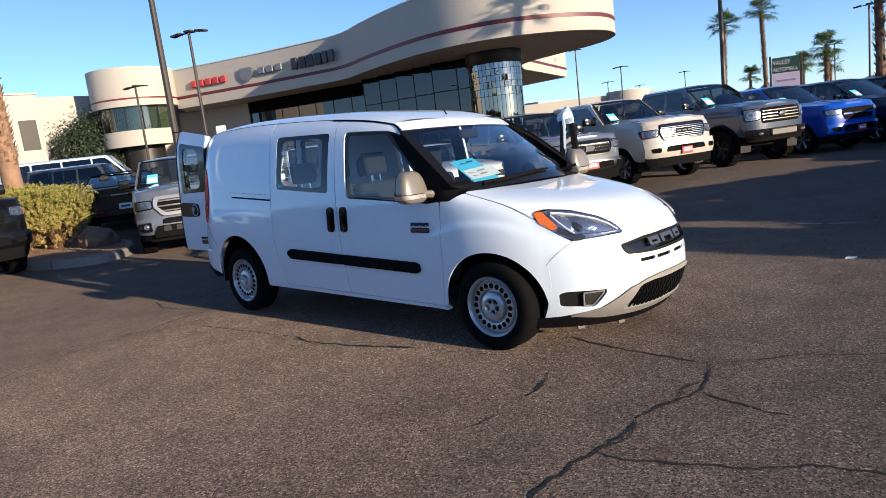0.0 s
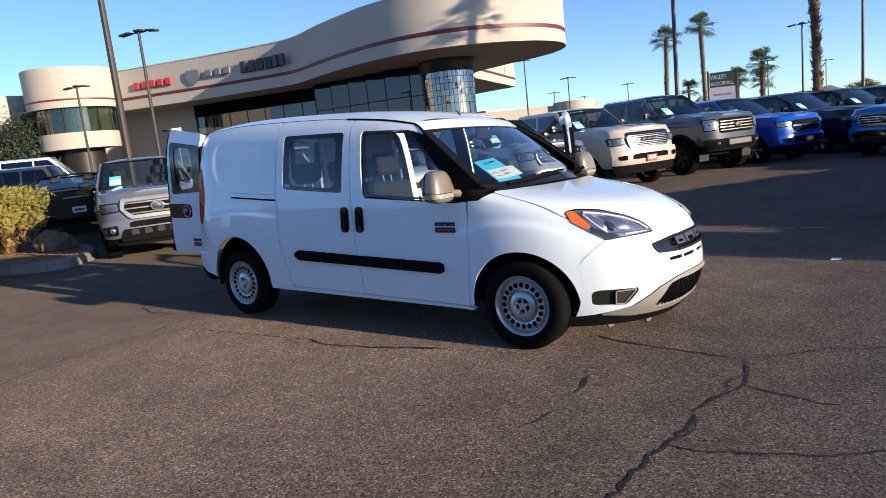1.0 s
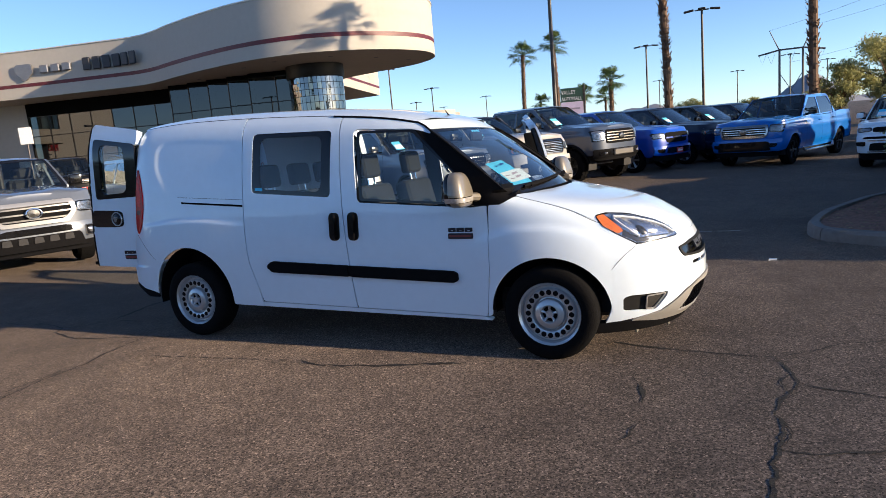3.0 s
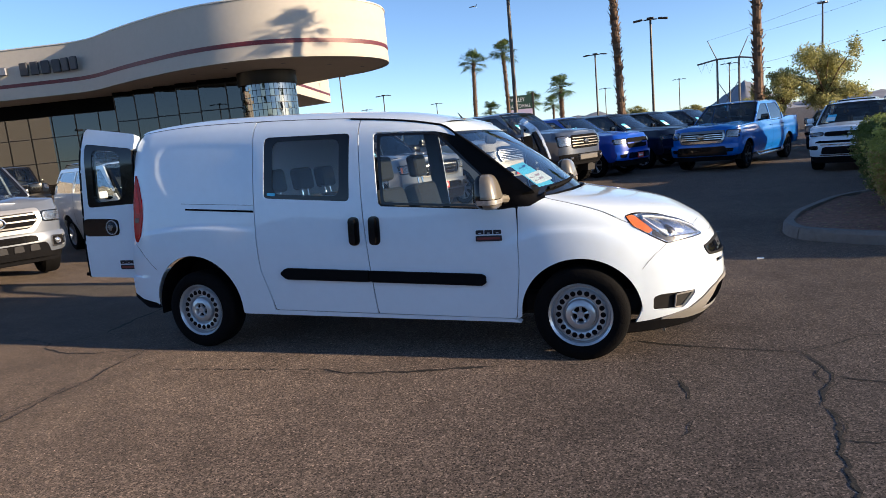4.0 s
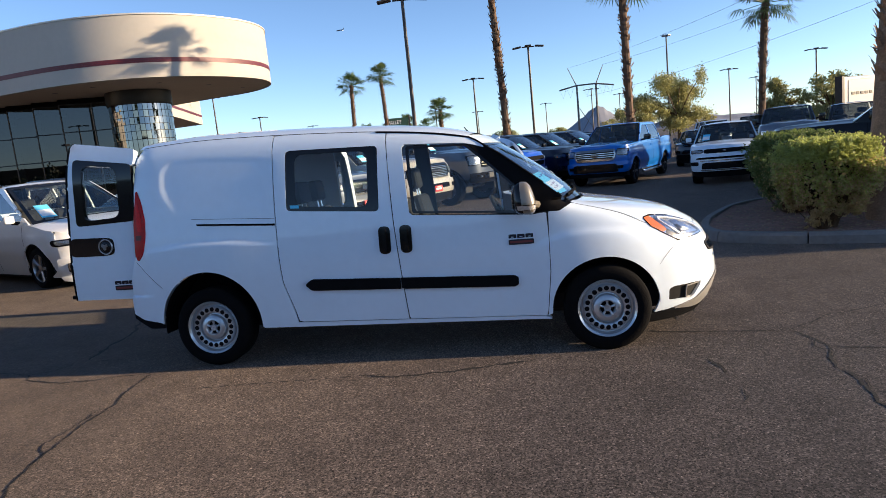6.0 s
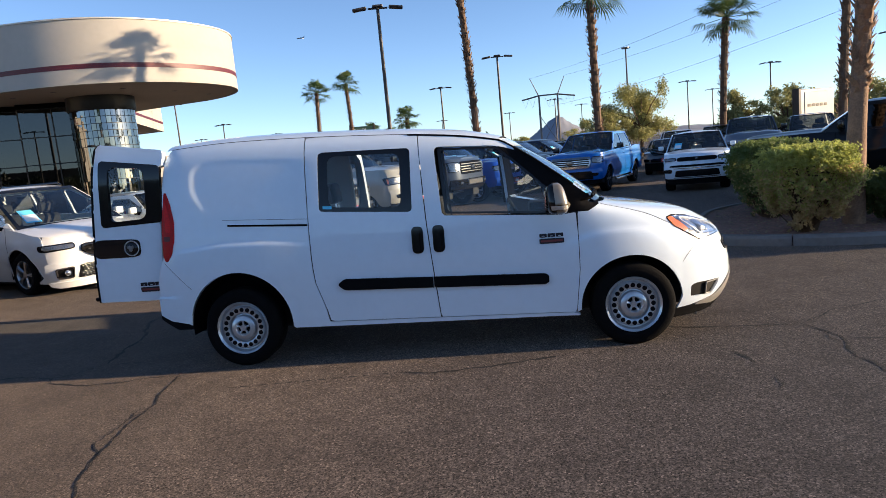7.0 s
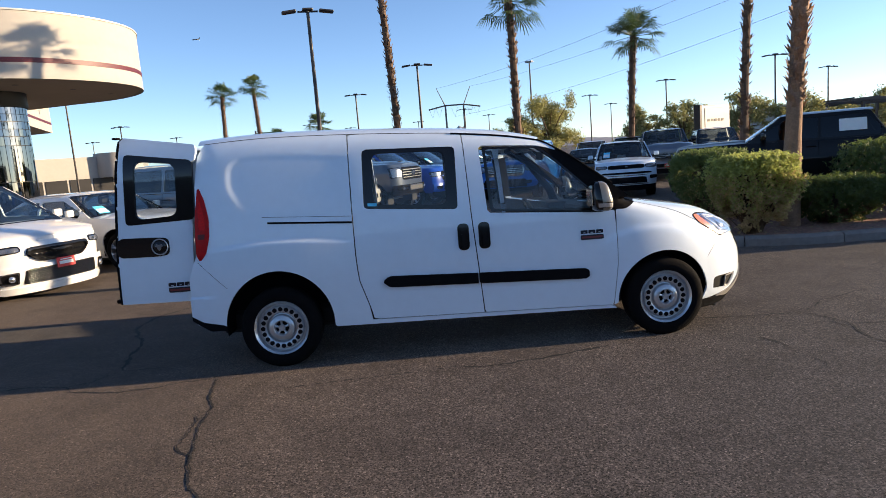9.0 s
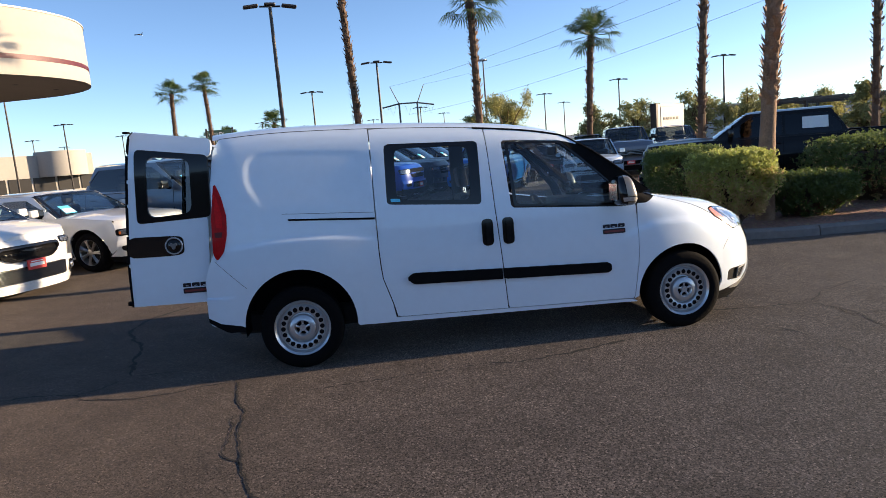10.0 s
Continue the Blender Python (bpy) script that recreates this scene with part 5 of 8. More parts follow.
DARK_LAMP = material("smoked_lamp_housing", (0.17, 0.175, 0.185), 0.25, 0.5, 0.3, 20, 0.4, 40)
WHEEL_MESHES, FACES = {}, {}


def wheel_meshes(R, rim_mat, spokes, chunky):
    key = (R, rim_mat.name, spokes, chunky)
    if key in WHEEL_MESHES:
        return WHEEL_MESHES[key]
    rr, w = R * (0.60 if chunky else 0.68), 0.14
    bm = bmesh.new()
    lathe(bm, [(rr, -2 * w + 0.03), (R * 0.9, -2 * w + 0.02), (R, -2 * w + 0.06), (R, -0.05), (R * 0.96, -0.01), (R * 0.85, 0.01), (rr, 0.0), (rr * 0.98, -0.02)], 36)
    if chunky:
        for k in range(26):
            a = 2 * math.pi * k / 26
            m = Matrix.Rotation(a, 4, "Y")
            box(bm, (R - 0.012, -0.12, -0.03), (R + 0.014, -0.01, 0.022), 0, m)
            box(bm, (R - 0.012, -0.25, -0.01), (R + 0.014, -0.14, 0.04), 0, m)
    bmesh.ops.recalc_face_normals(bm, faces=bm.faces)
    tyre = mesh_of(bm, "tyre", RUBBER)
    tyre.set_sharp_from_angle(angle=radians(35))
    bm = bmesh.new()
    lathe(bm, [(rr * 0.98, -0.2), (rr * 0.94, -0.05), (rr, -0.012), (rr * 0.97, -0.004), (rr * 0.93, -0.02), (rr * 0.91, -0.07)], 36)
    for k in range(spokes):
        a = 2 * math.pi * k / spokes
        for d in (-0.10, 0.10):
            tube(bm, [(rr * 0.18 * math.cos(a), -0.035, rr * 0.18 * math.sin(a)), (rr * 0.6 * math.cos(a + d * 0.7), -0.02, rr * 0.6 * math.sin(a + d * 0.7)), (rr * 0.95 * math.cos(a + d), -0.018, rr * 0.95 * math.sin(a + d))], [rr * 0.10, rr * 0.075, rr * 0.065], 5)
    lathe(bm, [(rr * 0.26, -0.05), (rr * 0.25, -0.015), (rr * 0.16, -0.008), (0.001, -0.006)], 20)
    bmesh.ops.recalc_face_normals(bm, faces=bm.faces)
    rim = mesh_of(bm, "rim", rim_mat)
    rim.set_sharp_from_angle(angle=radians(35))
    # backing disc, dark in colour for the shadow between the spokes
    bm = bmesh.new()
    lathe(bm, [(rr * 0.9, -0.12), (0.001, -0.12)], 20)
    disc = mesh_of(bm, "brake_disc", material("brake_shadow", (0.03, 0.03, 0.03), 0.6, 0.4))
    WHEEL_MESHES[key] = (tyre, rim, disc)
    return WHEEL_MESHES[key]


def child(name, mesh, parent, m=None):
    ob = new(name, mesh)
    ob.parent = parent
    if m is not None:
        ob.matrix_local = m
    return ob


def vehicle(name, label, category, place, body, W=0.98, R=0.39, wb=3.6, F=0.95, ro=1.2, z0=0.45, line=(), glass_at=(-0.66, -1.50, -3.15, -3.45), roof=1.93, kind="pickup",
            grille=(0.62, 0.82, 1.12, 0.5), grille_style="bars", bars=4, surround=GRILLE_CHROME, bar_mat=SHADED_CHROME, lamps=(0.68, 0.93, 0.98, 1.14), bumper=None, bumper_z=(0.5, 0.75), rim=ALLOY, spokes=6,
            chunky=False, lift=0.0, plate=True, sheet=True, lower=None, cladding=None, rails=False, steps=False, roof_mat=None, side_windows=2, glass_mat=None, group="", tail_mat=None, notice=None, lamp_mat=None, fog=0.055, bar_fill=0.14, frame_w=0.035, plate_z=None, chin=None, mesh_low=False):
    """A parked vehicle: body panels, bonnet, glass house, lamps, grille and wheels. Its origin lies on the ground under the front axle; it faces +x."""
    x, y, turn = place
    car = thing(name, label, category, pose(x, y, hgt(x, y), 0, 0, turn), group)
    gm = glass_mat or DARK_GLASS
    z0, roof = z0 + lift, roof + lift
    top = spline([(a, b + lift) for a, b in line[::-1]])
    Bk = -wb - ro
    arch = R + 0.075 + (0.04 if lift else 0)

    p = 3.5 if kind == "pickup" else 2.5
    x0, zt = F - 0.6, top(F - 0.08)

    def wide(pz):
        return W - 0.06 * abs((pz - 0.85 - lift) / 0.5) ** 2.2

    def front_end(pz):
        roll = max(0.0, min(1.0, 1 - (zt - pz) / 0.12)) ** 2
        return F - 0.10 * max(0, pz - 0.9 - lift) - 0.25 * max(0, 0.55 + lift - pz) ** 1.5 - 0.09 * roll

    def side(px, pz):
        w = wide(pz)
        if px > x0:
            w *= max(0.0, 1 - min(1.0, (px - x0) / (front_end(pz) - x0)) ** p) ** (1 / p)
        if px < Bk + 0.25:
            w -= 0.07 * ((Bk + 0.25 - px) / 0.25) ** 2
        belt = 1.02 + lift if kind == "pickup" else 0.86
        w += 0.014 * math.exp(-((pz - belt) / 0.05) ** 2) - 0.03 * min(1, max(0, (0.64 + lift - pz) / 0.16)) ** 1.5
        if abs(px) < arch + 0.12 or abs(px + wb) < arch + 0.12:
            d = min(math.hypot(px, pz - R), math.hypot(px + wb, pz - R))
            w += 0.022 * max(0, 1 - abs(d - arch) / 0.12)
        return w

    def face(py, pz, out=0.0):
        t = min(0.9995, abs(py) / (wide(pz) + out))
        return (x0 + (front_end(pz) + out - x0) * (1 - t ** p) ** (1 / p), py, pz)

    EDGE = 0.94

    def corner(pz):
        return x0 + (front_end(pz) - x0) * (1 - EDGE ** p) ** (1 / p)

    xa, xb, xc, xd = glass_at
    shoulder = [(px, top(px)) for px in np.linspace(corner(zt), Bk + 0.03, 30)]
    arches = arc(-wb, R, arch, 0, 180, 18), arc(0, R, arch, 0, 180, 18)
    poly = shoulder + [(Bk, top(Bk) - 0.1), (Bk, z0 + 0.1)] + [(-wb - arch, z0)] + [p for p in arches[0][::-1] if p[1] > z0] + [(-wb + arch, z0 - 0.05), (-arch, z0 - 0.05)] + [p for p in arches[1][::-1] if p[1] > z0] + [(min(arch + 0.05, corner(z0) - 0.02), z0)] + [(corner(pz), pz) for pz in np.linspace(z0, zt, 9)[:-1]]
    for s in (-1, 1):
        part("side_panel", patch(lambda a, b: (a, s * side(a, b), b), poly, du=0.07, dv=0.06, flip=s > 0, rim=0.02), body, car)
        for wx in (0, -wb):
            bm = bmesh.new()
            ring = [[bm.verts.new((wx + (arch + 0.01) * math.cos(a), s * d, R + (arch + 0.01) * math.sin(a))) for a in (radians(-12 + 204 * k / 14) for k in range(15))] for d in (W - 0.06, W - 0.40)]
            for k in range(14):
                bm.faces.new((ring[0][k], ring[0][k + 1], ring[1][k + 1], ring[1][k]))
            bm.faces.new(ring[1])
            part("wheel_arch_liner", bm, CABIN, car)
        if cladding:
            for wx in (0, -wb):
                lip = arc(wx, R, arch + 0.05, 5, 175, 16) + arc(wx, R, arch - 0.01, 175, 5, 16)
                part("arch_flare", patch(lambda a, b: (a, s * (side(a, b) + 0.05), b), lip, du=0.05, dv=0.05, flip=s > 0, rim=0.06), cladding, car)
    part("underbody", one_box((Bk + 0.15, -W + 0.25, z0 - 0.12), (F - 0.2, W - 0.25, z0 + 0.12), 0.03), CABIN, car)
    lid_end = x0 + 0.985 * (front_end(zt + 0.05) - x0)
    mid_w = side(lid_end, zt)

    def brow(py):
        z = top(face(py, zt)[0]) + 0.002
        return z + 0.055 * max(0.0, 1 - abs(py / mid_w) ** 2.5)

    # bonnet and what lies behind the glass house
    part("bonnet", patch(lambda a, s: (a, s * (side(a, top(a)) - 0.005), top(a) + 0.055 * (1 - abs(s) ** 2.5) + (0.024 if kind == "pickup" else 0.0) * math.exp(-((abs(s) - 0.48) / 0.17) ** 4) * min(1, (F - a) * 2)), [(xa - 0.1, -1), (lid_end, -1), (lid_end, 1), (xa - 0.1, 1)], du=0.05, dv=0.06, rim=0.012), body, car)
    cheeks = [(EDGE * wide(pz), pz) for pz in np.linspace(z0, zt - 0.01, 8)]
    nose_poly = [(-y, z) for y, z in cheeks[::-1]] + cheeks + [(y, brow(y)) for y in np.linspace(0.92 * W, -0.92 * W, 25)]
    nose = part("nose_panel", patch(lambda a, b: face(a, b), nose_poly, du=0.05, dv=0.05), body, car)
    part("tail_panel", patch(lambda a, b: (Bk + 0.02, a, b), rounded([(-W + 0.06, z0 + 0.05), (W - 0.06, z0 + 0.05), (W - 0.08, top(Bk)), (-W + 0.08, top(Bk))], 0.04), du=0.3, dv=0.3, flip=True), body, car)
    for s in (-1, 1):
        lo, hi = (0.75, 1.2) if kind == "pickup" else (0.8, 1.0)
        part("tail_lamp", one_box((Bk - 0.01, s * (W - 0.17) - 0.08, lo + lift), (Bk + 0.08, s * (W - 0.17) + 0.08, hi + lift), 0.02), tail_mat or RED_LENS, car)
    part("rear_bumper", one_box((Bk - 0.06, -W + 0.1, z0 + 0.02), (Bk + 0.1, W - 0.1, z0 + 0.22), 0.03), bumper or body, car)
    if kind == "pickup":
        part("load_bed", one_box((Bk + 0.06, -W + 0.09, 0.75 + lift), (xd, W - 0.09, top(Bk + 0.5) - 0.04), 0.01), CABIN, car)
    elif xd > Bk + 0.3:
        part("boot_lid", patch(lambda a, s: (a, s * (side(a, top(a)) - 0.01), top(a) + 0.03 * (1 - s ** 4)), [(Bk + 0.02, -1), (xd + 0.05, -1), (xd + 0.05, 1), (Bk + 0.02, 1)], du=0.12, dv=0.2), body, car)
    # glass house
    wt = W * 0.76

    def cabin(px, pz, out=0.0):
        zb = top(px)
        t = min(1, max(0, (pz - zb) / max(0.05, roof - zb)))
        return side(px, zb) - 0.02 + (wt - side(px, zb) + 0.02) * t ** 1.15 + out

    zr = roof - 0.035
    sidep = rounded([(xa, top(xa) - 0.02), (xb, zr), (xc, zr), (xd, top(xd) - 0.02)], 0.05)
    span = (xc - 0.0) - (xb)
    wins, n = [], side_windows
    front, back = xa - 0.32, xd + 0.13
    for k in range(n):
        a, b = front + (back - front) * k / n, front + (back - front) * (k + 1) / n
        a, b = a - (0.03 if k else 0), b + 0.03

        def head(px):
            return min(zr - 0.07, lerp([(xd, top(xd) + 0.03), (xc + 0.08, zr - 0.07), (xb - 0.10, zr - 0.07), (xa - 0.10, top(xa) + 0.03)], px))
        w = [(a, top(a) + 0.04), (a, head(a))] + [(p, head(p)) for p in sorted((xb - 0.10, xc + 0.08), reverse=True) if b < p < a] + [(b, head(b)), (b, top(b) + 0.04)]
        if max(p[1] for p in w) - min(p[1] for p in w) > 0.1:
            wins.append(rounded(w, 0.03, 3))
    for s in (-1, 1):
        shell = part("cabin_side", patch(lambda a, b: (a, s * cabin(a, b), b), sidep, wins, du=0.06, dv=0.05, flip=s > 0, rim=0.03), body, car)
        for w in wins:
            part("window_pane", patch(lambda a, b: (a, s * cabin(a, b, -0.012), b), inner(w, -0.01), du=0.2, dv=0.15, flip=s > 0), gm, shell)
    if notice:
        a0, a1, b0, b1 = notice
        part("window_notice", patch(lambda a, b: (a, cabin(a, b, 0.012), b), [(a0, b0), (a1, b0), (a1, b1), (a0, b1)], du=0.1, dv=0.1, flip=True), PAPER, car, "white notice sheet on the side window")
    lid = part("roof", patch(lambda a, s: (a, s * (wt + 0.005), roof + 0.015 - 0.06 * abs(s) ** 2.6 - 0.03 * max(0, (a - xb + 0.25) / 0.25) ** 2 + 0.015), [(xc - 0.06, -1), (xb - 0.02, -1), (xb + 0.05, 0), (xb - 0.02, 1), (xc - 0.06, 1)], du=0.12, dv=0.12), roof_mat or body, car)

    def pane(x0, x1, zb):
        def put(s, t):
            wb0, bow = side(x0, top(x0)) - 0.06, 0.12 * (1 if x0 > x1 else -1)
            return (x0 + (x1 - x0) * t + bow * (1 - s * s) * (1 - 0.5 * t), s * (wb0 + (wt - 0.03 - wb0) * t), zb + (roof - 0.03 - zb) * t + 0.05 * t * (1 - t))
        return put
    shield = pane(xa, xb, top(xa) + 0.0)
    part("windscreen", patch(shield, [(-1, 0), (1, 0), (1, 1), (-1, 1)], du=0.2, dv=0.15), CAR_GLASS if gm is DARK_GLASS else gm, car)
    part("windscreen_edge", patch(lambda s, t: tuple(Vector(shield(s, t)) + Vector((0.004, 0, 0.004))), [(-1.0, 0), (1.0, 0), (1.0, 1), (-1.0, 1)], [[(-0.93, 0.08), (0.93, 0.08), (0.93, 0.93), (-0.93, 0.93)]], du=0.06, dv=0.05), GLOSS_BLACK, car)
    part("rear_window", patch(pane(xd, xc, top(xd)), [(-0.97, 0.08), (0.97, 0.08), (0.97, 0.97), (-0.97, 0.97)], du=0.3, dv=0.3, flip=True), gm, car)
    cab = bmesh.new()
    box(cab, (xd + 0.05, -W + 0.16, 0.6 + lift), (xa - 0.05, W - 0.16, top(xa) - 0.12), 0.03)
    for sx in (xb - 0.30, (xb - 0.3) * 0.45 + xd * 0.55):
        for sy in (-0.4, 0.4):
            if sx > xd + 0.25:
                box(cab, (sx - 0.12, sy - 0.24, 0.8 + lift), (sx + 0.02, sy + 0.24, top(xa) + 0.18), 0.05)
                box(cab, (sx - 0.14, sy - 0.13, top(xa) + 0.2), (sx - 0.03, sy + 0.13, top(xa) + 0.40), 0.04)
    part("cabin_interior", cab, CABIN, car)
    if sheet:
        s0 = part("window_sheet", patch(lambda s, t: tuple(Vector(shield(s, t)) + Vector((0.008, 0, 0.006))), [(-0.79, 0.13), (-0.53, 0.13), (-0.53, 0.44), (-0.79, 0.44)], du=0.2, dv=0.2), PAPER_BLUE, car, "blue and white sales sheet")
        part("sheet_panel", patch(lambda s, t: tuple(Vector(shield(s, t)) + Vector((0.011, 0, 0.009))), [(-0.775, 0.16), (-0.545, 0.16), (-0.545, 0.32), (-0.775, 0.32)], du=0.2, dv=0.2), PAPER, s0)
    # mirrors and handles
    for s in (-1, 1):
        mx, mz = xa - 0.38, top(xa) + 0.12
        mk = 1.0 if kind == "pickup" else 0.72
        mir = part("door_mirror", one_box((mx - 0.05 * mk, s * (W + 0.12) - 0.11 * mk, mz - 0.09 * mk), (mx + 0.07 * mk, s * (W + 0.12) + 0.11 * mk, mz + 0.09 * mk), 0.045 * mk, segs=3), body if kind != "pickup" else GLOSS_BLACK, car)
        bm = bmesh.new()
        tube(bm, [(mx, s * (W - 0.12), mz - 0.09), (mx, s * (W + 0.08), mz - 0.06)], 0.03, 6)
        part("mirror_arm", bm, BLACK_TRIM, mir)
        for k in range(side_windows if kind != "van" else 1):
            hx = front + (back - front) * (k + 1) / n + 0.16
            part("door_handle", one_box((hx - 0.1, s * side(hx, top(hx) - 0.14) - 0.012, top(hx) - 0.155), (hx + 0.1, s * side(hx, top(hx) - 0.14) + 0.03 * 1, top(hx) - 0.12), 0.01), body if surround is not GRILLE_CHROME else GRILLE_CHROME, car)
        for k in range(n + 1):
            hx = front + (back - front) * k / n + (0.02 if 0 < k < n else (0.05 if k == 0 else -0.06))
            hx = max(hx, -wb + arch + 0.05) if kind != "pickup" else hx
            if k == n and kind != "pickup":
                continue
            part("door_seam", patch(lambda a, b: (a, s * (side(a, b) + 0.003), b), [(hx - 0.005, z0 + 0.02), (hx + 0.005, z0 + 0.02), (hx + 0.005, top(hx) - 0.01), (hx - 0.005, top(hx) - 0.01)], du=0.02, dv=0.12, flip=s > 0), BLACK_TRIM, car)
        if rails:
            bm = bmesh.new()
            tube(bm, [(xb - 0.25, s * (wt - 0.06), roof), (xb - 0.35, s * (wt - 0.06), roof + 0.05), (xc + 0.25, s * (wt - 0.06), roof + 0.05), (xc + 0.1, s * (wt - 0.06), roof)], 0.018, 6)
            part("roof_rail", bm, GLOSS_BLACK, lid)
        if steps:
            bm = bmesh.new()
            tube(bm, [(-arch - 0.15, s * (W - 0.02), z0 - 0.02), (-arch - 0.25, s * (W + 0.02), z0 - 0.12), (-wb + arch + 0.25, s * (W + 0.02), z0 - 0.12), (-wb + arch + 0.15, s * (W - 0.02), z0 - 0.02)], 0.035, 6)
            part("side_step", bm, CHROME, car)
    # face
    gw, gz0, gz1, gt = grille
    gz0, gz1 = gz0 + lift, gz1 + lift
    shape = rounded([(-gw, (gz0 + gz1) / 2), (-gt, gz0), (gt, gz0), (gw, (gz0 + gz1) / 2), (gw * 0.94, gz1), (-gw * 0.94, gz1)], 0.05)
    gr = part("grille", patch(lambda a, b: face(a, b, 0.012), shape, du=0.1, dv=0.06, rim=0.02), BLACK_TRIM, nose)
    if surround:
        part("grille_frame", patch(lambda a, b: face(a, b, 0.045), shape, [inner(shape, frame_w)], du=0.025, dv=0.02, rim=0.035), surround, gr)
    if grille_style in ("bars", "split"):
        for k in range(bars):
            zc = gz0 + (gz1 - gz0) * (k + 1) / (bars + 1)
            hw = lerp([(gz0, gt), ((gz0 + gz1) / 2, gw), (gz1, gw * 0.94)], zc) - 0.02
            th = bar_fill * (gz1 - gz0) / (bars + 1)
            part("grille_bar", patch(lambda a, b: face(a, b, 0.035), [(-hw, zc - th), (hw, zc - th), (hw, zc + th), (-hw, zc + th)], du=0.12, dv=0.03, rim=0.025), bar_mat, gr)
        bm = bmesh.new()
        if grille_style == "split":
            for k in (-1, 0, 1):
                box(bm, (-0.02, -0.07 + 0.16 * k, -0.028), (0.05, 0.07 + 0.16 * k, 0.028), 0.012, Matrix.Translation((F - 0.01, 0, (gz0 + gz1) / 2)))
        else:
            lathe(bm, [(0.001, 0.06), (0.08, 0.055), (0.1, 0.03), (0.1, 0.0)], 20, m=Matrix.Translation((F, 0, (gz0 + gz1) / 2)) @ Matrix.Rotation(radians(-90), 4, "Z") @ Matrix.Diagonal((1.3, 1, 0.75, 1) if kind == "pickup" else (0.5, 1, 0.28, 1)))
        part("grille_emblem", bm, SHADED_CHROME, gr)
    elif grille_style == "mesh":
        bm = bmesh.new()
        rows = max(2, int((gz1 - gz0) / 0.06))
        for j in range(rows):
            zc = gz0 + (gz1 - gz0) * (j + 0.5) / rows
            hw = lerp([(gz0, gt), ((gz0 + gz1) / 2, gw), (gz1, gw * 0.94)], zc) - 0.05
            for k in range(-9, 10):
                yc = (k + 0.5 * (j % 2)) * 0.075
                if abs(yc) < hw:
                    tube(bm, [Vector(face(yc + 0.028 * math.cos(a), zc + 0.022 * math.sin(a), 0.03)) for a in (0, 1.57, 3.14, 4.71, 6.28)], 0.006 if kind == "van" else 0.010, 4, cap=False)
        part("grille_mesh", bm, bar_mat, gr)
        part("grille_emblem", patch(lambda a, b: face(a, b, 0.05), rounded([(-0.20, gz1 - 0.075), (0, gz1 - 0.105), (0.20, gz1 - 0.075), (0.06, gz1 - 0.065), (-0.06, gz1 - 0.065)] if kind == "van" else [(-0.10, (gz0 + gz1) / 2 - 0.05), (0.10, (gz0 + gz1) / 2 - 0.05), (0.10, (gz0 + gz1) / 2 + 0.05), (-0.10, (gz0 + gz1) / 2 + 0.05)], 0.01), du=0.03, dv=0.02, rim=0.02), CHROME if kind == "van" else GLOSS_BLACK, gr)
    ly0, ly1, lz0, lz1 = lamps
    lz0, lz1 = lz0 + lift, lz1 + lift
    for s in (-1, 1):
        sh = rounded([(s * ly0, lz0 + 0.02), (s * ly1, lz0), (s * ly1 * 1.01, lz1 - 0.01), (s * ly0, lz1)], 0.03, 3)
        lamp = part("head_lamp", patch(lambda a, b: face(a, b, 0.010), inner(sh, -0.015), du=0.05, dv=0.04, flip=False, rim=0.02), GLOSS_BLACK, nose)
        part("lamp_housing", patch(lambda a, b: face(a, b, 0.014), inner(sh, 0.008), du=0.03, dv=0.03), lamp_mat or DARK_LAMP, lamp)
        for yc, rr in ((ly0 * 0.68 + ly1 * 0.32, 0.40), (ly0 * 0.32 + ly1 * 0.68, 0.36)):
            r2 = rr * (lz1 - lz0)
            for f, mat, up in ((1.0, GRILLE_CHROME, 0.018), (0.8, lamp_mat or DARK_LAMP, 0.021), (0.42, GRILLE_CHROME, 0.023)):
                ring = [(s * (yc + r2 * f * math.cos(q)), (lz0 + lz1) / 2 + r2 * f * math.sin(q)) for q in (2 * math.pi * i / 14 for i in range(14))]
                part("reflector_ring", patch(lambda a, b: face(a, b, up), ring, du=0.03, dv=0.03), mat, lamp)
        part("lamp_lens", patch(lambda a, b: face(a, b, 0.028), sh, du=0.08, dv=0.06), LAMP_GLASS, lamp)
        if lamp_mat is None and kind != "van":
            part("turn_lamp", patch(lambda a, b: face(a, b, 0.020), [(s * ly1 * 0.975, lz0 + 0.02), (s * ly1, lz0 + 0.02), (s * ly1, lz1 - 0.04), (s * ly1 * 0.975, lz1 - 0.04)], du=0.03, dv=0.05), AMBER, lamp)
    b0, b1 = bumper_z[0] + lift, bumper_z[1] + lift
    bp = part("front_bumper", patch(lambda a, b: face(a, b, 0.07 - 0.9 * ((b - (b0 + b1) / 2) / (b1 - b0)) ** 2 * 0.1), rounded([(-W + 0.03, b0), (W - 0.03, b0), (W - 0.02, b1), (-W + 0.02, b1)], 0.04), du=0.08, dv=0.04, rim=0.10), bumper or body, car)
    low = lower or (0.6, b0 + 0.05 - lift, b1 - 0.06 - lift)
    inlet = rounded([(-low[0], low[1] + lift), (low[0], low[1] + lift), (low[0] * 0.94, low[2] + lift), (-low[0] * 0.94, low[2] + lift)], 0.03)
    part("air_inlet", patch(lambda a, b: face(a, b, 0.075), inlet, du=0.1, dv=0.05, rim=0.02), GLOSS_BLACK, bp)
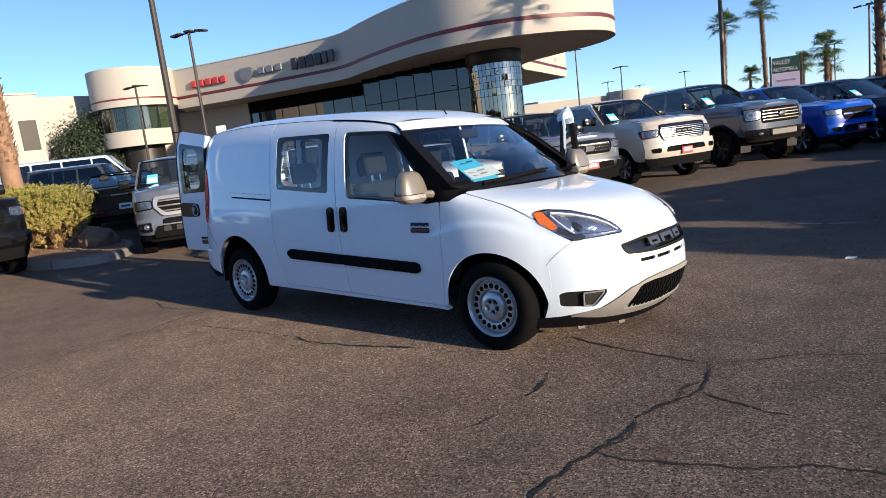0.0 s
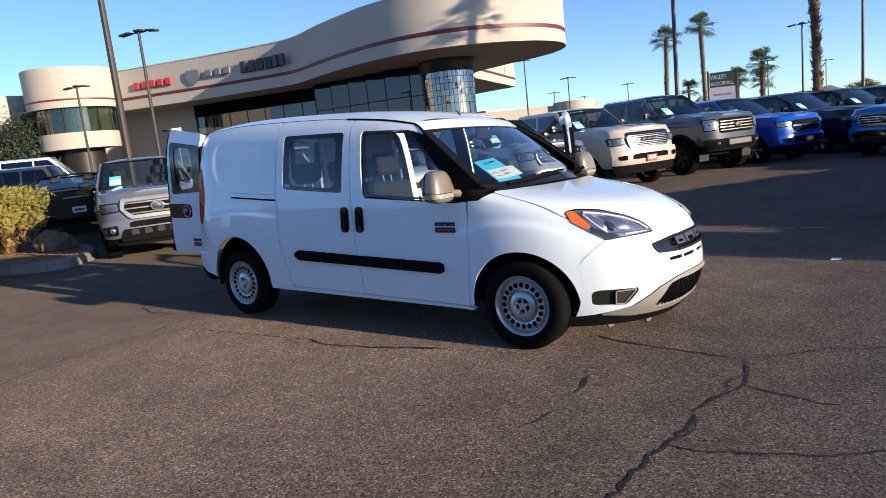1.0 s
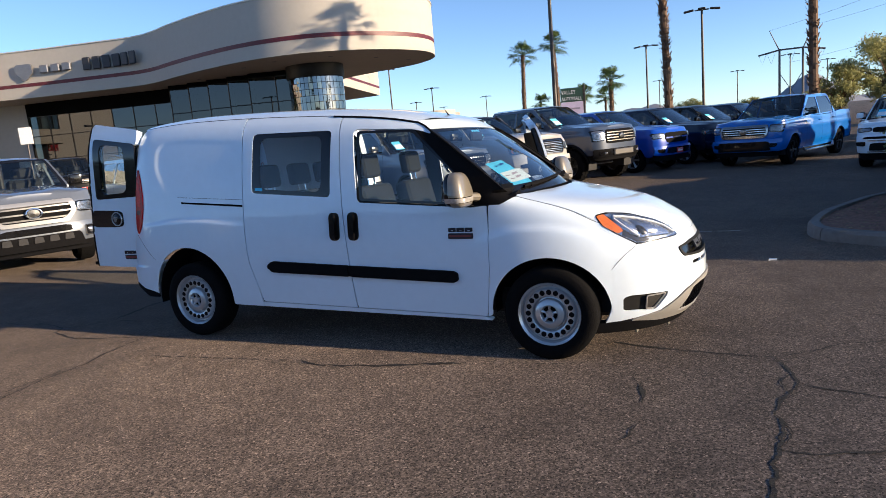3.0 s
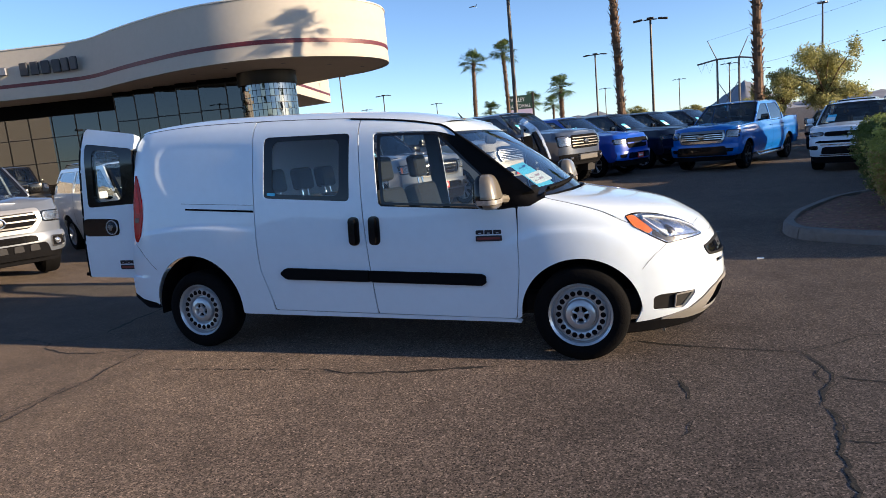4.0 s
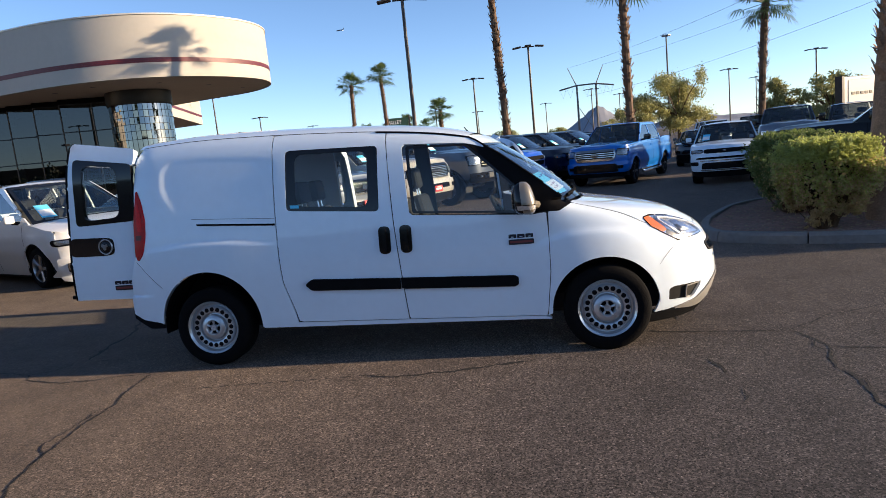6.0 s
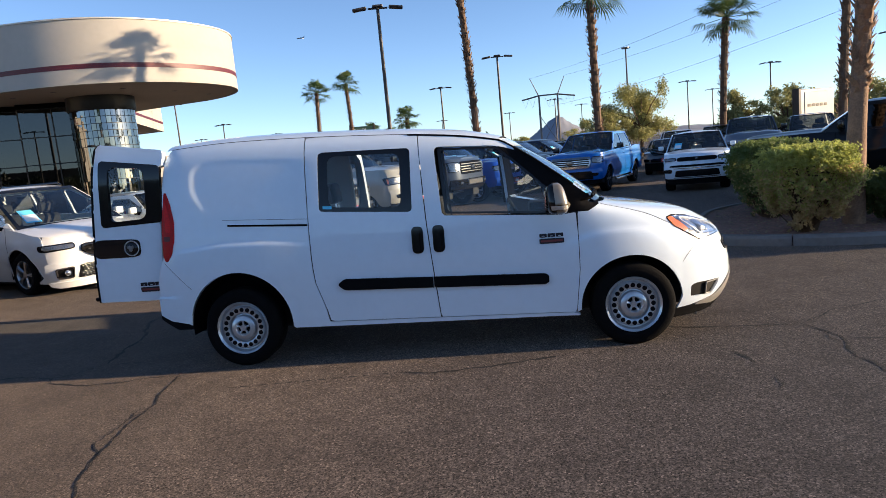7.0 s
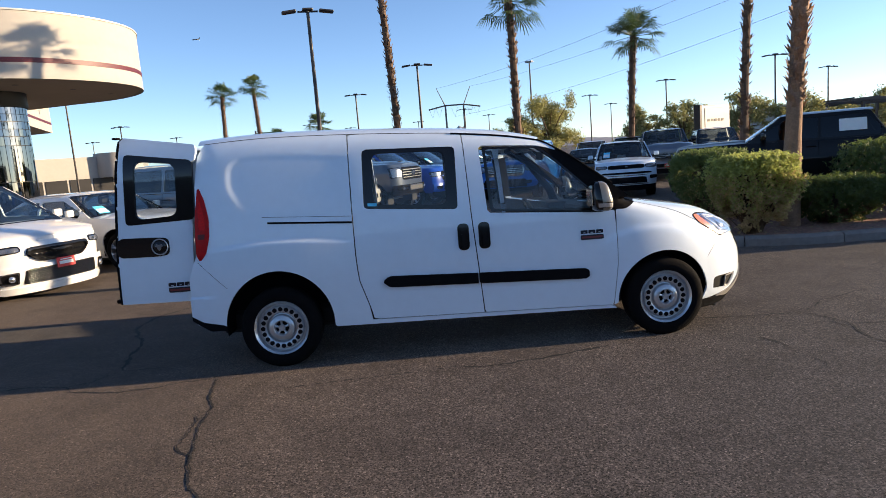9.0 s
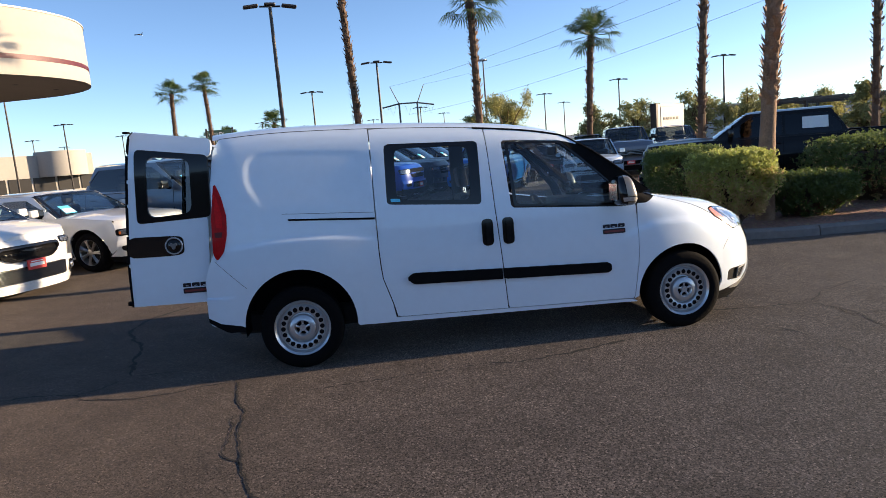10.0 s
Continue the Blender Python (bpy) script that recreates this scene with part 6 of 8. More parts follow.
    for s in (-1, 1):
        fm = (b0 + b1) / 2
        hole = rounded([(s * 0.67, fm - fog), (s * 0.87, fm - fog * 0.9), (s * 0.90, fm + fog * 0.8), (s * 0.67, fm + fog)], 0.03, 3)
        f0 = part("fog_lamp_recess", patch(lambda a, b: face(a, b, 0.074), hole, du=0.05, dv=0.04, rim=0.02), GLOSS_BLACK, bp)
        if fog > 0.08:
            part("recess_trim", patch(lambda a, b: face(a, b, 0.082), hole, [inner(hole, 0.018)], du=0.03, dv=0.03, rim=0.012), CHROME, f0)
        if fog > 0.06:
            spot = Vector(face(s * 0.76, fm, 0.085))
            bm = bmesh.new()
            lathe(bm, [(0.001, 0.014), (0.03, 0.010), (0.042, 0.0), (0.046, 0.008), (0.050, -0.01)], 16, m=Matrix.Translation(spot) @ Matrix.Rotation(radians(-90 + s * 18), 4, "Z"))
            part("fog_lamp", bm, LAMP_BACK, f0)
        else:
            part("fog_lamp", patch(lambda a, b: face(a, b, 0.078), inner(hole, 0.03), du=0.05, dv=0.04), LAMP_GLASS, f0)
    part("chin_valance", patch(lambda a, b: face(a, b, 0.02 if chin is None else 0.075), rounded([(-W + 0.12, z0 - 0.14), (W - 0.12, z0 - 0.14), (W - 0.05, b0 + 0.02), (-W + 0.05, b0 + 0.02)], 0.03), du=0.12, dv=0.06, rim=0.05), chin or BLACK_TRIM, car)
    if mesh_low:
        bm = bmesh.new()
        for j in range(4):
            zc = low[1] + (low[2] - low[1]) * (j + 0.5) / 4
            for k in range(-12, 13):
                yc = 0.052 * (k + 0.5 * (j % 2))
                if abs(yc) < low[0] * 0.92:
                    tube(bm, [Vector(face(yc + 0.026 * math.cos(a), zc + 0.021 * math.sin(a), 0.088)) for a in (0, 1.05, 2.09, 3.14, 4.19, 5.24, 6.28)], 0.004, 4, cap=False)
        part("lower_mesh", bm, SHADED_CHROME, bp)
    if plate:
        pz = b0 if plate_z is None else plate_z - 0.04
        pl = part("front_plate", one_box((F + 0.085, -0.155, pz + 0.04), (F + 0.105, 0.155, pz + 0.19), 0.005), PLATE_RED, bp, "red dealer plate")
        part("plate_bar", one_box((F + 0.104, -0.12, pz + 0.085), (F + 0.108, 0.12, pz + 0.135), 0.002), PAPER, pl)
        part("plate_bar", one_box((F + 0.104, -0.10, pz + 0.15), (F + 0.108, 0.10, pz + 0.165), 0.002), PAPER, pl)
    tyre, rimm, disc = wheel_meshes(R, rim, spokes, chunky)
    for wx in (0, -wb):
        for s in (-1, 1):
            wheel = child("wheel", tyre, car, Matrix.Translation((wx, s * (W - 0.03 + (0.05 if chunky else 0)), R)) @ Matrix.Diagonal((1, s, 1, 1)))
            child("rim", rimm, wheel)
            child("brake_disc", disc, wheel)
    FACES[car.name] = face, nose, bp
    return car


# bonnet and belt lines: (x, z) from the nose to the tail
TRUCK = [(0.93, 1.17), (0.80, 1.23), (0.2, 1.28), (-0.75, 1.31), (-1.2, 1.30), (-3.4, 1.33), (-3.6, 1.36), (-4.8, 1.37)]
BIG_TRUCK = [(0.95, 1.30), (0.82, 1.37), (0.2, 1.42), (-0.75, 1.44), (-1.2, 1.42), (-3.4, 1.42), (-3.6, 1.45), (-5.0, 1.46)]
SMALL_TRUCK = [(0.88, 1.11), (0.75, 1.17), (0.2, 1.21), (-0.7, 1.24), (-1.2, 1.21), (-3.0, 1.21), (-3.2, 1.24), (-4.5, 1.25)]
MINIVAN = [(0.98, 0.81), (0.85, 0.89), (0.4, 1.00), (-0.1, 1.085), (-0.4, 1.12), (-1.2, 1.14), (-3.0, 1.18), (-4.05, 1.2)]
SUV = [(0.88, 0.98), (0.75, 1.03), (0.2, 1.08), (-0.5, 1.12), (-1.2, 1.12), (-2.6, 1.17), (-3.5, 1.2)]
SEDAN = [(0.95, 0.78), (0.8, 0.86), (0.2, 0.95), (-0.65, 1.0), (-1.3, 1.0), (-2.8, 1.05), (-3.4, 1.07), (-4.05, 1.05)]
BOXY = [(0.75, 1.05), (0.65, 1.12), (0.0, 1.15), (-0.4, 1.16), (-1.0, 1.16), (-3.0, 1.16), (-3.6, 1.16)]

SILVER = paint("silver_paint", (0.125, 0.145, 0.185), 0.2)
STEEL_GREY = paint("steel_grey_paint", (0.055, 0.072, 0.11), 0.2)
BLUE = paint("bright_blue_paint", (0.002, 0.055, 0.42), 0.0)
SKY_BLUE = paint("vivid_blue_paint", (0.003, 0.12, 0.47), 0.0)
NAVY = paint("navy_paint", (0.004, 0.007, 0.026), 0.0, 0.35, 0.45)
BLACK = paint("black_paint", (0.004, 0.004, 0.005), 0.0, 0.3, 0.28)
GREY = paint("dark_grey_paint", (0.06, 0.065, 0.07), 0.4)
PEARL = paint("pearl_white_paint", (0.42, 0.395, 0.345), 0.0)
WARM_WHITE = paint("warm_white_paint", (0.70, 0.70, 0.69), 0.0)
ROW = "vehicles in the parked row"
H = -27
midsize = vehicle("pickup_truck", "silver mid-size pickup truck parked nose out in the row", "pickup", (-6.38, 2.84, -25), SILVER, W=0.93, R=0.375, wb=3.57, F=0.90, ro=1.0, line=SMALL_TRUCK, glass_at=(-0.62, -1.38, -2.75, -3.05), roof=1.80, z0=0.42,
        grille=(0.60, 0.74, 1.10, 0.46), bars=3, surround=material("pale_satin_frame", (0.42, 0.425, 0.44), 0.3, 0.5), bar_mat=material("grey_satin_trim", (0.16, 0.16, 0.165), 0.4, 0.5), bar_fill=0.13, frame_w=0.06, lamps=(0.615, 0.915, 0.87, 1.03), bumper_z=(0.42, 0.72), lower=(0.50, 0.60, 0.70), fog=0.09, lamp_mat=TRUCK_LAMP, plate=False, glass_mat=CAR_GLASS, group=ROW)
face, nose, bp = FACES[midsize.name]
part("lower_panel", patch(lambda a, b: face(a, b, 0.085), rounded([(-0.66, 0.36), (0.66, 0.36), (0.60, 0.575), (-0.60, 0.575)], 0.03), du=0.08, dv=0.05, rim=0.02), BLACK_TRIM, bp, "black lower bumper panel")
for k in range(-2, 3):
    part("panel_rib", patch(lambda a, b: face(a, b, 0.10), rounded([(0.21 * k - 0.07, 0.47), (0.21 * k + 0.07, 0.47), (0.21 * k + 0.055, 0.565), (0.21 * k - 0.055, 0.565)], 0.012), du=0.05, dv=0.04, rim=0.016), VALANCE, bp)
part("chin_bar", patch(lambda a, b: face(a, b, 0.06), rounded([(-0.72, 0.29), (0.72, 0.29), (0.74, 0.335), (-0.74, 0.335)], 0.015), du=0.08, dv=0.03, rim=0.03), BLACK_TRIM, bp)
bm = bmesh.new()
tube(bm, [Vector(face(0.105 * math.cos(a), 0.925 + 0.072 * math.sin(a), 0.075)) for a in (2 * math.pi * i / 24 for i in range(25))], 0.013, 6, cap=False)
part("emblem_ring", bm, CHROME, nose)
vehicle("minivan", "white minivan with black roof rails parked in the row", "minivan", (-5.25, 5.75, -25), WARM_WHITE, W=1.0, R=0.35, wb=3.09, F=0.98, ro=1.05, z0=0.25, line=MINIVAN, glass_at=(-0.02, -1.18, -3.8, -4.05), roof=1.76, kind="van",
        grille=(0.53, 0.56, 0.79, 0.34), grille_style="mesh", surround=GLOSS_BLACK, bar_mat=SHADED_CHROME, lamps=(0.60, 0.97, 0.72, 0.815), bumper_z=(0.19, 0.52), lower=(0.62, 0.25, 0.47), fog=0.095, plate_z=0.42, chin=WARM_WHITE, mesh_low=True, rails=True, side_windows=3, spokes=5, glass_mat=CAR_GLASS, group=ROW)
vehicle("sedan", "white four-door sedan parked in the row", "car", (-3.95, 8.2, -25), WARM_WHITE, W=0.95, R=0.355, wb=3.05, F=0.95, ro=1.05, z0=0.28, line=SEDAN, glass_at=(-0.6, -1.35, -2.5, -3.35), roof=1.46, kind="sedan",
        grille=(0.6, 0.60, 0.74, 0.5), grille_style="mesh", surround=None, bar_mat=BLACK_TRIM, lamps=(0.55, 0.88, 0.64, 0.75), bumper_z=(0.26, 0.56), rim=ALLOY, spokes=7, plate=False, glass_mat=CAR_GLASS, group=ROW)
vehicle("pickup_truck", "silver full-size pickup truck with a chrome mesh grille", "pickup", (-2.05, 9.85, H), SILVER, line=TRUCK, grille=(0.62, 0.84, 1.18, 0.52), grille_style="mesh", bar_mat=BAR_CHROME, lamps=(0.64, 0.93, 0.96, 1.14), bumper=GRILLE_CHROME, bumper_z=(0.52, 0.76), group=ROW)
vehicle("pickup_truck", "white heavy-duty pickup truck with a chrome barred grille", "pickup", (-0.80, 11.95, H), PEARL, W=1.02, R=0.40, wb=3.8, line=BIG_TRUCK, roof=2.02, z0=0.52, glass_at=(-0.75, -1.45, -3.2, -3.6),
        grille=(0.64, 0.96, 1.32, 0.56), grille_style="split", bars=8, bar_fill=0.17, bar_mat=BAR_CHROME, frame_w=0.022, lamps=(0.67, 0.97, 1.04, 1.21), bumper_z=(0.58, 0.92), lower=(0.55, 0.70, 0.82), spokes=8, group=ROW)
lifted = vehicle("pickup_truck", "lifted steel-grey pickup truck on chunky off-road tyres", "pickup", (0.45, 15.0, H), STEEL_GREY, W=1.02, R=0.455, wb=3.68, line=TRUCK, roof=1.96, z0=0.50, lift=0.22, grille=(0.62, 0.80, 1.17, 0.60), bars=4, surround=None, bar_mat=material("bronze_grey_bar", (0.34, 0.31, 0.27), 0.35, 0.8),
        lamps=(0.65, 0.96, 0.88, 1.16), bumper=BLACK_TRIM, bumper_z=(0.44, 0.66), cladding=BLACK_TRIM, rim=ALLOY_DARK, chunky=True, lamp_mat=TRUCK_LAMP, plate=False, group=ROW)
part("skid_plate", one_box((1.0, -0.42, 0.70), (1.06, 0.42, 0.86), 0.02), material("brushed_skid_plate", (0.13, 0.125, 0.12), 0.4, 0.6), lifted)
for y in (-0.68, 0.68):
    part("driving_lamp", one_box((0.90, y - 0.06, 0.73), (0.99, y + 0.06, 0.81), 0.02), LAMP_BACK, lifted)
part("axle_link", one_box((0.30, -0.36, 0.45), (0.40, 0.36, 0.51), 0.02), material("bare_link_steel", (0.22, 0.22, 0.22), 0.5, 0.5), lifted)
vehicle("pickup_truck", "bright blue full-size pickup truck with black grille", "pickup", (1.70, 17.5, H), BLUE, line=TRUCK, grille=(0.58, 0.84, 1.14, 0.5), grille_style="split", bars=1, surround=None, lamp_mat=TRUCK_LAMP, bar_mat=BLUE, lamps=(0.60, 0.93, 0.98, 1.13), bumper_z=(0.48, 0.76), group=ROW)
vehicle("pickup_truck", "navy full-size pickup truck parked in the row", "pickup", (3.00, 20.1, H), NAVY, line=TRUCK, grille=(0.58, 0.82, 1.10, 0.5), bars=2, surround=None, bar_mat=NAVY, lamps=(0.60, 0.93, 0.95, 1.08), bumper_z=(0.48, 0.74), group=ROW)
vehicle("pickup_truck", "black full-size pickup truck parked in the row", "pickup", (4.25, 22.7, H), BLACK, line=TRUCK, grille=(0.58, 0.82, 1.10, 0.5), bars=3, surround=None, bar_mat=GRILLE_CHROME, group=ROW)
vehicle("pickup_truck", "dark pickup truck parked in the row", "pickup", (5.55, 25.3, H), NAVY, line=TRUCK, surround=None, group=ROW)
vehicle("sport_utility", "dark sport utility vehicle parked far down the row", "suv", (6.9, 28.0, H), BLACK, line=SUV, W=0.95, wb=2.9, ro=0.9, R=0.37, glass_at=(-0.5, -1.25, -3.2, -3.65), roof=1.76, kind="suv", surround=None, rails=True, group=ROW)
vehicle("pickup_truck", "vivid blue pickup truck with a chrome grille and side steps", "pickup", (4.75, 17.5, -114), SKY_BLUE, W=1.01, R=0.40, wb=3.7, line=TRUCK, roof=1.94, grille=(0.68, 0.82, 1.18, 0.60), bars=5, surround=BAR_CHROME, bar_mat=BAR_CHROME, bar_fill=0.18, frame_w=0.05, lamps=(0.70, 0.97, 0.96, 1.16), bumper_z=(0.44, 0.78), lower=(0.74, 0.46, 0.72), steps=True, lamp_mat=TRUCK_LAMP, sheet=False, plate=False, rim=ALLOY_DARK)
compact = vehicle("compact_suv", "white compact sport utility with black grille slots", "suv", (7.85, 15.0, -106), WHITE, W=0.90, R=0.345, wb=2.64, F=0.88, ro=0.87, z0=0.36, line=SUV, glass_at=(-0.48, -1.15, -2.9, -3.4), roof=1.66, kind="suv",
        grille=(0.54, 0.87, 0.985, 0.52), bars=0, surround=None, lamps=(0.56, 0.86, 0.88, 0.97), bumper_z=(0.38, 0.82), lower=(0.60, 0.44, 0.62), rails=True, plate=False, lamp_mat=DARK_LAMP)
face, nose, bp = FACES[compact.name]
part("air_slot", patch(lambda a, b: face(a, b, 0.078), rounded([(-0.74, 0.715), (0.74, 0.715), (0.70, 0.770), (-0.70, 0.770)], 0.02), du=0.1, dv=0.03, rim=0.02), BLACK_TRIM, bp)
for z in (0.415, 0.675):
    part("trim_strip", patch(lambda a, b: face(a, b, 0.085), [(-0.62, z - 0.010), (0.62, z - 0.010), (0.62, z + 0.010), (-0.62, z + 0.010)], du=0.1, dv=0.03, rim=0.012), BAR_CHROME, bp)
vehicle("pickup_truck", "black crew-cab pickup truck parked behind the hedge", "pickup", (8.75, 11.0, 151), BLACK, W=1.02, R=0.41, wb=3.8, line=BIG_TRUCK, roof=2.02, z0=0.52, glass_at=(-0.75, -1.5, -3.2, -3.55), surround=None, bar_mat=BLACK_TRIM, rim=ALLOY_DARK, glass_mat=glass("black_tint", (0.012, 0.012, 0.015), 0.8), notice=(-3.14, -2.62, 1.57, 1.83))
vehicle("pickup_truck", "dark pickup truck parked behind the black one", "pickup", (10.2, 13.5, 151), GREY, line=TRUCK, surround=None, sheet=False)
vehicle("pickup_truck", "dark pickup truck parked behind the black one", "pickup", (11.6, 16.0, 151), NAVY, line=TRUCK, surround=None, sheet=False)
vehicle("pickup_truck", "silver pickup truck in the far aisle", "pickup", (11.6, 21.0, -108), SILVER, line=BIG_TRUCK, W=1.02, roof=2.02, wb=3.8, glass_at=(-0.75, -1.5, -3.2, -3.55), sheet=False)
vehicle("pickup_truck", "grey pickup truck in the far aisle", "pickup", (14.6, 22.6, -108), GREY, line=TRUCK, sheet=False)
vehicle("sedan", "dark grey hatchback in the far aisle", "car", (9.2, 24.2, -106), GREY, W=0.9, R=0.33, wb=2.7, F=0.9, ro=0.8, z0=0.3, line=SEDAN[:-2] + [(-3.2, 1.05), (-3.5, 1.03)], glass_at=(-0.6, -1.3, -2.6, -3.1), roof=1.45, kind="sedan", surround=None, sheet=False)
vehicle("sport_utility", "white sport utility vehicle in the far aisle", "suv", (11.0, 29.5, -106), WHITE, line=SUV, W=0.95, wb=2.9, ro=0.9, R=0.37, glass_at=(-0.5, -1.25, -3.2, -3.65), roof=1.78, kind="suv", surround=None, sheet=False)
vehicle("sport_utility", "black sport utility vehicle in the far aisle", "suv", (13.4, 30.5, -106), BLACK, line=SUV, W=0.95, wb=2.9, ro=0.9, R=0.37, glass_at=(-0.5, -1.25, -3.2, -3.65), roof=1.85, kind="suv", surround=None, sheet=False)
# beyond the bed on the other side
vehicle("pickup_truck", "black pickup truck with a pale bonnet beside the bed", "pickup", (-7.15, -0.86, 0), BLACK, W=0.98, line=TRUCK, R=0.40, surround=None, bar_mat=BLACK_TRIM, sheet=False)
coupe = vehicle("coupe", "black coupe with a rear spoiler seen tail first", "car", (-15.4, 5.5, 157), BLACK, W=1.0, R=0.355, wb=2.95, F=0.95, ro=1.1, z0=0.32, line=SEDAN[:-1] + [(-4.0, 1.03)], glass_at=(-0.6, -1.4, -2.4, -3.5), roof=1.45, kind="sedan", surround=None, sheet=False, tail_mat=material("smoked_red_lens", (0.05, 0.004, 0.004), 0.2, coat=1))
part("spoiler", one_box((-4.06, -0.80, 1.09), (-3.86, 0.80, 1.125), 0.015), BLACK, coupe)
part("tail_strip", one_box((-4.06, -0.66, 0.84), (-4.035, 0.66, 0.93), 0.02), GLOSS_BLACK, coupe)
part("emblem_bar", one_box((-4.07, -0.12, 0.865), (-4.055, 0.30, 0.905), 0.004), GRILLE_CHROME, coupe)
rear_plate = part("rear_plate", one_box((-4.13, -0.155, 0.50), (-4.115, 0.155, 0.65), 0.005), PAPER, coupe)
part("plate_bar", one_box((-4.135, -0.11, 0.55), (-4.129, 0.11, 0.60), 0.002), material("plate_ink", (0.06, 0.07, 0.2), 0.5), rear_plate)
for y in (-0.62, 0.62):
    part("reflector", one_box((-4.125, y - 0.10, 0.46), (-4.11, y + 0.10, 0.49), 0.004), RED_LENS, coupe)
vehicle("sport_utility", "dark grey boxy four-door off-roader", "suv", (-18.1, 7.4, 50), GREY, W=0.93, R=0.40, wb=3.0, F=0.75, ro=0.6, z0=0.5, line=BOXY, glass_at=(-0.75, -1.1, -3.45, -3.6), roof=1.88, kind="suv", surround=None, chunky=True, side_windows=3, sheet=True)
vehicle("passenger_van", "long white passenger van with dark windows", "van", (-24.2, 9.9, 60), WHITE, W=1.02, R=0.35, wb=3.9, F=0.9, ro=1.3, z0=0.35, line=[(0.88, 1.0), (0.75, 1.1), (0.3, 1.28), (-0.2, 1.36), (-1.0, 1.36), (-5.2, 1.36)], glass_at=(-0.05, -0.9, -4.9, -5.15), roof=2.35, kind="van", surround=None, side_windows=4, sheet=False)
vehicle("sport_utility", "black open-top off-roader in the side aisle", "suv", (-20.5, 14.5, -25), BLACK, W=0.93, R=0.42, wb=2.9, F=0.75, ro=0.6, z0=0.55, line=BOXY, glass_at=(-0.75, -1.1, -3.3, -3.5), roof=1.9, kind="suv", surround=None, chunky=True, sheet=False)


# ---- the showroom building ----
def smooth_path(points, per=8):
    out, p = [], [Vector(a) for a in points]
    for i in range(len(p) - 1):
        a, b, c, d = p[max(i - 1, 0)], p[i], p[i + 1], p[min(i + 2, len(p) - 1)]
        for k in range(per):
            t = k / per
            out.append(0.5 * ((2 * b) + (c - a) * t + (2 * a - 5 * b + 4 * c - d) * t * t + (3 * b - a - 3 * c + d) * t ** 3))
    return [tuple(v) for v in out] + [tuple(p[-1])]


def band(path, z0, z1, out=0.0, mat=STUCCO, thick=0.3):
    """A wall along a plan line, from z0 to z1; out pushes it to the line's right-hand side."""
    bm = bmesh.new()
    cols = []
    for i, p in enumerate(path):
        a, b = Vector(path[max(i - 1, 0)]), Vector(path[min(i + 1, len(path) - 1)])
        t = (b - a).normalized()
        n = Vector((t.y, -t.x))
        o, q = Vector(p) + n * out, Vector(p) + n * (out - thick)
        cols.append([bm.verts.new((o.x, o.y, z0)), bm.verts.new((o.x, o.y, z1)), bm.verts.new((q.x, q.y, z1)), bm.verts.new((q.x, q.y, z0))])
    for a, b in zip(cols, cols[1:]):
        for k in range(4):
            bm.faces.new((a[k], b[k], b[(k + 1) % 4], a[(k + 1) % 4]))
    bm.faces.new(cols[0]), bm.faces.new(cols[-1][::-1])
    bmesh.ops.recalc_face_normals(bm, faces=bm.faces)
    return bm


def slab(path, z, t=0.2):
    bm = bmesh.new()
    lo, hi = [bm.verts.new((x, y, z)) for x, y in path], [bm.verts.new((x, y, z + t)) for x, y in path]
    bm.faces.new(lo), bm.faces.new(hi[::-1])
    for k in range(len(path)):
        bm.faces.new((lo[k], hi[k], hi[(k + 1) % len(path)], lo[(k + 1) % len(path)]))
    bmesh.ops.triangulate(bm, faces=[f for f in bm.faces if len(f.verts) > 4])
    bmesh.ops.recalc_face_normals(bm, faces=bm.faces)
    return bm


RIM, TOP = 7.4, 10.95
showroom = thing("showroom_building", "white stucco car showroom with a sweeping curved canopy and red band", "building")
left_run = [(-55.25, 28.96), (-53.3, 29.6), (-46.0, 32.0), (-39.0, 33.75)]
swoop = smooth_path([(-39.0, 33.75), (-37.4, 34.0), (-35.5, 33.75), (-32.5, 32.7), (-29, 31.7), (-25, 30.95), (-21.3, 31.2), (-18.4, 32.7), (-16.2, 35.6), (-15.4, 39.0), (-16.6, 42.6), (-19.5, 45.2), (-24, 46.6), (-28.5, 48.5), (-31.5, 53.0)], 6)
right_run = [(-31.5, 53.0), (-37.5, 71.5), (-48, 74)]
edge = left_run + swoop[1:] + right_run[1:]
part("canopy_fascia", band(edge, RIM, TOP), STUCCO, showroom, "smooth white stucco fascia", sharp=50)
part("red_band_ground", band(edge, 8.25, 8.52, 0.015, thick=0.05), material("maroon_band_paint", (0.07, 0.012, 0.028), 0.5, 0, 0.1, 2), showroom)
for z, h in ((8.27, 0.045), (8.345, 0.075), (8.45, 0.045)):
    part("red_band", band(edge, z, z + h, 0.025, thick=0.05), STRIPE, showroom)
part("canopy_cap", band(edge, TOP, TOP + 0.08, 0.06, thick=0.45), material("cap_metal", (0.6, 0.57, 0.52), 0.5, 0.3), showroom)


def inset(path, d):
    out = []
    for i, p in enumerate(path):
        t = (Vector(path[min(i + 1, len(path) - 1)]) - Vector(path[max(i - 1, 0)])).normalized()
        out.append((p[0] - t.y * d, p[1] + t.x * d))
    return out


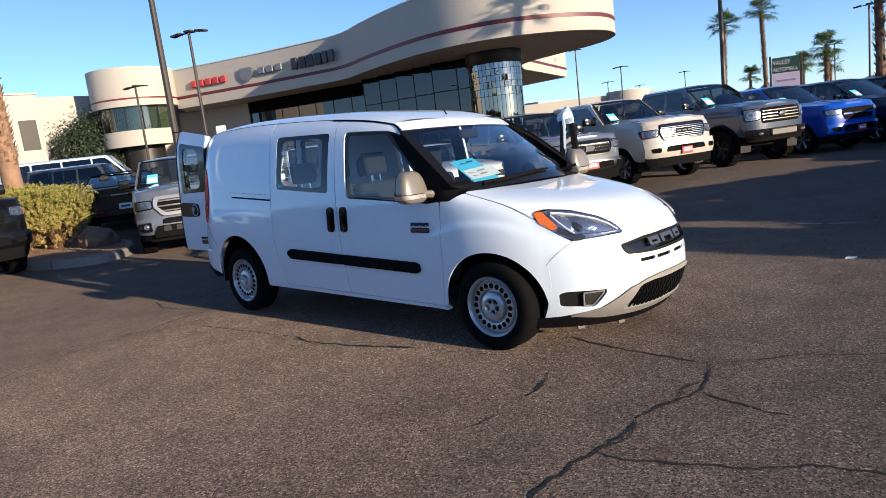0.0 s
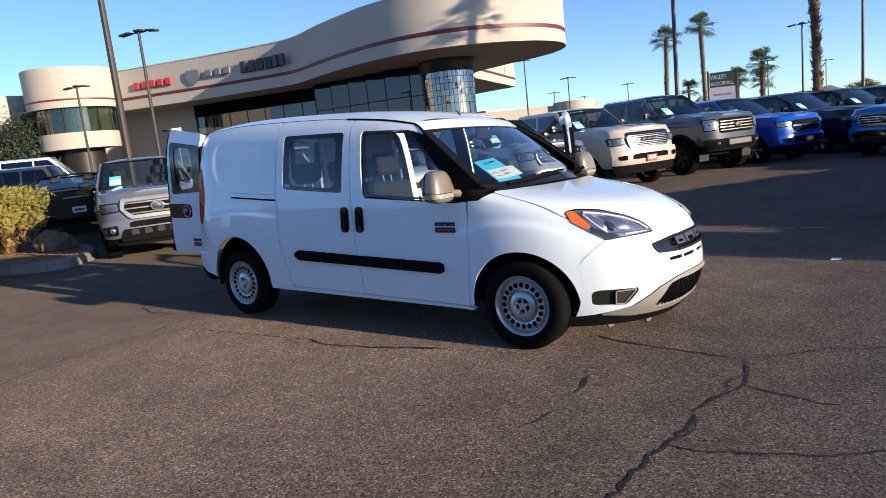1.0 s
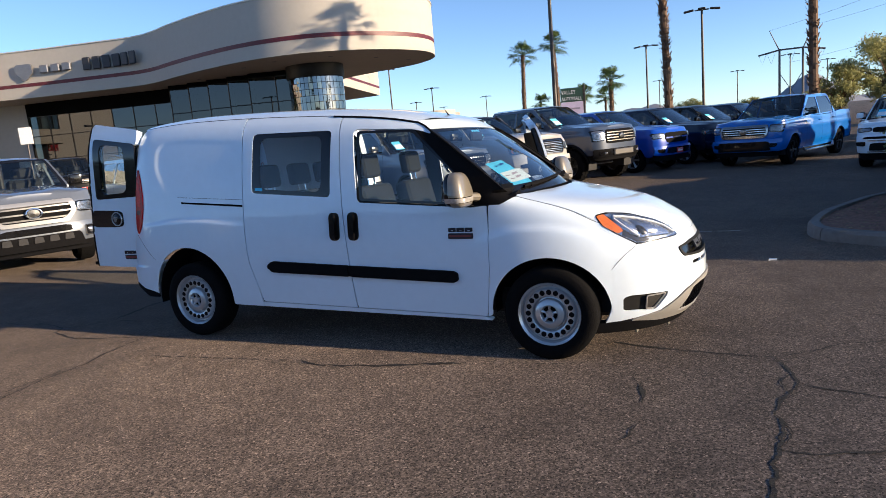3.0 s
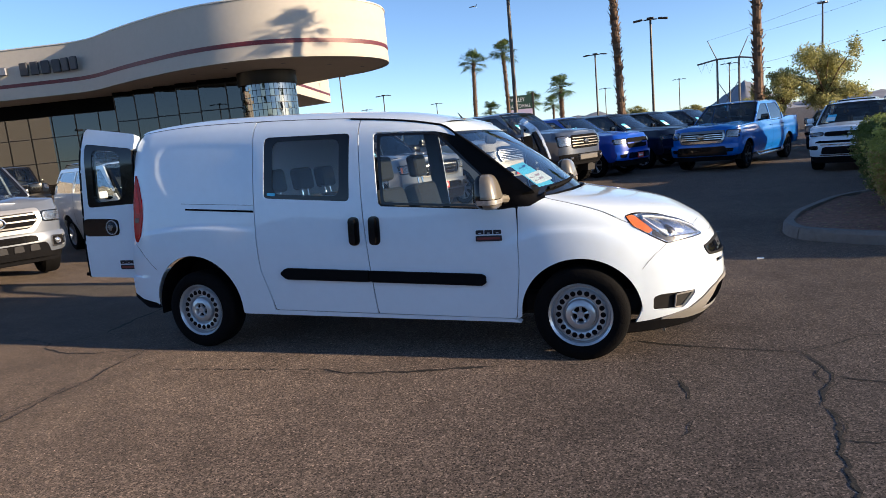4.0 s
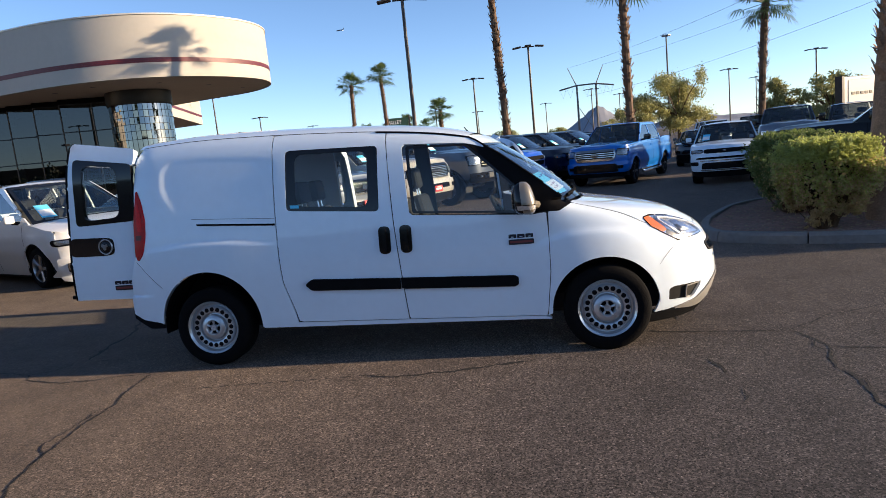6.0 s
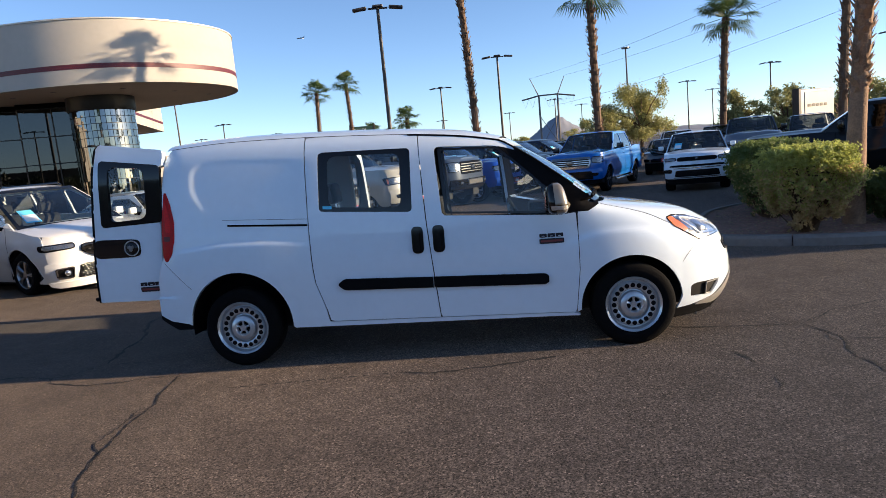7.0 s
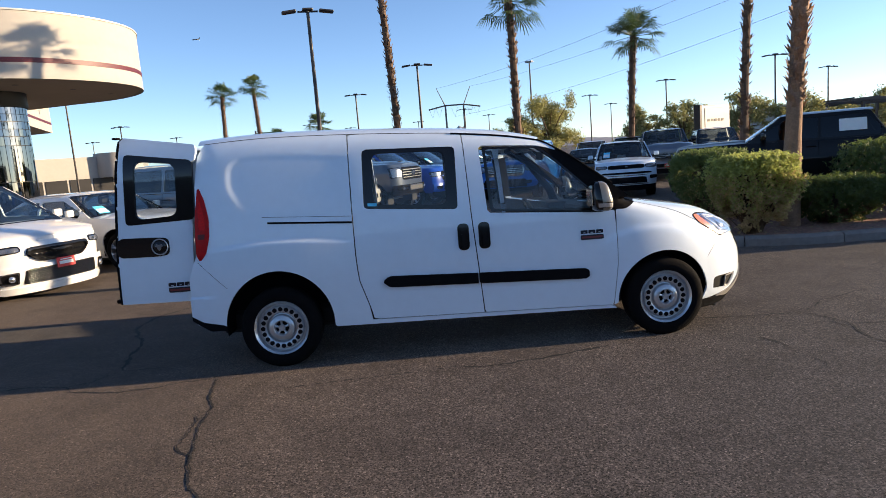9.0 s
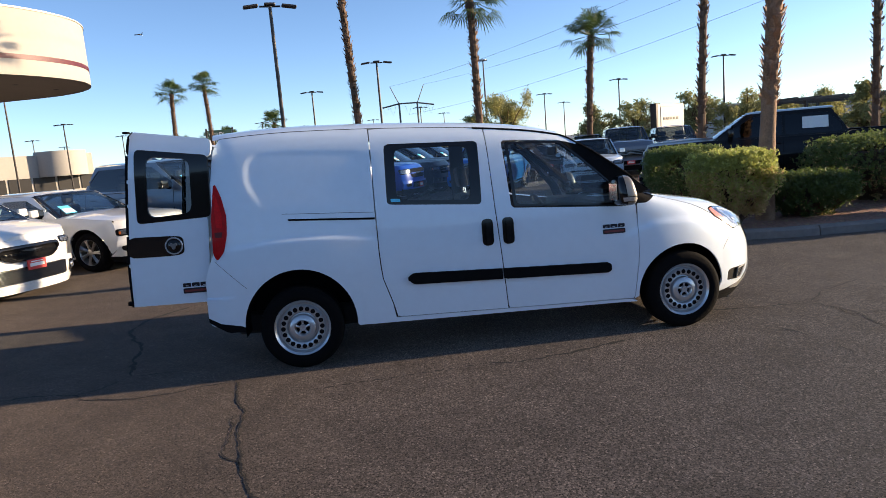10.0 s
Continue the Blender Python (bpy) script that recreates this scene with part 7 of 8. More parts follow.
under = inset(edge, 0.12) + [(-62, 74), (-62, 34)]
part("soffit", slab(under, RIM + 0.02, 0.15), SOFFIT, showroom)
part("roof", slab(under, TOP - 0.8, 0.2), SOFFIT, showroom)
for x, y in [(-20.5, 34.5), (-19, 38), (-27, 33.5), (-33, 35.5), (-41, 35.5), (-24, 33.0), (-18.2, 41.5)]:
    bm = bmesh.new()
    lathe(bm, [(0.18, RIM + 0.0), (0.14, RIM - 0.02), (0.001, RIM - 0.02)], 14, "z", Matrix.Translation((x, y, 0)))
    part("downlight", bm, GREY_LETTER, showroom)

# mirrored column: panes round a drum
bm = bmesh.new()
lathe(bm, [(1.95, -0.3), (1.95, 6.55)], 40, "z", Matrix.Translation((-24.1, 37.8, 0)))
drum = part("column", bm, MULLION, showroom, sharp=0)
tiers = [-0.2, 2.0, 4.2, 4.75, 5.2, 5.65, 6.1, 6.55]
settle = random.Random(6)
for k in range(40):
    a0, a1 = 2 * math.pi * k / 40 + 0.008, 2 * math.pi * (k + 1) / 40 - 0.008
    if math.sin(a0) > 0.55:
        continue
    for z0, z1 in zip(tiers, [b - 0.035 for b in tiers[1:]]):
        tip, twist = settle.uniform(-0.012, 0.012), settle.uniform(-0.10, 0.10)
        bm = bmesh.new()
        q = [bm.verts.new((-24.1 + r * math.cos(a), 37.8 + r * math.sin(a), z)) for a, z, r in ((a, z, 1.985 + tip * (z - z0) / (z1 - z0) + twist * (a - a0)) for a, z in ((a0, z0), ((a0 + a1) / 2, z0), (a1, z0), (a1, z1), ((a0 + a1) / 2, z1), (a0, z1)))]
        bm.faces.new((q[0], q[1], q[4], q[5])), bm.faces.new((q[1], q[2], q[3], q[4]))
        part("mirror_pane", bm, MIRROR_GLASS, drum, smooth=False)
bm = bmesh.new()
lathe(bm, [(2.05, 6.5), (2.1, 6.6), (2.1, 7.42)], 40, "z", Matrix.Translation((-24.1, 37.8, 0)))
part("column_collar", bm, MULLION, showroom)

# glass walls under the canopy
def curtain(path, z0, z1, rows, step, header=0.0, pane_mat=SHOW_GLASS):
    wall = part("glass_wall_frame", bmesh.new(), MULLION, showroom)
    bm = bmesh.new()
    for (a, b), (c, d) in zip(path, path[1:]):
        n = max(1, round(math.hypot(c - a, d - b) / step))
        for k in range(n):
            p, q = (a + (c - a) * k / n, b + (d - b) * k / n), (a + (c - a) * (k + 1) / n, b + (d - b) * (k + 1) / n)
            tube(bm, [(*p, z0), (*p, z1)], 0.05, 4)
            for r0, r1 in zip(rows, rows[1:]):
                g = bmesh.new()
                vs = [g.verts.new((*p, r0 + 0.03)), g.verts.new((*q, r0 + 0.03)), g.verts.new((*q, r1 - 0.03)), g.verts.new((*p, r1 - 0.03))]
                g.faces.new(vs)
                part("pane", g, pane_mat, wall, smooth=False)
        for r in rows:
            tube(bm, [(a, b, r), (c, d, r)], 0.05, 4)
    me = mesh_of(bm, "glass_wall_frame", MULLION, False)
    wall.data = me
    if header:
        part("header_panel", band(path, z1 - header, z1, 0.08, thick=0.2), SHADE_BLACK, showroom)


curtain([(-52.0, 34.6), (-38.3, 38.2)], -0.2, 7.4, [-0.1, 2.6, 4.6, 6.3], 1.9, 1.1)
saw = [(-38.3, 38.2), (-37.2, 36.5)]
for k in range(5):
    saw += [(-37.2 + 2.0 * k + 1.8, 37.35), (-37.2 + 2.0 * k + 2.0, 36.5)]
curtain(saw[:-1] + [(-26.0, 37.6)], -0.2, 7.4, [-0.1, 1.6, 3.4, 5.2, 7.05], 2.2, 0.3, BAY_GLASS)
curtain([(-25.6, 39.5), (-29.5, 44.5), (-34.0, 51.0)], -0.2, 7.4, [-0.1, 2.0, 4.4, 6.8], 1.9, 0.5)
# back wall coloured dark to give the dimness behind the glass
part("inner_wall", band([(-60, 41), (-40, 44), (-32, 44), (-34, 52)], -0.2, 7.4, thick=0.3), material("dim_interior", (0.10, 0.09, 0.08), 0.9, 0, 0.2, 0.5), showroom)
part("mezzanine_floor", slab([(-38, 39), (-28, 38), (-26.5, 44), (-38, 45)], 3.3, 0.25), SOFFIT, showroom)
part("end_wall", band([(-60.0, 31.4), (-53.0, 34.3), (-52.0, 34.6)], -0.2, 7.4, thick=0.3), STUCCO, showroom)
for x in (-56.5, -54.2):
    part("wall_poster", one_box((-0.8, -0.03, 1.2), (0.8, 0.03, 2.8), 0.01, pose(x, 33.0 + (x + 56.5) * 0.42 - 0.25, 0, 0, 0, 22.5)), MULLION, showroom)
for x in (-57.5, -50.5, -44.0):
    part("parapet_block", one_box((x - 1.5, 36, TOP - 0.7), (x + 1.5, 39, TOP - 0.2), 0.02), STUCCO, showroom)

# lettering becomes plain blocks in its colours
def sign_blocks(x0, x1, n, z, tall, mat, name):
    for k in range(n):
        a = x0 + (x1 - x0) * k / n
        w = (x1 - x0) / n * 0.78
        y = lerp([(-53.3, 29.6), (-46.0, 32.0), (-39.0, 33.75), (-35.5, 33.75)], a) - 0.18
        slope = 18.2 if a < -46 else (14 if a < -39 else 0)
        bm = bmesh.new()
        box(bm, (0, -0.10, z), (w, 0.10, z + tall), 0.06)
        bmesh.ops.transform(bm, matrix=pose(a, y, 0, 0, 0, slope), verts=bm.verts)
        part(name, bm, mat, showroom)


sign_blocks(-53.1, -48.9, 5, 9.05, 0.62, RED_LETTER, "red_sign_block")
sign_blocks(-45.6, -42.7, 3, 9.15, 0.60, GREY_LETTER, "grey_sign_block")
sign_blocks(-41.9, -36.9, 6, 8.98, 0.95, DARK_LETTER, "dark_sign_block")
bm = bmesh.new()
prism(bm, rounded([(-0.7, 1.2), (0.7, 1.2), (0.75, 0.5), (0, -0.1), (-0.75, 0.5)], 0.2), 0, 0.15)
bmesh.ops.transform(bm, matrix=pose(-46.9, 31.45, 8.75, 0, 0, 16), verts=bm.verts)
part("shield_emblem", bm, GREY_LETTER, showroom)

# the round bay at the far end
BAY = Matrix.Translation((-57.08, 25.77, 0))


def drum_band(r, z0, z1, a0=-120, a1=60, n=28):
    return [(-57.08 + r * math.cos(radians(a0 + (a1 - a0) * k / n)), 25.77 + r * math.sin(radians(a0 + (a1 - a0) * k / n))) for k in range(n + 1)]


part("bay_fascia", band(drum_band(3.75, 0, 0), 7.75, TOP + 0.2), STUCCO, showroom, sharp=50)
part("bay_band", band(drum_band(3.75, 0, 0), 8.33, 8.48, 0.02, thick=0.04), STRIPE, showroom)
part("bay_apron", band(drum_band(3.35, 0, 0), 4.25, 5.65), STUCCO, showroom, sharp=50)
part("bay_soffit", slab(drum_band(3.2, 0, 0) + [(-61, 29)], 4.27, 0.1), SOFFIT, showroom)
part("bay_top", slab(drum_band(3.6, 0, 0) + [(-61, 29)], TOP - 0.5, 0.1), SOFFIT, showroom)
part("bay_sill_slab", slab(drum_band(3.2, 0, 0) + [(-61, 29)], 5.5, 0.1), SOFFIT, showroom)
part("bay_head_slab", slab(drum_band(3.6, 0, 0) + [(-61, 29)], 7.78, 0.1), SOFFIT, showroom)
blinds = drum_band(3.25, 0, 0, -118, 58, 44)
part("bay_glazing", band(blinds, 5.65, 7.78, 0.0, thick=0.05), glass("bay_glass", (0.55, 0.6, 0.55), 1.6), showroom)
slat = material("pale_blind_slat", (0.40, 0.42, 0.36), 0.7, 0, 0.2, 1, per_piece=0.5)
for k, (x, y) in enumerate(drum_band(3.0, 0, 0, -118, 58, 44)):
    part("blind_slat", one_box((-0.09, -0.01, 5.65), (0.09, 0.01, 7.78), 0, pose(x, y, 0, 0, 0, -118 + 176 * k / 44 + 60)), slat, showroom, smooth=False)
for x, y in drum_band(3.27, 0, 0, -118, 58, 7):
    bm = bmesh.new()
    tube(bm, [(x, y, 5.6), (x, y, 7.8)], 0.06, 6)
    part("bay_mullion", bm, MULLION, showroom)
# base in frame-dark colour, standing for the shade under the bay
bm = bmesh.new()
lathe(bm, [(1.9, -0.3), (1.9, 4.3)], 40, "z", BAY)
part("bay_base", bm, MULLION, showroom)

parts_wing = thing("service_wing", "plain white service building with a dark window", "building")
part("wall", one_box((-70, -6, -0.3), (-60, 18.4, 9.7), 0.05), STUCCO, parts_wing)
part("wall", one_box((-72, 18.4, -0.3), (-60.9, 40, 9.6), 0.05), STUCCO, parts_wing)
part("window", one_box((-60.1, 16.6, 4.9), (-59.95, 18.0, 7.5), 0.02), MULLION, parts_wing)
part("coping", one_box((-70.1, -6, 9.7), (-59.9, 18.5, 9.85), 0.02), SOFFIT, parts_wing)
words = bpy.data.curves.new("letters", "FONT")
words.body, words.size, words.extrude = "PARTS", 1.1, 0.05
flat = new("letters", words)
flat.matrix_world = pose(-59.9, 12.7, 3.9, 90, 0, 90)
dg = bpy.context.evaluated_depsgraph_get()
me = bpy.data.meshes.new_from_object(flat.evaluated_get(dg))
bpy.data.objects.remove(flat)
me.materials.clear()
me.materials.append(RED_LETTER)
child("red_lettering", me, parts_wing, pose(-59.9, 12.7, 3.9, 90, 0, 90))

# low white buildings across the far lot
far = thing("far_showroom", "low white showroom far across the lot", "building", Matrix.Translation((-44, 92, 0)) @ Matrix.Rotation(radians(42), 4, "Z") @ Matrix.Translation((44, -92, 0)))
part("wall", one_box((-60, 90, -0.3), (-36, 104, 5.2), 0.05), STUCCO, far)
bm = bmesh.new()
lathe(bm, [(3.2, 2.2), (3.2, 5.6), (0.01, 5.6)], 32, "z", Matrix.Translation((-40, 90.5, 0)))
part("round_fascia", bm, STUCCO, far)
for k in range(8):
    part("window", one_box((-59 + 3 * k, 89.9, 0.3), (-56.3 + 3 * k, 90.05, 2.2), 0.02), MULLION, far)
far2 = thing("far_showroom", "low white showroom far across the lot", "building")
part("wall", one_box((-95, 112, -0.3), (-68, 124, 6.8), 0.05), STUCCO, far2)
part("canopy", one_box((-68, 112, 4.0), (-60, 122, 5.8), 0.05), STUCCO, far2)
shed = thing("steel_canopy", "dark steel shade canopy beyond the lot", "canopy")
for y in (42.3, 47, 51.7):
    part("beam", one_box((34, y - 0.1, 3.0), (60, y + 0.1, 3.22), 0.02), DARK_METAL, shed)
for k in range(14):
    part("purlin", one_box((34.2 + 1.95 * k, 42.2, 3.22), (34.3 + 1.95 * k, 51.8, 3.32), 0.01), DARK_METAL, shed)
for x in (35, 43, 51, 59):
    part("post", one_box((x - 0.1, 42.2, -0.2), (x + 0.1, 42.4, 3.0), 0.01), DARK_METAL, shed)
    part("post", one_box((x - 0.1, 51.6, -0.2), (x + 0.1, 51.8, 3.0), 0.01), DARK_METAL, shed)
back = thing("far_warehouse", "pale warehouse on the skyline", "building")
part("wall", one_box((60, 95, -0.3), (120, 120, 5.0), 0.05), STUCCO, back)

# ---- lot lamps ----
def lot_lamp(x, y, tall=7.2, r=0.07, turn=0, arm=0.75, label="dark twin-headed car park lamp on a slim pole"):
    lamp = thing("lot_lamp", label, "street lamp", pose(x, y, hgt(x, y), 0, 0, turn), "car park lamps")
    bm = bmesh.new()
    tube(bm, [(0, 0, 0), (0, 0, tall)], [r * 1.15, r * 0.8], 10)
    part("pole", bm, DARK_METAL, lamp)
    bm = bmesh.new()
    lathe(bm, [(r * 3.2, 0), (r * 3.2, 0.45), (r * 2.9, 0.5), (0.001, 0.5)], 16, "z")
    part("base", bm, CONCRETE, lamp)
    bm = bmesh.new()
    tube(bm, [(-arm * 0.5, 0, tall - 0.05), (arm * 0.5, 0, tall - 0.05)], 0.035, 6)
    part("cross_arm", bm, DARK_METAL, lamp)
    for s in (-1, 1):
        part("lamp_head", one_box((-0.27, -0.17, -0.045), (0.27, 0.17, 0.045), 0.03, Matrix.Translation((s * arm * 0.92, 0, tall - 0.05)) @ Matrix.Rotation(radians(s * 7), 4, "Y")), DARK_METAL, lamp)
    part("pole_cap", one_box((-0.2, -0.14, tall - 0.02), (0.2, 0.14, tall + 0.07), 0.03), DARK_METAL, lamp)
    return lamp


first = lot_lamp(-2.02, 20.7, 7.35, 0.075, 10)
for x, y, turn in ((2.4, 37.2, 5), (-2.6, 53.4, 0), (23.9, 74.3, 0), (27.9, 61.1, 0), (30.5, 46.0, -10), (-29.4, 69.7, 0), (-33.2, 98.9, 0), (-43.6, 94.3, 10), (-22.3, 12.6, 20), (-38.2, 17.2, 20), (9.5, 82.0, 0), (-12.0, 92.0, 0), (4.0, 105.0, 0), (15.0, 100.0, 0), (-7.5, 110.0, 0), (33.0, 95.0, 0), (44, 60, 0), (-50, 120, 0)):
    copy_thing(first, pose(x, y, hgt(x, y), 0, 0, turn))
lot_lamp(-20.3, 10.1, 10.5, 0.13, 20, 0.9, "tall tan-brown lamp mast beside the showroom")
lot_lamp(-33.0, 66.0, 9.8, 0.09, 20, 0.5, "tall slim lamp mast far across the lot")

# ---- palms ----
def palm(x, y, tall, r=0.2, lean=(0, 0), crown=1.5, near=False, seed=1, shaggy=True, label="fan palm with a rough brown trunk and green crown"):
    rng = random.Random(seed)
    tree = thing("palm_tree", label, "palm tree", pose(x, y, hgt(x, y) - 0.02), "palms")
    bm = bmesh.new()
    n = 26 if near else 12
    pts = [(lean[0] * (k / n) ** 1.5, lean[1] * (k / n) ** 1.5, tall * k / n) for k in range(n + 1)]
    tube(bm, pts, [r * (1 if near else 0.88) * (1.25 - 0.35 * min(1, k / n * 4) + 0.02 * math.sin(k * 2.1)) for k in range(n + 1)], 14 if near else 10)
    # old leaf bases
    rings = int(tall / (0.085 if near else 0.19))
    for i in range(rings):
        t = (i + 0.5) / rings
        if near and t < 0.25:
            continue
        for k in range(11 if near else 8):
            if rng.random() < 0.25:
                continue
            a = rng.uniform(0, 6.28)
            c = Vector((lean[0] * t ** 1.5, lean[1] * t ** 1.5, tall * t + rng.uniform(-0.08, 0.08)))
            d = Vector((math.cos(a), math.sin(a), 0))
            q = d.cross(Vector((0, 0, 1))) * (0.045 if near else 0.075)
            b0, tip = c + d * r * 0.9, c + d * (r * 1.05 + rng.uniform(0.02, 0.07) * (1 if near else 1.9)) + Vector((0, 0, rng.uniform(0.05, 0.16) * (1 if near else 1.5)))
            vs = [bm.verts.new(b0 - q), bm.verts.new(b0 + q), bm.verts.new(tip + q * 0.4), bm.verts.new(tip - q * 0.4)]
            bm.faces.new(vs)
    part("trunk", bm, SMOOTH_BARK if near else BARK, tree)
    bm = bmesh.new()
    head = Vector((lean[0], lean[1], tall))
    for k in range(44):
        a, el = rng.uniform(0, 6.28), rng.uniform(-0.6, 1.4)
        d = Vector((math.cos(a) * math.cos(el), math.sin(a) * math.cos(el), math.sin(el)))
        stem = crown * rng.uniform(0.42, 0.80)
        hub = head + d * stem + Vector((0, 0, -0.12 * stem))
        tube(bm, [head, hub], 0.02, 4)
        side = d.cross(Vector((0, 0, 1)))
        side = side.normalized() if side.length > 0.05 else Vector((1, 0, 0))
        up = side.cross(d).normalized()
        blades = 13
        for j in range(blades):
            b = (j / (blades - 1) - 0.5) * 2.7
            out = (d * math.cos(b) + side * math.sin(b)).normalized()
            ln = crown * 0.62 * (0.75 + 0.25 * math.cos(b)) * rng.uniform(0.85, 1.1)
            w = out.cross(up).normalized() * crown * 0.024
            mid = hub + out * ln * 0.6 + up * 0.03
            tip = hub + out * ln + Vector((0, 0, -0.28 * ln * rng.uniform(0.6, 1.3)))
            v = [bm.verts.new(hub), bm.verts.new(mid - w), bm.verts.new(tip), bm.verts.new(mid + w)]
            bm.faces.new(v)
    part("crown", bm, FROND, tree, "fan-shaped green fronds", smooth=False)
    return tree


palm(-20.0, 75.9, 10.4, 0.27, (0.3, 0), 1.7, seed=2)
palm(-16.2, 78.3, 11.4, 0.27, (-0.3, 0), 1.7, seed=3)
palm(-7.0, 62.0, 5.4, 0.24, (0, 0), 1.35, seed=4)
palm(0.95, 32.6, 12.8, 0.23, (-0.5, 0.9), 1.5, seed=5)
palm(7.3, 30.2, 9.3, 0.24, (-0.1, 0), 1.6, seed=6)
palm(14.7, 34.0, 7.7, 0.23, (0.35, 0), 1.6, seed=7)
palm(15.1, 21.6, 9.5, 0.18, (0.4, 0), 1.5, seed=8)
palm(22.2, 20.4, 9.0, 0.18, (0.0, 0), 1.5, seed=9)
palm(7.52, 5.65, 8.6, 0.132, (0.72, 0), 1.5, True, seed=10, label="fan palm with a smooth pale lower trunk in the bed")
palm(-10.8, 1.25, 8.0, 0.21, (-0.25, 0.0), 1.5, True, seed=11, label="fan palm with a pale trunk behind the hedge")
for k, (x, y) in enumerate(((-30, 120), (-26, 124), (-22, 121), (-19, 126), (-24, 128))):
    palm(x, y, 6.2 + 0.5 * (k % 3), 0.25, (0, 0), 1.9, seed=20 + k)


# ---- hedges and trees ----
SUN_LEAF = material("yellow_green_leaf", (0.23, 0.215, 0.04), 0.6, 0, 0.35, 4, per_piece=0.45)

MID_LEAF = material("mid_green_leaf", (0.15, 0.20, 0.055), 0.5, 0, 0.45, 4, per_piece=0.5, thin=0.5)
# darker leaf copy that holds the low shrub's shade in its colour
SHADED_LEAF = material("shaded_green_leaf", (0.10, 0.14, 0.035), 0.5, 0, 0.45, 4, per_piece=0.5, thin=0.5)
# dry tan leaf, made paler to carry sunlit specks on the flank
LIT_DRY_LEAF = material("lit_dry_hedge_leaf", (0.56, 0.42, 0.20), 0.7, 0, 0.5, 5, per_piece=0.5, thin=0.6)


def leafy(name, label, category, shapes, count, leaf, mat, seed, m=None, stems=True, group="", p=4.0, loose=0.30, woody=0.05, bare=0.75):
    """A shrub: thousands of small leaves in sprigs over and inside rounded lumps, on twigs. With stems it is clipped: flat on top, thin and woody below."""
    rng = np.random.default_rng(seed)
    bush = thing(name, label, category, m or Matrix(), group)
    vol = np.array([a * b * c for _, (a, b, c) in shapes])
    verts, faces, dry = [], [], []
    for (c, rad), share in zip(shapes, vol / vol.sum()):
        c, rad = np.array(c), np.array(rad)
        n = int(count * share)
        if stems:
            n //= 6
        d = rng.normal(size=(n, 3))
        d /= np.linalg.norm(d, axis=1)[:, None]
        k = (np.abs(d) ** p).sum(1) ** (-1 / p)
        depth = 1 - loose * rng.random(n) ** (1.4 if stems else 2.0)
        bump = np.array([1 + 0.15 * noise.noise((float(a[0]) * 2.4 + c[0], float(a[1]) * 2.4, float(a[2]) * 2.4)) + 0.13 * noise.noise((float(a[0]) * 6, float(a[1]) * 6 + c[1], float(a[2]) * 6)) for a in d])
        pos = c + d * (k * depth * bump)[:, None] * rad
        if not stems:
            pos += rng.normal(size=(n, 3)) * rad * 0.26
        else:
            low = np.clip((c[2] + 0.25 * rad[2] - pos[:, 2]) / rad[2], 0, 1)
            pos[:, :2] = c[:2] + (pos[:, :2] - c[:2]) * (1 - 0.42 * low ** 1.3)[:, None]
            pos[:, 2] = np.minimum(pos[:, 2], c[2] + rad[2] * (0.86 + 0.06 * rng.random(n)))
            # gaps between the boughs, more of them low down
            gap = np.array([noise.noise((float(q[0]) * 5, float(q[1]) * 5, float(q[2]) * 5)) for q in pos])
            keep = (gap + 0.62 - 0.80 * low > rng.random(n) * 0.35) & (pos[:, 2] > c[2] - rad[2] * 0.86)
            pos, d, low = pos[keep], d[keep], low[keep]
            # every spot carries a sprig of leaves along an upward shoot
            shoot = d * 0.7 + rng.normal(size=d.shape) * 0.5 + np.array((0, 0, 0.45))
            shoot /= np.linalg.norm(shoot, axis=1)[:, None]
            along = (np.arange(9) / 8.0)[None, :, None] * (leaf * rng.uniform(1.5, 4.0, (len(pos), 1, 1)))
            pos = pos + d * (rng.random((len(pos), 1)) ** 3) * 0.09
            pos = (pos[:, None, :] + shoot[:, None, :] * along + rng.normal(size=(len(pos), 9, 3)) * leaf * 0.55).reshape(-1, 3)
            d, low = np.repeat(shoot, 9, 0), np.repeat(low, 9)
            dry += (rng.random(len(pos)) < woody * (pos[:, 2] < c[2] + 0.55 * rad[2]) + bare * low ** 1.1).tolist()
        n = len(pos)
        axis = d + rng.normal(size=(n, 3)) * 0.7
        axis /= np.linalg.norm(axis, axis=1)[:, None]
        u = np.cross(axis, rng.normal(size=(n, 3)))
        u /= np.linalg.norm(u, axis=1)[:, None]
        v = np.cross(axis, u)
        s = leaf * (0.6 + 0.8 * rng.random(n))[:, None]
        base = len(verts)
        quad = np.stack([pos - u * s, pos + v * s * 0.45, pos + u * s, pos - v * s * 0.45], 1).reshape(-1, 3)
        verts += quad.tolist()
        faces += [(base + 4 * i, base + 4 * i + 1, base + 4 * i + 2, base + 4 * i + 3) for i in range(n)]
    me = bpy.data.meshes.new("foliage")
    me.from_pydata(verts, [], faces)
    me.materials.append(mat)
    if stems:
        me.materials.append(LIT_DRY_LEAF)
        me.polygons.foreach_set("material_index", [int(k) for k in dry])
    child("foliage", me, bush)
    if stems:
        bm = bmesh.new()
        rr = random.Random(seed)
        for c, rad in shapes:
            for _ in range(150):
                a = rr.uniform(0, 6.28)
                foot = Vector((c[0] + 0.22 * rad[0] * math.cos(a), c[1] + 0.22 * rad[1] * math.sin(a), c[2] - rad[2] * 1.06))
                tip = Vector((c[0] + rr.uniform(-0.9, 0.9) * rad[0], c[1] + rr.uniform(-0.9, 0.9) * rad[1], c[2] + rr.uniform(-0.4, 0.85) * rad[2]))
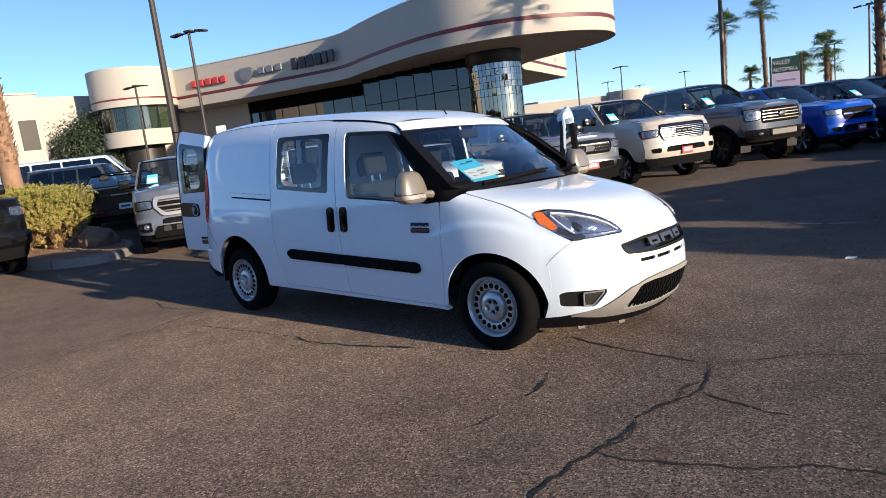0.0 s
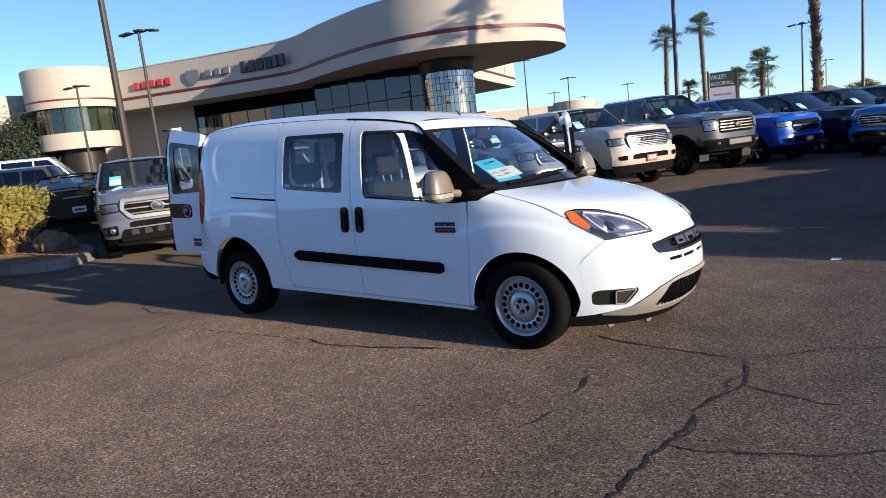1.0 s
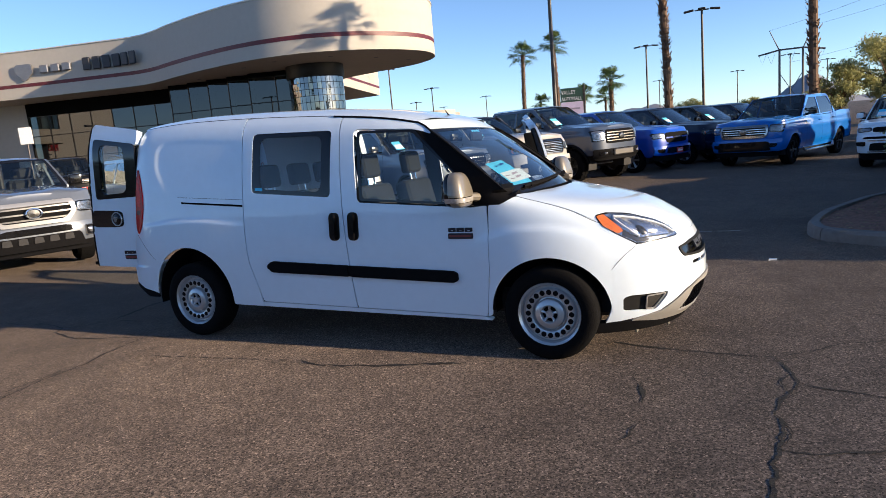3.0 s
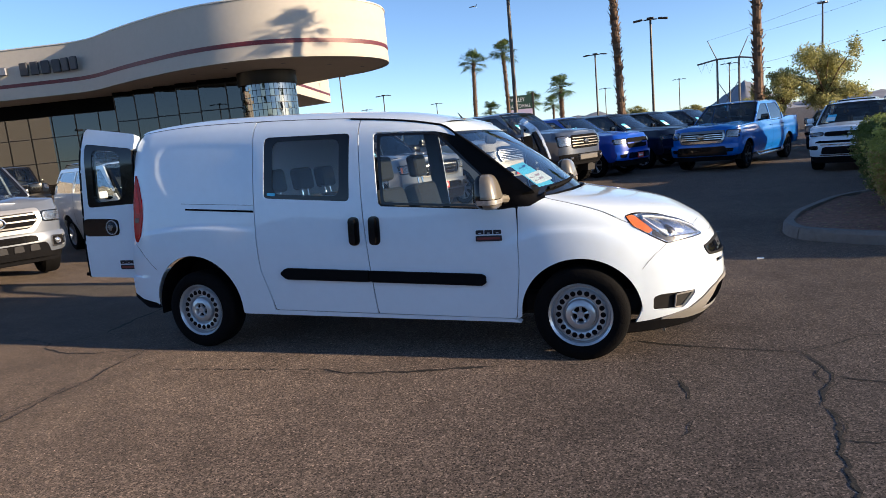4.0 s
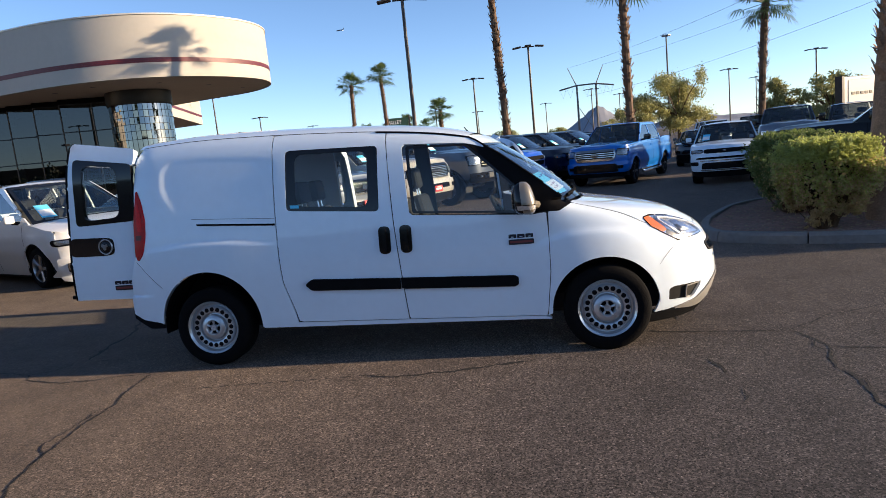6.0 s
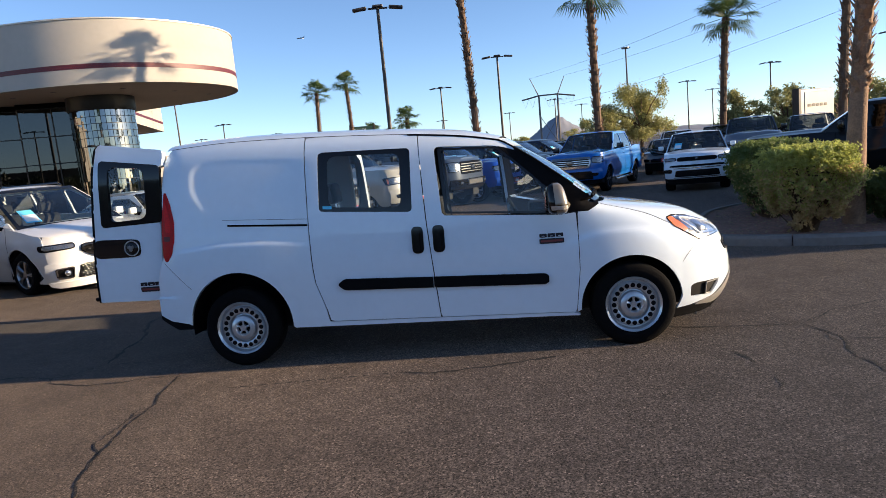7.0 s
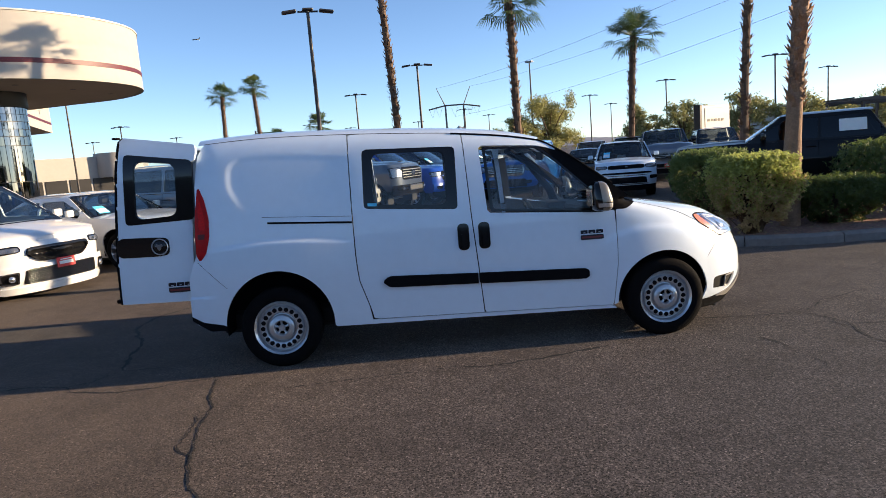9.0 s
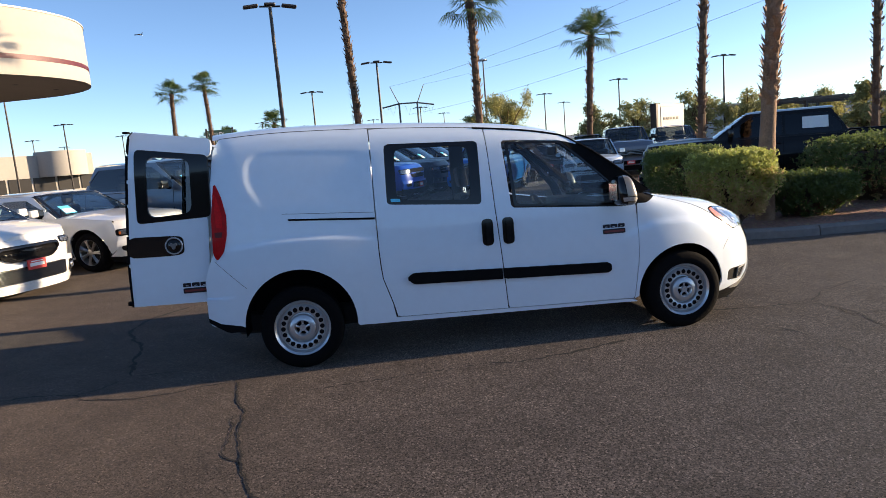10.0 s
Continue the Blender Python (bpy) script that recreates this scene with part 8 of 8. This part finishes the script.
                tube(bm, [foot, foot.lerp(tip, 0.5) + Vector((rr.uniform(-0.05, 0.05), rr.uniform(-0.05, 0.05), 0.02)), tip], [0.013, 0.008, 0.003], 4)
        part("twig_growth", bm, TWIG, bush)
        # solid core of brown growth, darkened in colour for the shade inside
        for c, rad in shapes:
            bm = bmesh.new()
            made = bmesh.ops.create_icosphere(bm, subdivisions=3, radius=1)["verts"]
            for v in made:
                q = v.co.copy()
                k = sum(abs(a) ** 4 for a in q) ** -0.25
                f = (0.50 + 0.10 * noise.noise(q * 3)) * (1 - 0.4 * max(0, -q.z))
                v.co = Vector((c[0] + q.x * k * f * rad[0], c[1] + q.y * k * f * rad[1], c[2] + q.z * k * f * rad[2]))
            part("inner_growth", bm, material("inner_core_shade", (0.05, 0.04, 0.022), 0.9, 0, 0.5, 12, 0.8, 40), bush)
    return bush


def gz(x, y):
    return hgt(x, y) + 0.13


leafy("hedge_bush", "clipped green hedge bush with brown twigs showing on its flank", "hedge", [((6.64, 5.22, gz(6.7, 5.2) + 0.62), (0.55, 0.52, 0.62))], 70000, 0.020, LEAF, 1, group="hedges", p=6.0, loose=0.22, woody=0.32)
# second lump added behind to extend the shadow over the lane
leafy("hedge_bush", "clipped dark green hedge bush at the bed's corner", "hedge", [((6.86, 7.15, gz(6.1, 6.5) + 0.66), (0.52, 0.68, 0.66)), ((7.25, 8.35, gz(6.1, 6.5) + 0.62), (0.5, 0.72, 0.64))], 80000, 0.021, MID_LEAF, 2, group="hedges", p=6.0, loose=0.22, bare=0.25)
leafy("hedge_bush", "low spreading green shrub beside the palm, with shade in its leaf colour", "hedge", [((8.40, 5.70, gz(8.4, 5.7) + 0.33), (0.72, 0.52, 0.38))], 46000, 0.023, SHADED_LEAF, 3, group="hedges", loose=0.24, woody=0.0, bare=0.12)
# second lump runs on out of view to widen the bush's shadow
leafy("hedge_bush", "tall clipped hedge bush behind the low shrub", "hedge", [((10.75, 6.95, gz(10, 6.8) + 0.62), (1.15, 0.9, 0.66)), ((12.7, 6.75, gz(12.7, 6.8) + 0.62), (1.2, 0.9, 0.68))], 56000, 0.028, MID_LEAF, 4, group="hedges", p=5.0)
# three unseen bushes, added so their shadows reach kerb and gravel
leafy("hedge_bush", "unseen hedge bush further along the bed, added to cast shade", "hedge", [((12.3, 4.8, gz(12.3, 4.8) + 0.84), (1.5, 0.6, 0.88))], 20000, 0.035, LEAF, 5, group="hedges")
leafy("hedge_bush", "unseen hedge bush further along the bed, added to cast shade", "hedge", [((17.2, 4.2, gz(17, 4.2) + 0.75), (1.6, 0.55, 0.78))], 16000, 0.035, LEAF, 6, group="hedges")
leafy("hedge_bush", "unseen hedge bush further along the bed, added to cast shade", "hedge", [((21.5, 4.0, gz(21, 4.0) + 0.75), (1.8, 0.6, 0.78))], 16000, 0.035, LEAF, 7, group="hedges")
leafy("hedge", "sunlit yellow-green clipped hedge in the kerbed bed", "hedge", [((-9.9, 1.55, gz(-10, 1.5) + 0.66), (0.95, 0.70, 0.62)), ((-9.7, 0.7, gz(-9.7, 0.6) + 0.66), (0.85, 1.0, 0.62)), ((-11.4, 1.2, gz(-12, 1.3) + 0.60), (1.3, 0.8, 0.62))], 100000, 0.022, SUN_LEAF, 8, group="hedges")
bm = bmesh.new()
made = bmesh.ops.create_icosphere(bm, subdivisions=4, radius=1)["verts"]
for v in made:
    v.co = Vector((v.co.x * 0.36, v.co.y * 0.30, v.co.z * 0.27)) * (1 + 0.25 * noise.noise(v.co * 1.6) + 0.07 * noise.noise(v.co * 6))
solo("boulder", bm, ROCK, "rounded brown boulder in the gravel bed", "rock", pose(-8.75, 1.95, gz(-8.7, 1.9) + 0.14))
bm = bmesh.new()
for v in bmesh.ops.create_icosphere(bm, subdivisions=4, radius=1)["verts"]:
    v.co = Vector((v.co.x * 0.42, v.co.y * 0.30, v.co.z * 0.24)) * (1 + 0.3 * noise.noise(v.co * 1.3 + Vector((4, 2, 1))) + 0.07 * noise.noise(v.co * 6))
solo("boulder", bm, ROCK, "dark flat boulder beside the hedge", "rock", pose(-9.0, 2.2, gz(-9, 2.2) + 0.10))


def tree(x, y, tall, wide, seed, mat=TREE_LEAF, count=5000, leaf=0.16, label="leafy desert tree with an airy olive crown"):
    rr = random.Random(seed)
    z = hgt(x, y)
    lumps = []
    for k in range(36):
        a = rr.uniform(0, 6.28)
        d = rr.uniform(0, 0.88) * wide
        lumps.append(((x + d * math.cos(a), y + d * math.sin(a), z + tall * rr.uniform(0.24, 0.90 - 0.22 * d / wide)), (wide * rr.uniform(0.10, 0.24), wide * rr.uniform(0.10, 0.24), tall * rr.uniform(0.05, 0.12))))
    t = leafy("tree", label, "tree", lumps, count, leaf, mat, seed, stems=False, group="trees", p=2.2, loose=0.8)
    bm = bmesh.new()
    tube(bm, [(x, y, z), (x + 0.1, y, z + tall * 0.3), (x, y + 0.1, z + tall * 0.5)], [0.16, 0.12, 0.08], 8)
    for c, _ in lumps:
        tube(bm, [(x, y, z + tall * 0.32), Vector((x, y, z + tall * 0.4)).lerp(Vector(c), 0.5), c], [0.07, 0.045, 0.02], 5)
    part("trunk", bm, TWIG, t)


tree(14.3, 54.0, 7.2, 3.5, 31, count=17000, leaf=0.10)
tree(10.9, 52.5, 4.8, 2.3, 32, count=8000, leaf=0.10)
for k, (x, y, h, w) in enumerate(((20.5, 49, 4.6, 2.4), (24.0, 48, 5.0, 2.6), (28.0, 47, 5.2, 2.8), (32.5, 46, 5.0, 2.6), (38, 52, 4.6, 3), (46, 55, 5, 3), (30, 30.5, 3.8, 2.2), (34, 29, 4.2, 2.4), (-3, 118, 4.5, 3), (6, 122, 4.0, 3), (16, 120, 4.5, 3.5), (-70, 112, 5, 3), (-62, 108, 4, 3))):
    tree(x, y, h, w, 40 + k, count=7000, leaf=0.11)
DARK_LEAF = material("oleander_leaf", (0.022, 0.036, 0.014), 0.6, 0, 0.35, 2, per_piece=0.4)
leafy("shrub", "dark green oleander clump against the white wall", "shrub", [((-59.4, 20.4, 3.6), (1.3, 1.3, 2.4)), ((-58.9, 22.4, 4.0), (1.4, 1.5, 2.9)), ((-58.8, 24.6, 3.8), (1.5, 1.4, 2.6))], 24000, 0.13, DARK_LEAF, 60, stems=False)

mast = thing("high_mast", "tall thin highway light mast in the distance", "lamp post", pose(25.5, 118, -0.2))
bm = bmesh.new()
tube(bm, [(0, 0, 0), (0, 0, 17.5)], [0.22, 0.11], 8)
part("pole", bm, DARK_METAL, mast)
bm = bmesh.new()
for a in range(6):
    box(bm, (0.25, -0.2, 17.2), (0.75, 0.2, 17.45), 0.03, Matrix.Rotation(a * 1.047, 4, "Z"))
part("lamp_ring", bm, GREY_LETTER, mast)

# ---- signs, pylon, wires, hills ----
def pole_sign(x, y, turn, w, z0, z1, label):
    s = thing("roadside_sign", label, "sign", pose(x, y, hgt(x, y), 0, 0, turn))
    for d in (-w / 2 - 0.2, w / 2 + 0.2):
        part("post", one_box((d - 0.13, -0.15, 0), (d + 0.13, 0.15, z1 + 0.3), 0.02), DARK_METAL, s)
    return s


auto = pole_sign(-19.5, 100, 12, 3.4, 3.0, 7.2, "green and white roadside sign on twin posts")
mid = 5.1
part("green_panel", one_box((-1.7, -0.12, mid), (1.7, 0.12, 7.2), 0.03), material("sign_green", (0.03, 0.07, 0.045), 0.5, 0, 0.1, 2), auto)
part("lower_panel", one_box((-1.7, -0.14, 3.1), (1.7, 0.12, mid - 0.05), 0.03), material("sign_lilac", (0.62, 0.52, 0.66), 0.5, 0, 0.1, 2), auto)
part("yellow_strip", one_box((-1.7, -0.12, 2.75), (1.7, 0.12, 3.05), 0.02), material("sign_yellow", (0.6, 0.42, 0.03), 0.5), auto)
part("plain_bar", one_box((-1.2, -0.17, 3.9), (1.2, -0.13, 4.15), 0.01), material("sign_grey_bar", (0.3, 0.26, 0.33), 0.5), auto)
for text, z, size in (("VALLEY", 6.25, 0.85), ("AUTOMALL", 5.3, 0.78)):
    words = bpy.data.curves.new("letters", "FONT")
    words.body, words.size, words.extrude, words.align_x = text, size, 0.02, "LEFT"
    flat = new("letters", words)
    dg = bpy.context.evaluated_depsgraph_get()
    me = bpy.data.meshes.new_from_object(flat.evaluated_get(dg))
    bpy.data.objects.remove(flat)
    me.materials.clear()
    me.materials.append(PAPER)
    xs = [v.co.x for v in me.vertices]
    fit_w = 2.2 if text == "VALLEY" else 3.1
    child("lettering", me, auto, pose(-1.6, -0.16, z, 90) @ Matrix.Diagonal((fit_w / max(xs), 1, 1, 1)))

mark = thing("brand_sign", "white freestanding sign slab with dark lettering bars", "sign", pose(18.6, 31.5, hgt(16, 26), 0, 0, 28) @ Matrix.Diagonal((1.1, 1, 1, 1)))
part("slab", one_box((-1.15, -0.14, 0), (1.10, 0.14, 3.25), 0.03), paint("sign_white", (0.50, 0.47, 0.43)), mark)
part("edge_post", one_box((-1.33, -0.2, 0), (-1.15, 0.2, 3.3), 0.02), MULLION, mark)
part("raised_panel", one_box((-0.9, -0.165, 1.6), (0.65, -0.13, 3.1), 0.02), material("panel_pale", (0.44, 0.41, 0.37), 0.4), mark)
for k in range(5):
    part("dark_block", one_box((-0.72 + 0.27 * k, -0.185, 2.36), (-0.52 + 0.27 * k, -0.16, 2.50), 0.02), MULLION, mark)

post = thing("notice_post", "small white notice board on a thin post", "sign", pose(-15.3, 9.2, hgt(-14, 11), 0, 0, 30))
bm = bmesh.new()
tube(bm, [(0, 0, 0), (0, 0, 2.6)], 0.025, 6)
part("post", bm, DARK_METAL, post)
part("board", one_box((-0.19, -0.03, 2.15), (0.19, -0.01, 2.65), 0.01), PAPER, post)

PYLON_GREY = material("weathered_pole_steel", (0.12, 0.11, 0.105), 0.6, 0.2, 0.2, 2)
pylon = thing("power_pylon", "tall two-legged steel power pylon with braced arms", "pylon", pose(13.8, 150, -0.3))
for s in (-1, 1):
    bm = bmesh.new()
    tube(bm, [(s * 2.1, 0, 0), (s * 2.1, 0, 12.9)], [0.26, 0.20], 8)
    part("leg", bm, PYLON_GREY, pylon)
    bm = bmesh.new()
    tube(bm, [(s * 2.1, 0, 12.9), (s * 3.9, 0, 17.0)], [0.12, 0.07], 6)
    part("horn", bm, PYLON_GREY, pylon)
    bm = bmesh.new()
    tube(bm, [(s * 2.1, 0, 8.4), (-s * 2.1, 0, 1.5)], 0.07, 6)
    part("brace", bm, PYLON_GREY, pylon)
bm = bmesh.new()
tube(bm, [(-6.0, 0, 12.3), (-2.1, 0, 13.0), (2.1, 0, 13.0), (6.0, 0, 12.3)], 0.17, 6)
part("cross_arm", bm, PYLON_GREY, pylon)
for x in (-5.2, -3.6, 0, 3.6, 5.2):
    bm = bmesh.new()
    tube(bm, [(x - 0.7, 0, 12.4), (x, 0, 10.4), (x + 0.7, 0, 12.4)], 0.035, 4)
    part("insulator", bm, GREY_LETTER, pylon)
for k, (a, b) in enumerate((((9.9, 150, 16.7), (60, 28, 26)), ((17.7, 150, 16.7), (66, 28, 25)), ((13.8, 150, 10.1), (64, 28, 21.5)))):
    bm = bmesh.new()
    pts = [Vector(a).lerp(Vector(b), t / 20) - Vector((0, 0, 3.0 * 4 * (t / 20) * (1 - t / 20))) for t in range(21)]
    tube(bm, pts, 0.022, 4)
    solo("power_line", bm, DARK_METAL, "thin dark overhead power line against the sky", "cable", group="power lines")


def ridge(name, y, peaks, label, x0, x1, rough):
    bm = bmesh.new()
    n = 160
    rows = []
    for j, (dy, f) in enumerate(((0, 0), (60, 0.35), (120, 0.7), (170, 1.0), (260, 0.3))):
        row = []
        for k in range(n + 1):
            x = x0 + (x1 - x0) * k / n
            h = max([0.0] + [hh * max(0, 1 - abs(x - c) / w) ** 1.02 for c, hh, w in peaks])
            h *= 1 + rough * noise.noise((x * 0.03, j * 0.7, 2)) + 0.5 * rough * noise.noise((x * 0.11, j * 1.3, 5))
            row.append(bm.verts.new((x, y + dy, h * f - 2)))
        rows.append(row)
    for a, b in zip(rows, rows[1:]):
        for k in range(n):
            bm.faces.new((a[k], a[k + 1], b[k + 1], b[k]))
    bmesh.ops.recalc_face_normals(bm, faces=bm.faces)
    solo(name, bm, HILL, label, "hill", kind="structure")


ridge("distant_hill", 1100, [(112, 56, 82), (95, 24, 140), (262, 19, 60), (225, 15, 50), (300, 12, 120)], "bare rocky hill tinted with morning haze", -150, 560, 0.26)
ridge("distant_range", 2400, [(-700, 60, 500), (-300, 50, 400), (100, 30, 500), (600, 34, 500), (-1300, 66, 600), (1200, 40, 600)], "low haze-tinted mountain range on the horizon", -2200, 2200, 0.35)
jet = thing("airliner", "tiny distant airliner in the clear sky", "aeroplane", pose(-320.9, 1130, 219.7, 0, 0, 172))
bm = bmesh.new()
tube(bm, [(-7, 0, 0.4), (-5, 0, 0.1), (4, 0, 0), (6.3, 0, -0.1), (7, 0, -0.2)], [0.2, 0.75, 0.85, 0.6, 0.15], 8)
part("fuselage", bm, GREY_LETTER, jet)
for s in (-1, 1):
    bm = bmesh.new()
    prism(bm, [(1.5, 0), (-1.0, 0), (-3.6, s * 6.5), (-2.8, s * 6.5)], -0.3, 0.15, "xy")
    part("wing", bm, GREY_LETTER, jet)
bm = bmesh.new()
prism(bm, [(-5.2, 0.6), (-6.9, 0.6), (-7.6, 2.9), (-6.6, 2.9)], -0.08, 0.16)
part("tail_fin", bm, GREY_LETTER, jet)
bm = bmesh.new()
prism(bm, [(0, 0), (0.09, 0.01), (0.11, 0.05), (0.03, 0.06)], 0, 0.012, "xy")
solo("litter", bm, PAPER, "scrap of white paper on the asphalt", "litter", pose(4.55, 3.85, hgt(4.55, 3.85) + 0.002, 4, 3, 20))

# unseen trees and building behind the viewer, added dark to tone what the windows mirror
for k in range(16):
    x = -42 + 6.2 * k
    tree(x, -24 - 5 * ((k * 7) % 3), 3.8 + (k * 5) % 3 * 0.6, 3.4, 80 + k, DARK_LEAF, count=1400, leaf=0.3, label="dark tree behind the viewer, added for reflections")
reflected_block = thing("street_building", "low dark building behind the viewer, added for reflections", "building")
part("wall", one_box((-70, -62, -0.3), (70, -48, 5.5), 0.05), material("dim_brown_wall", (0.05, 0.043, 0.038), 0.9, 0, 0.2, 0.5), reflected_block)
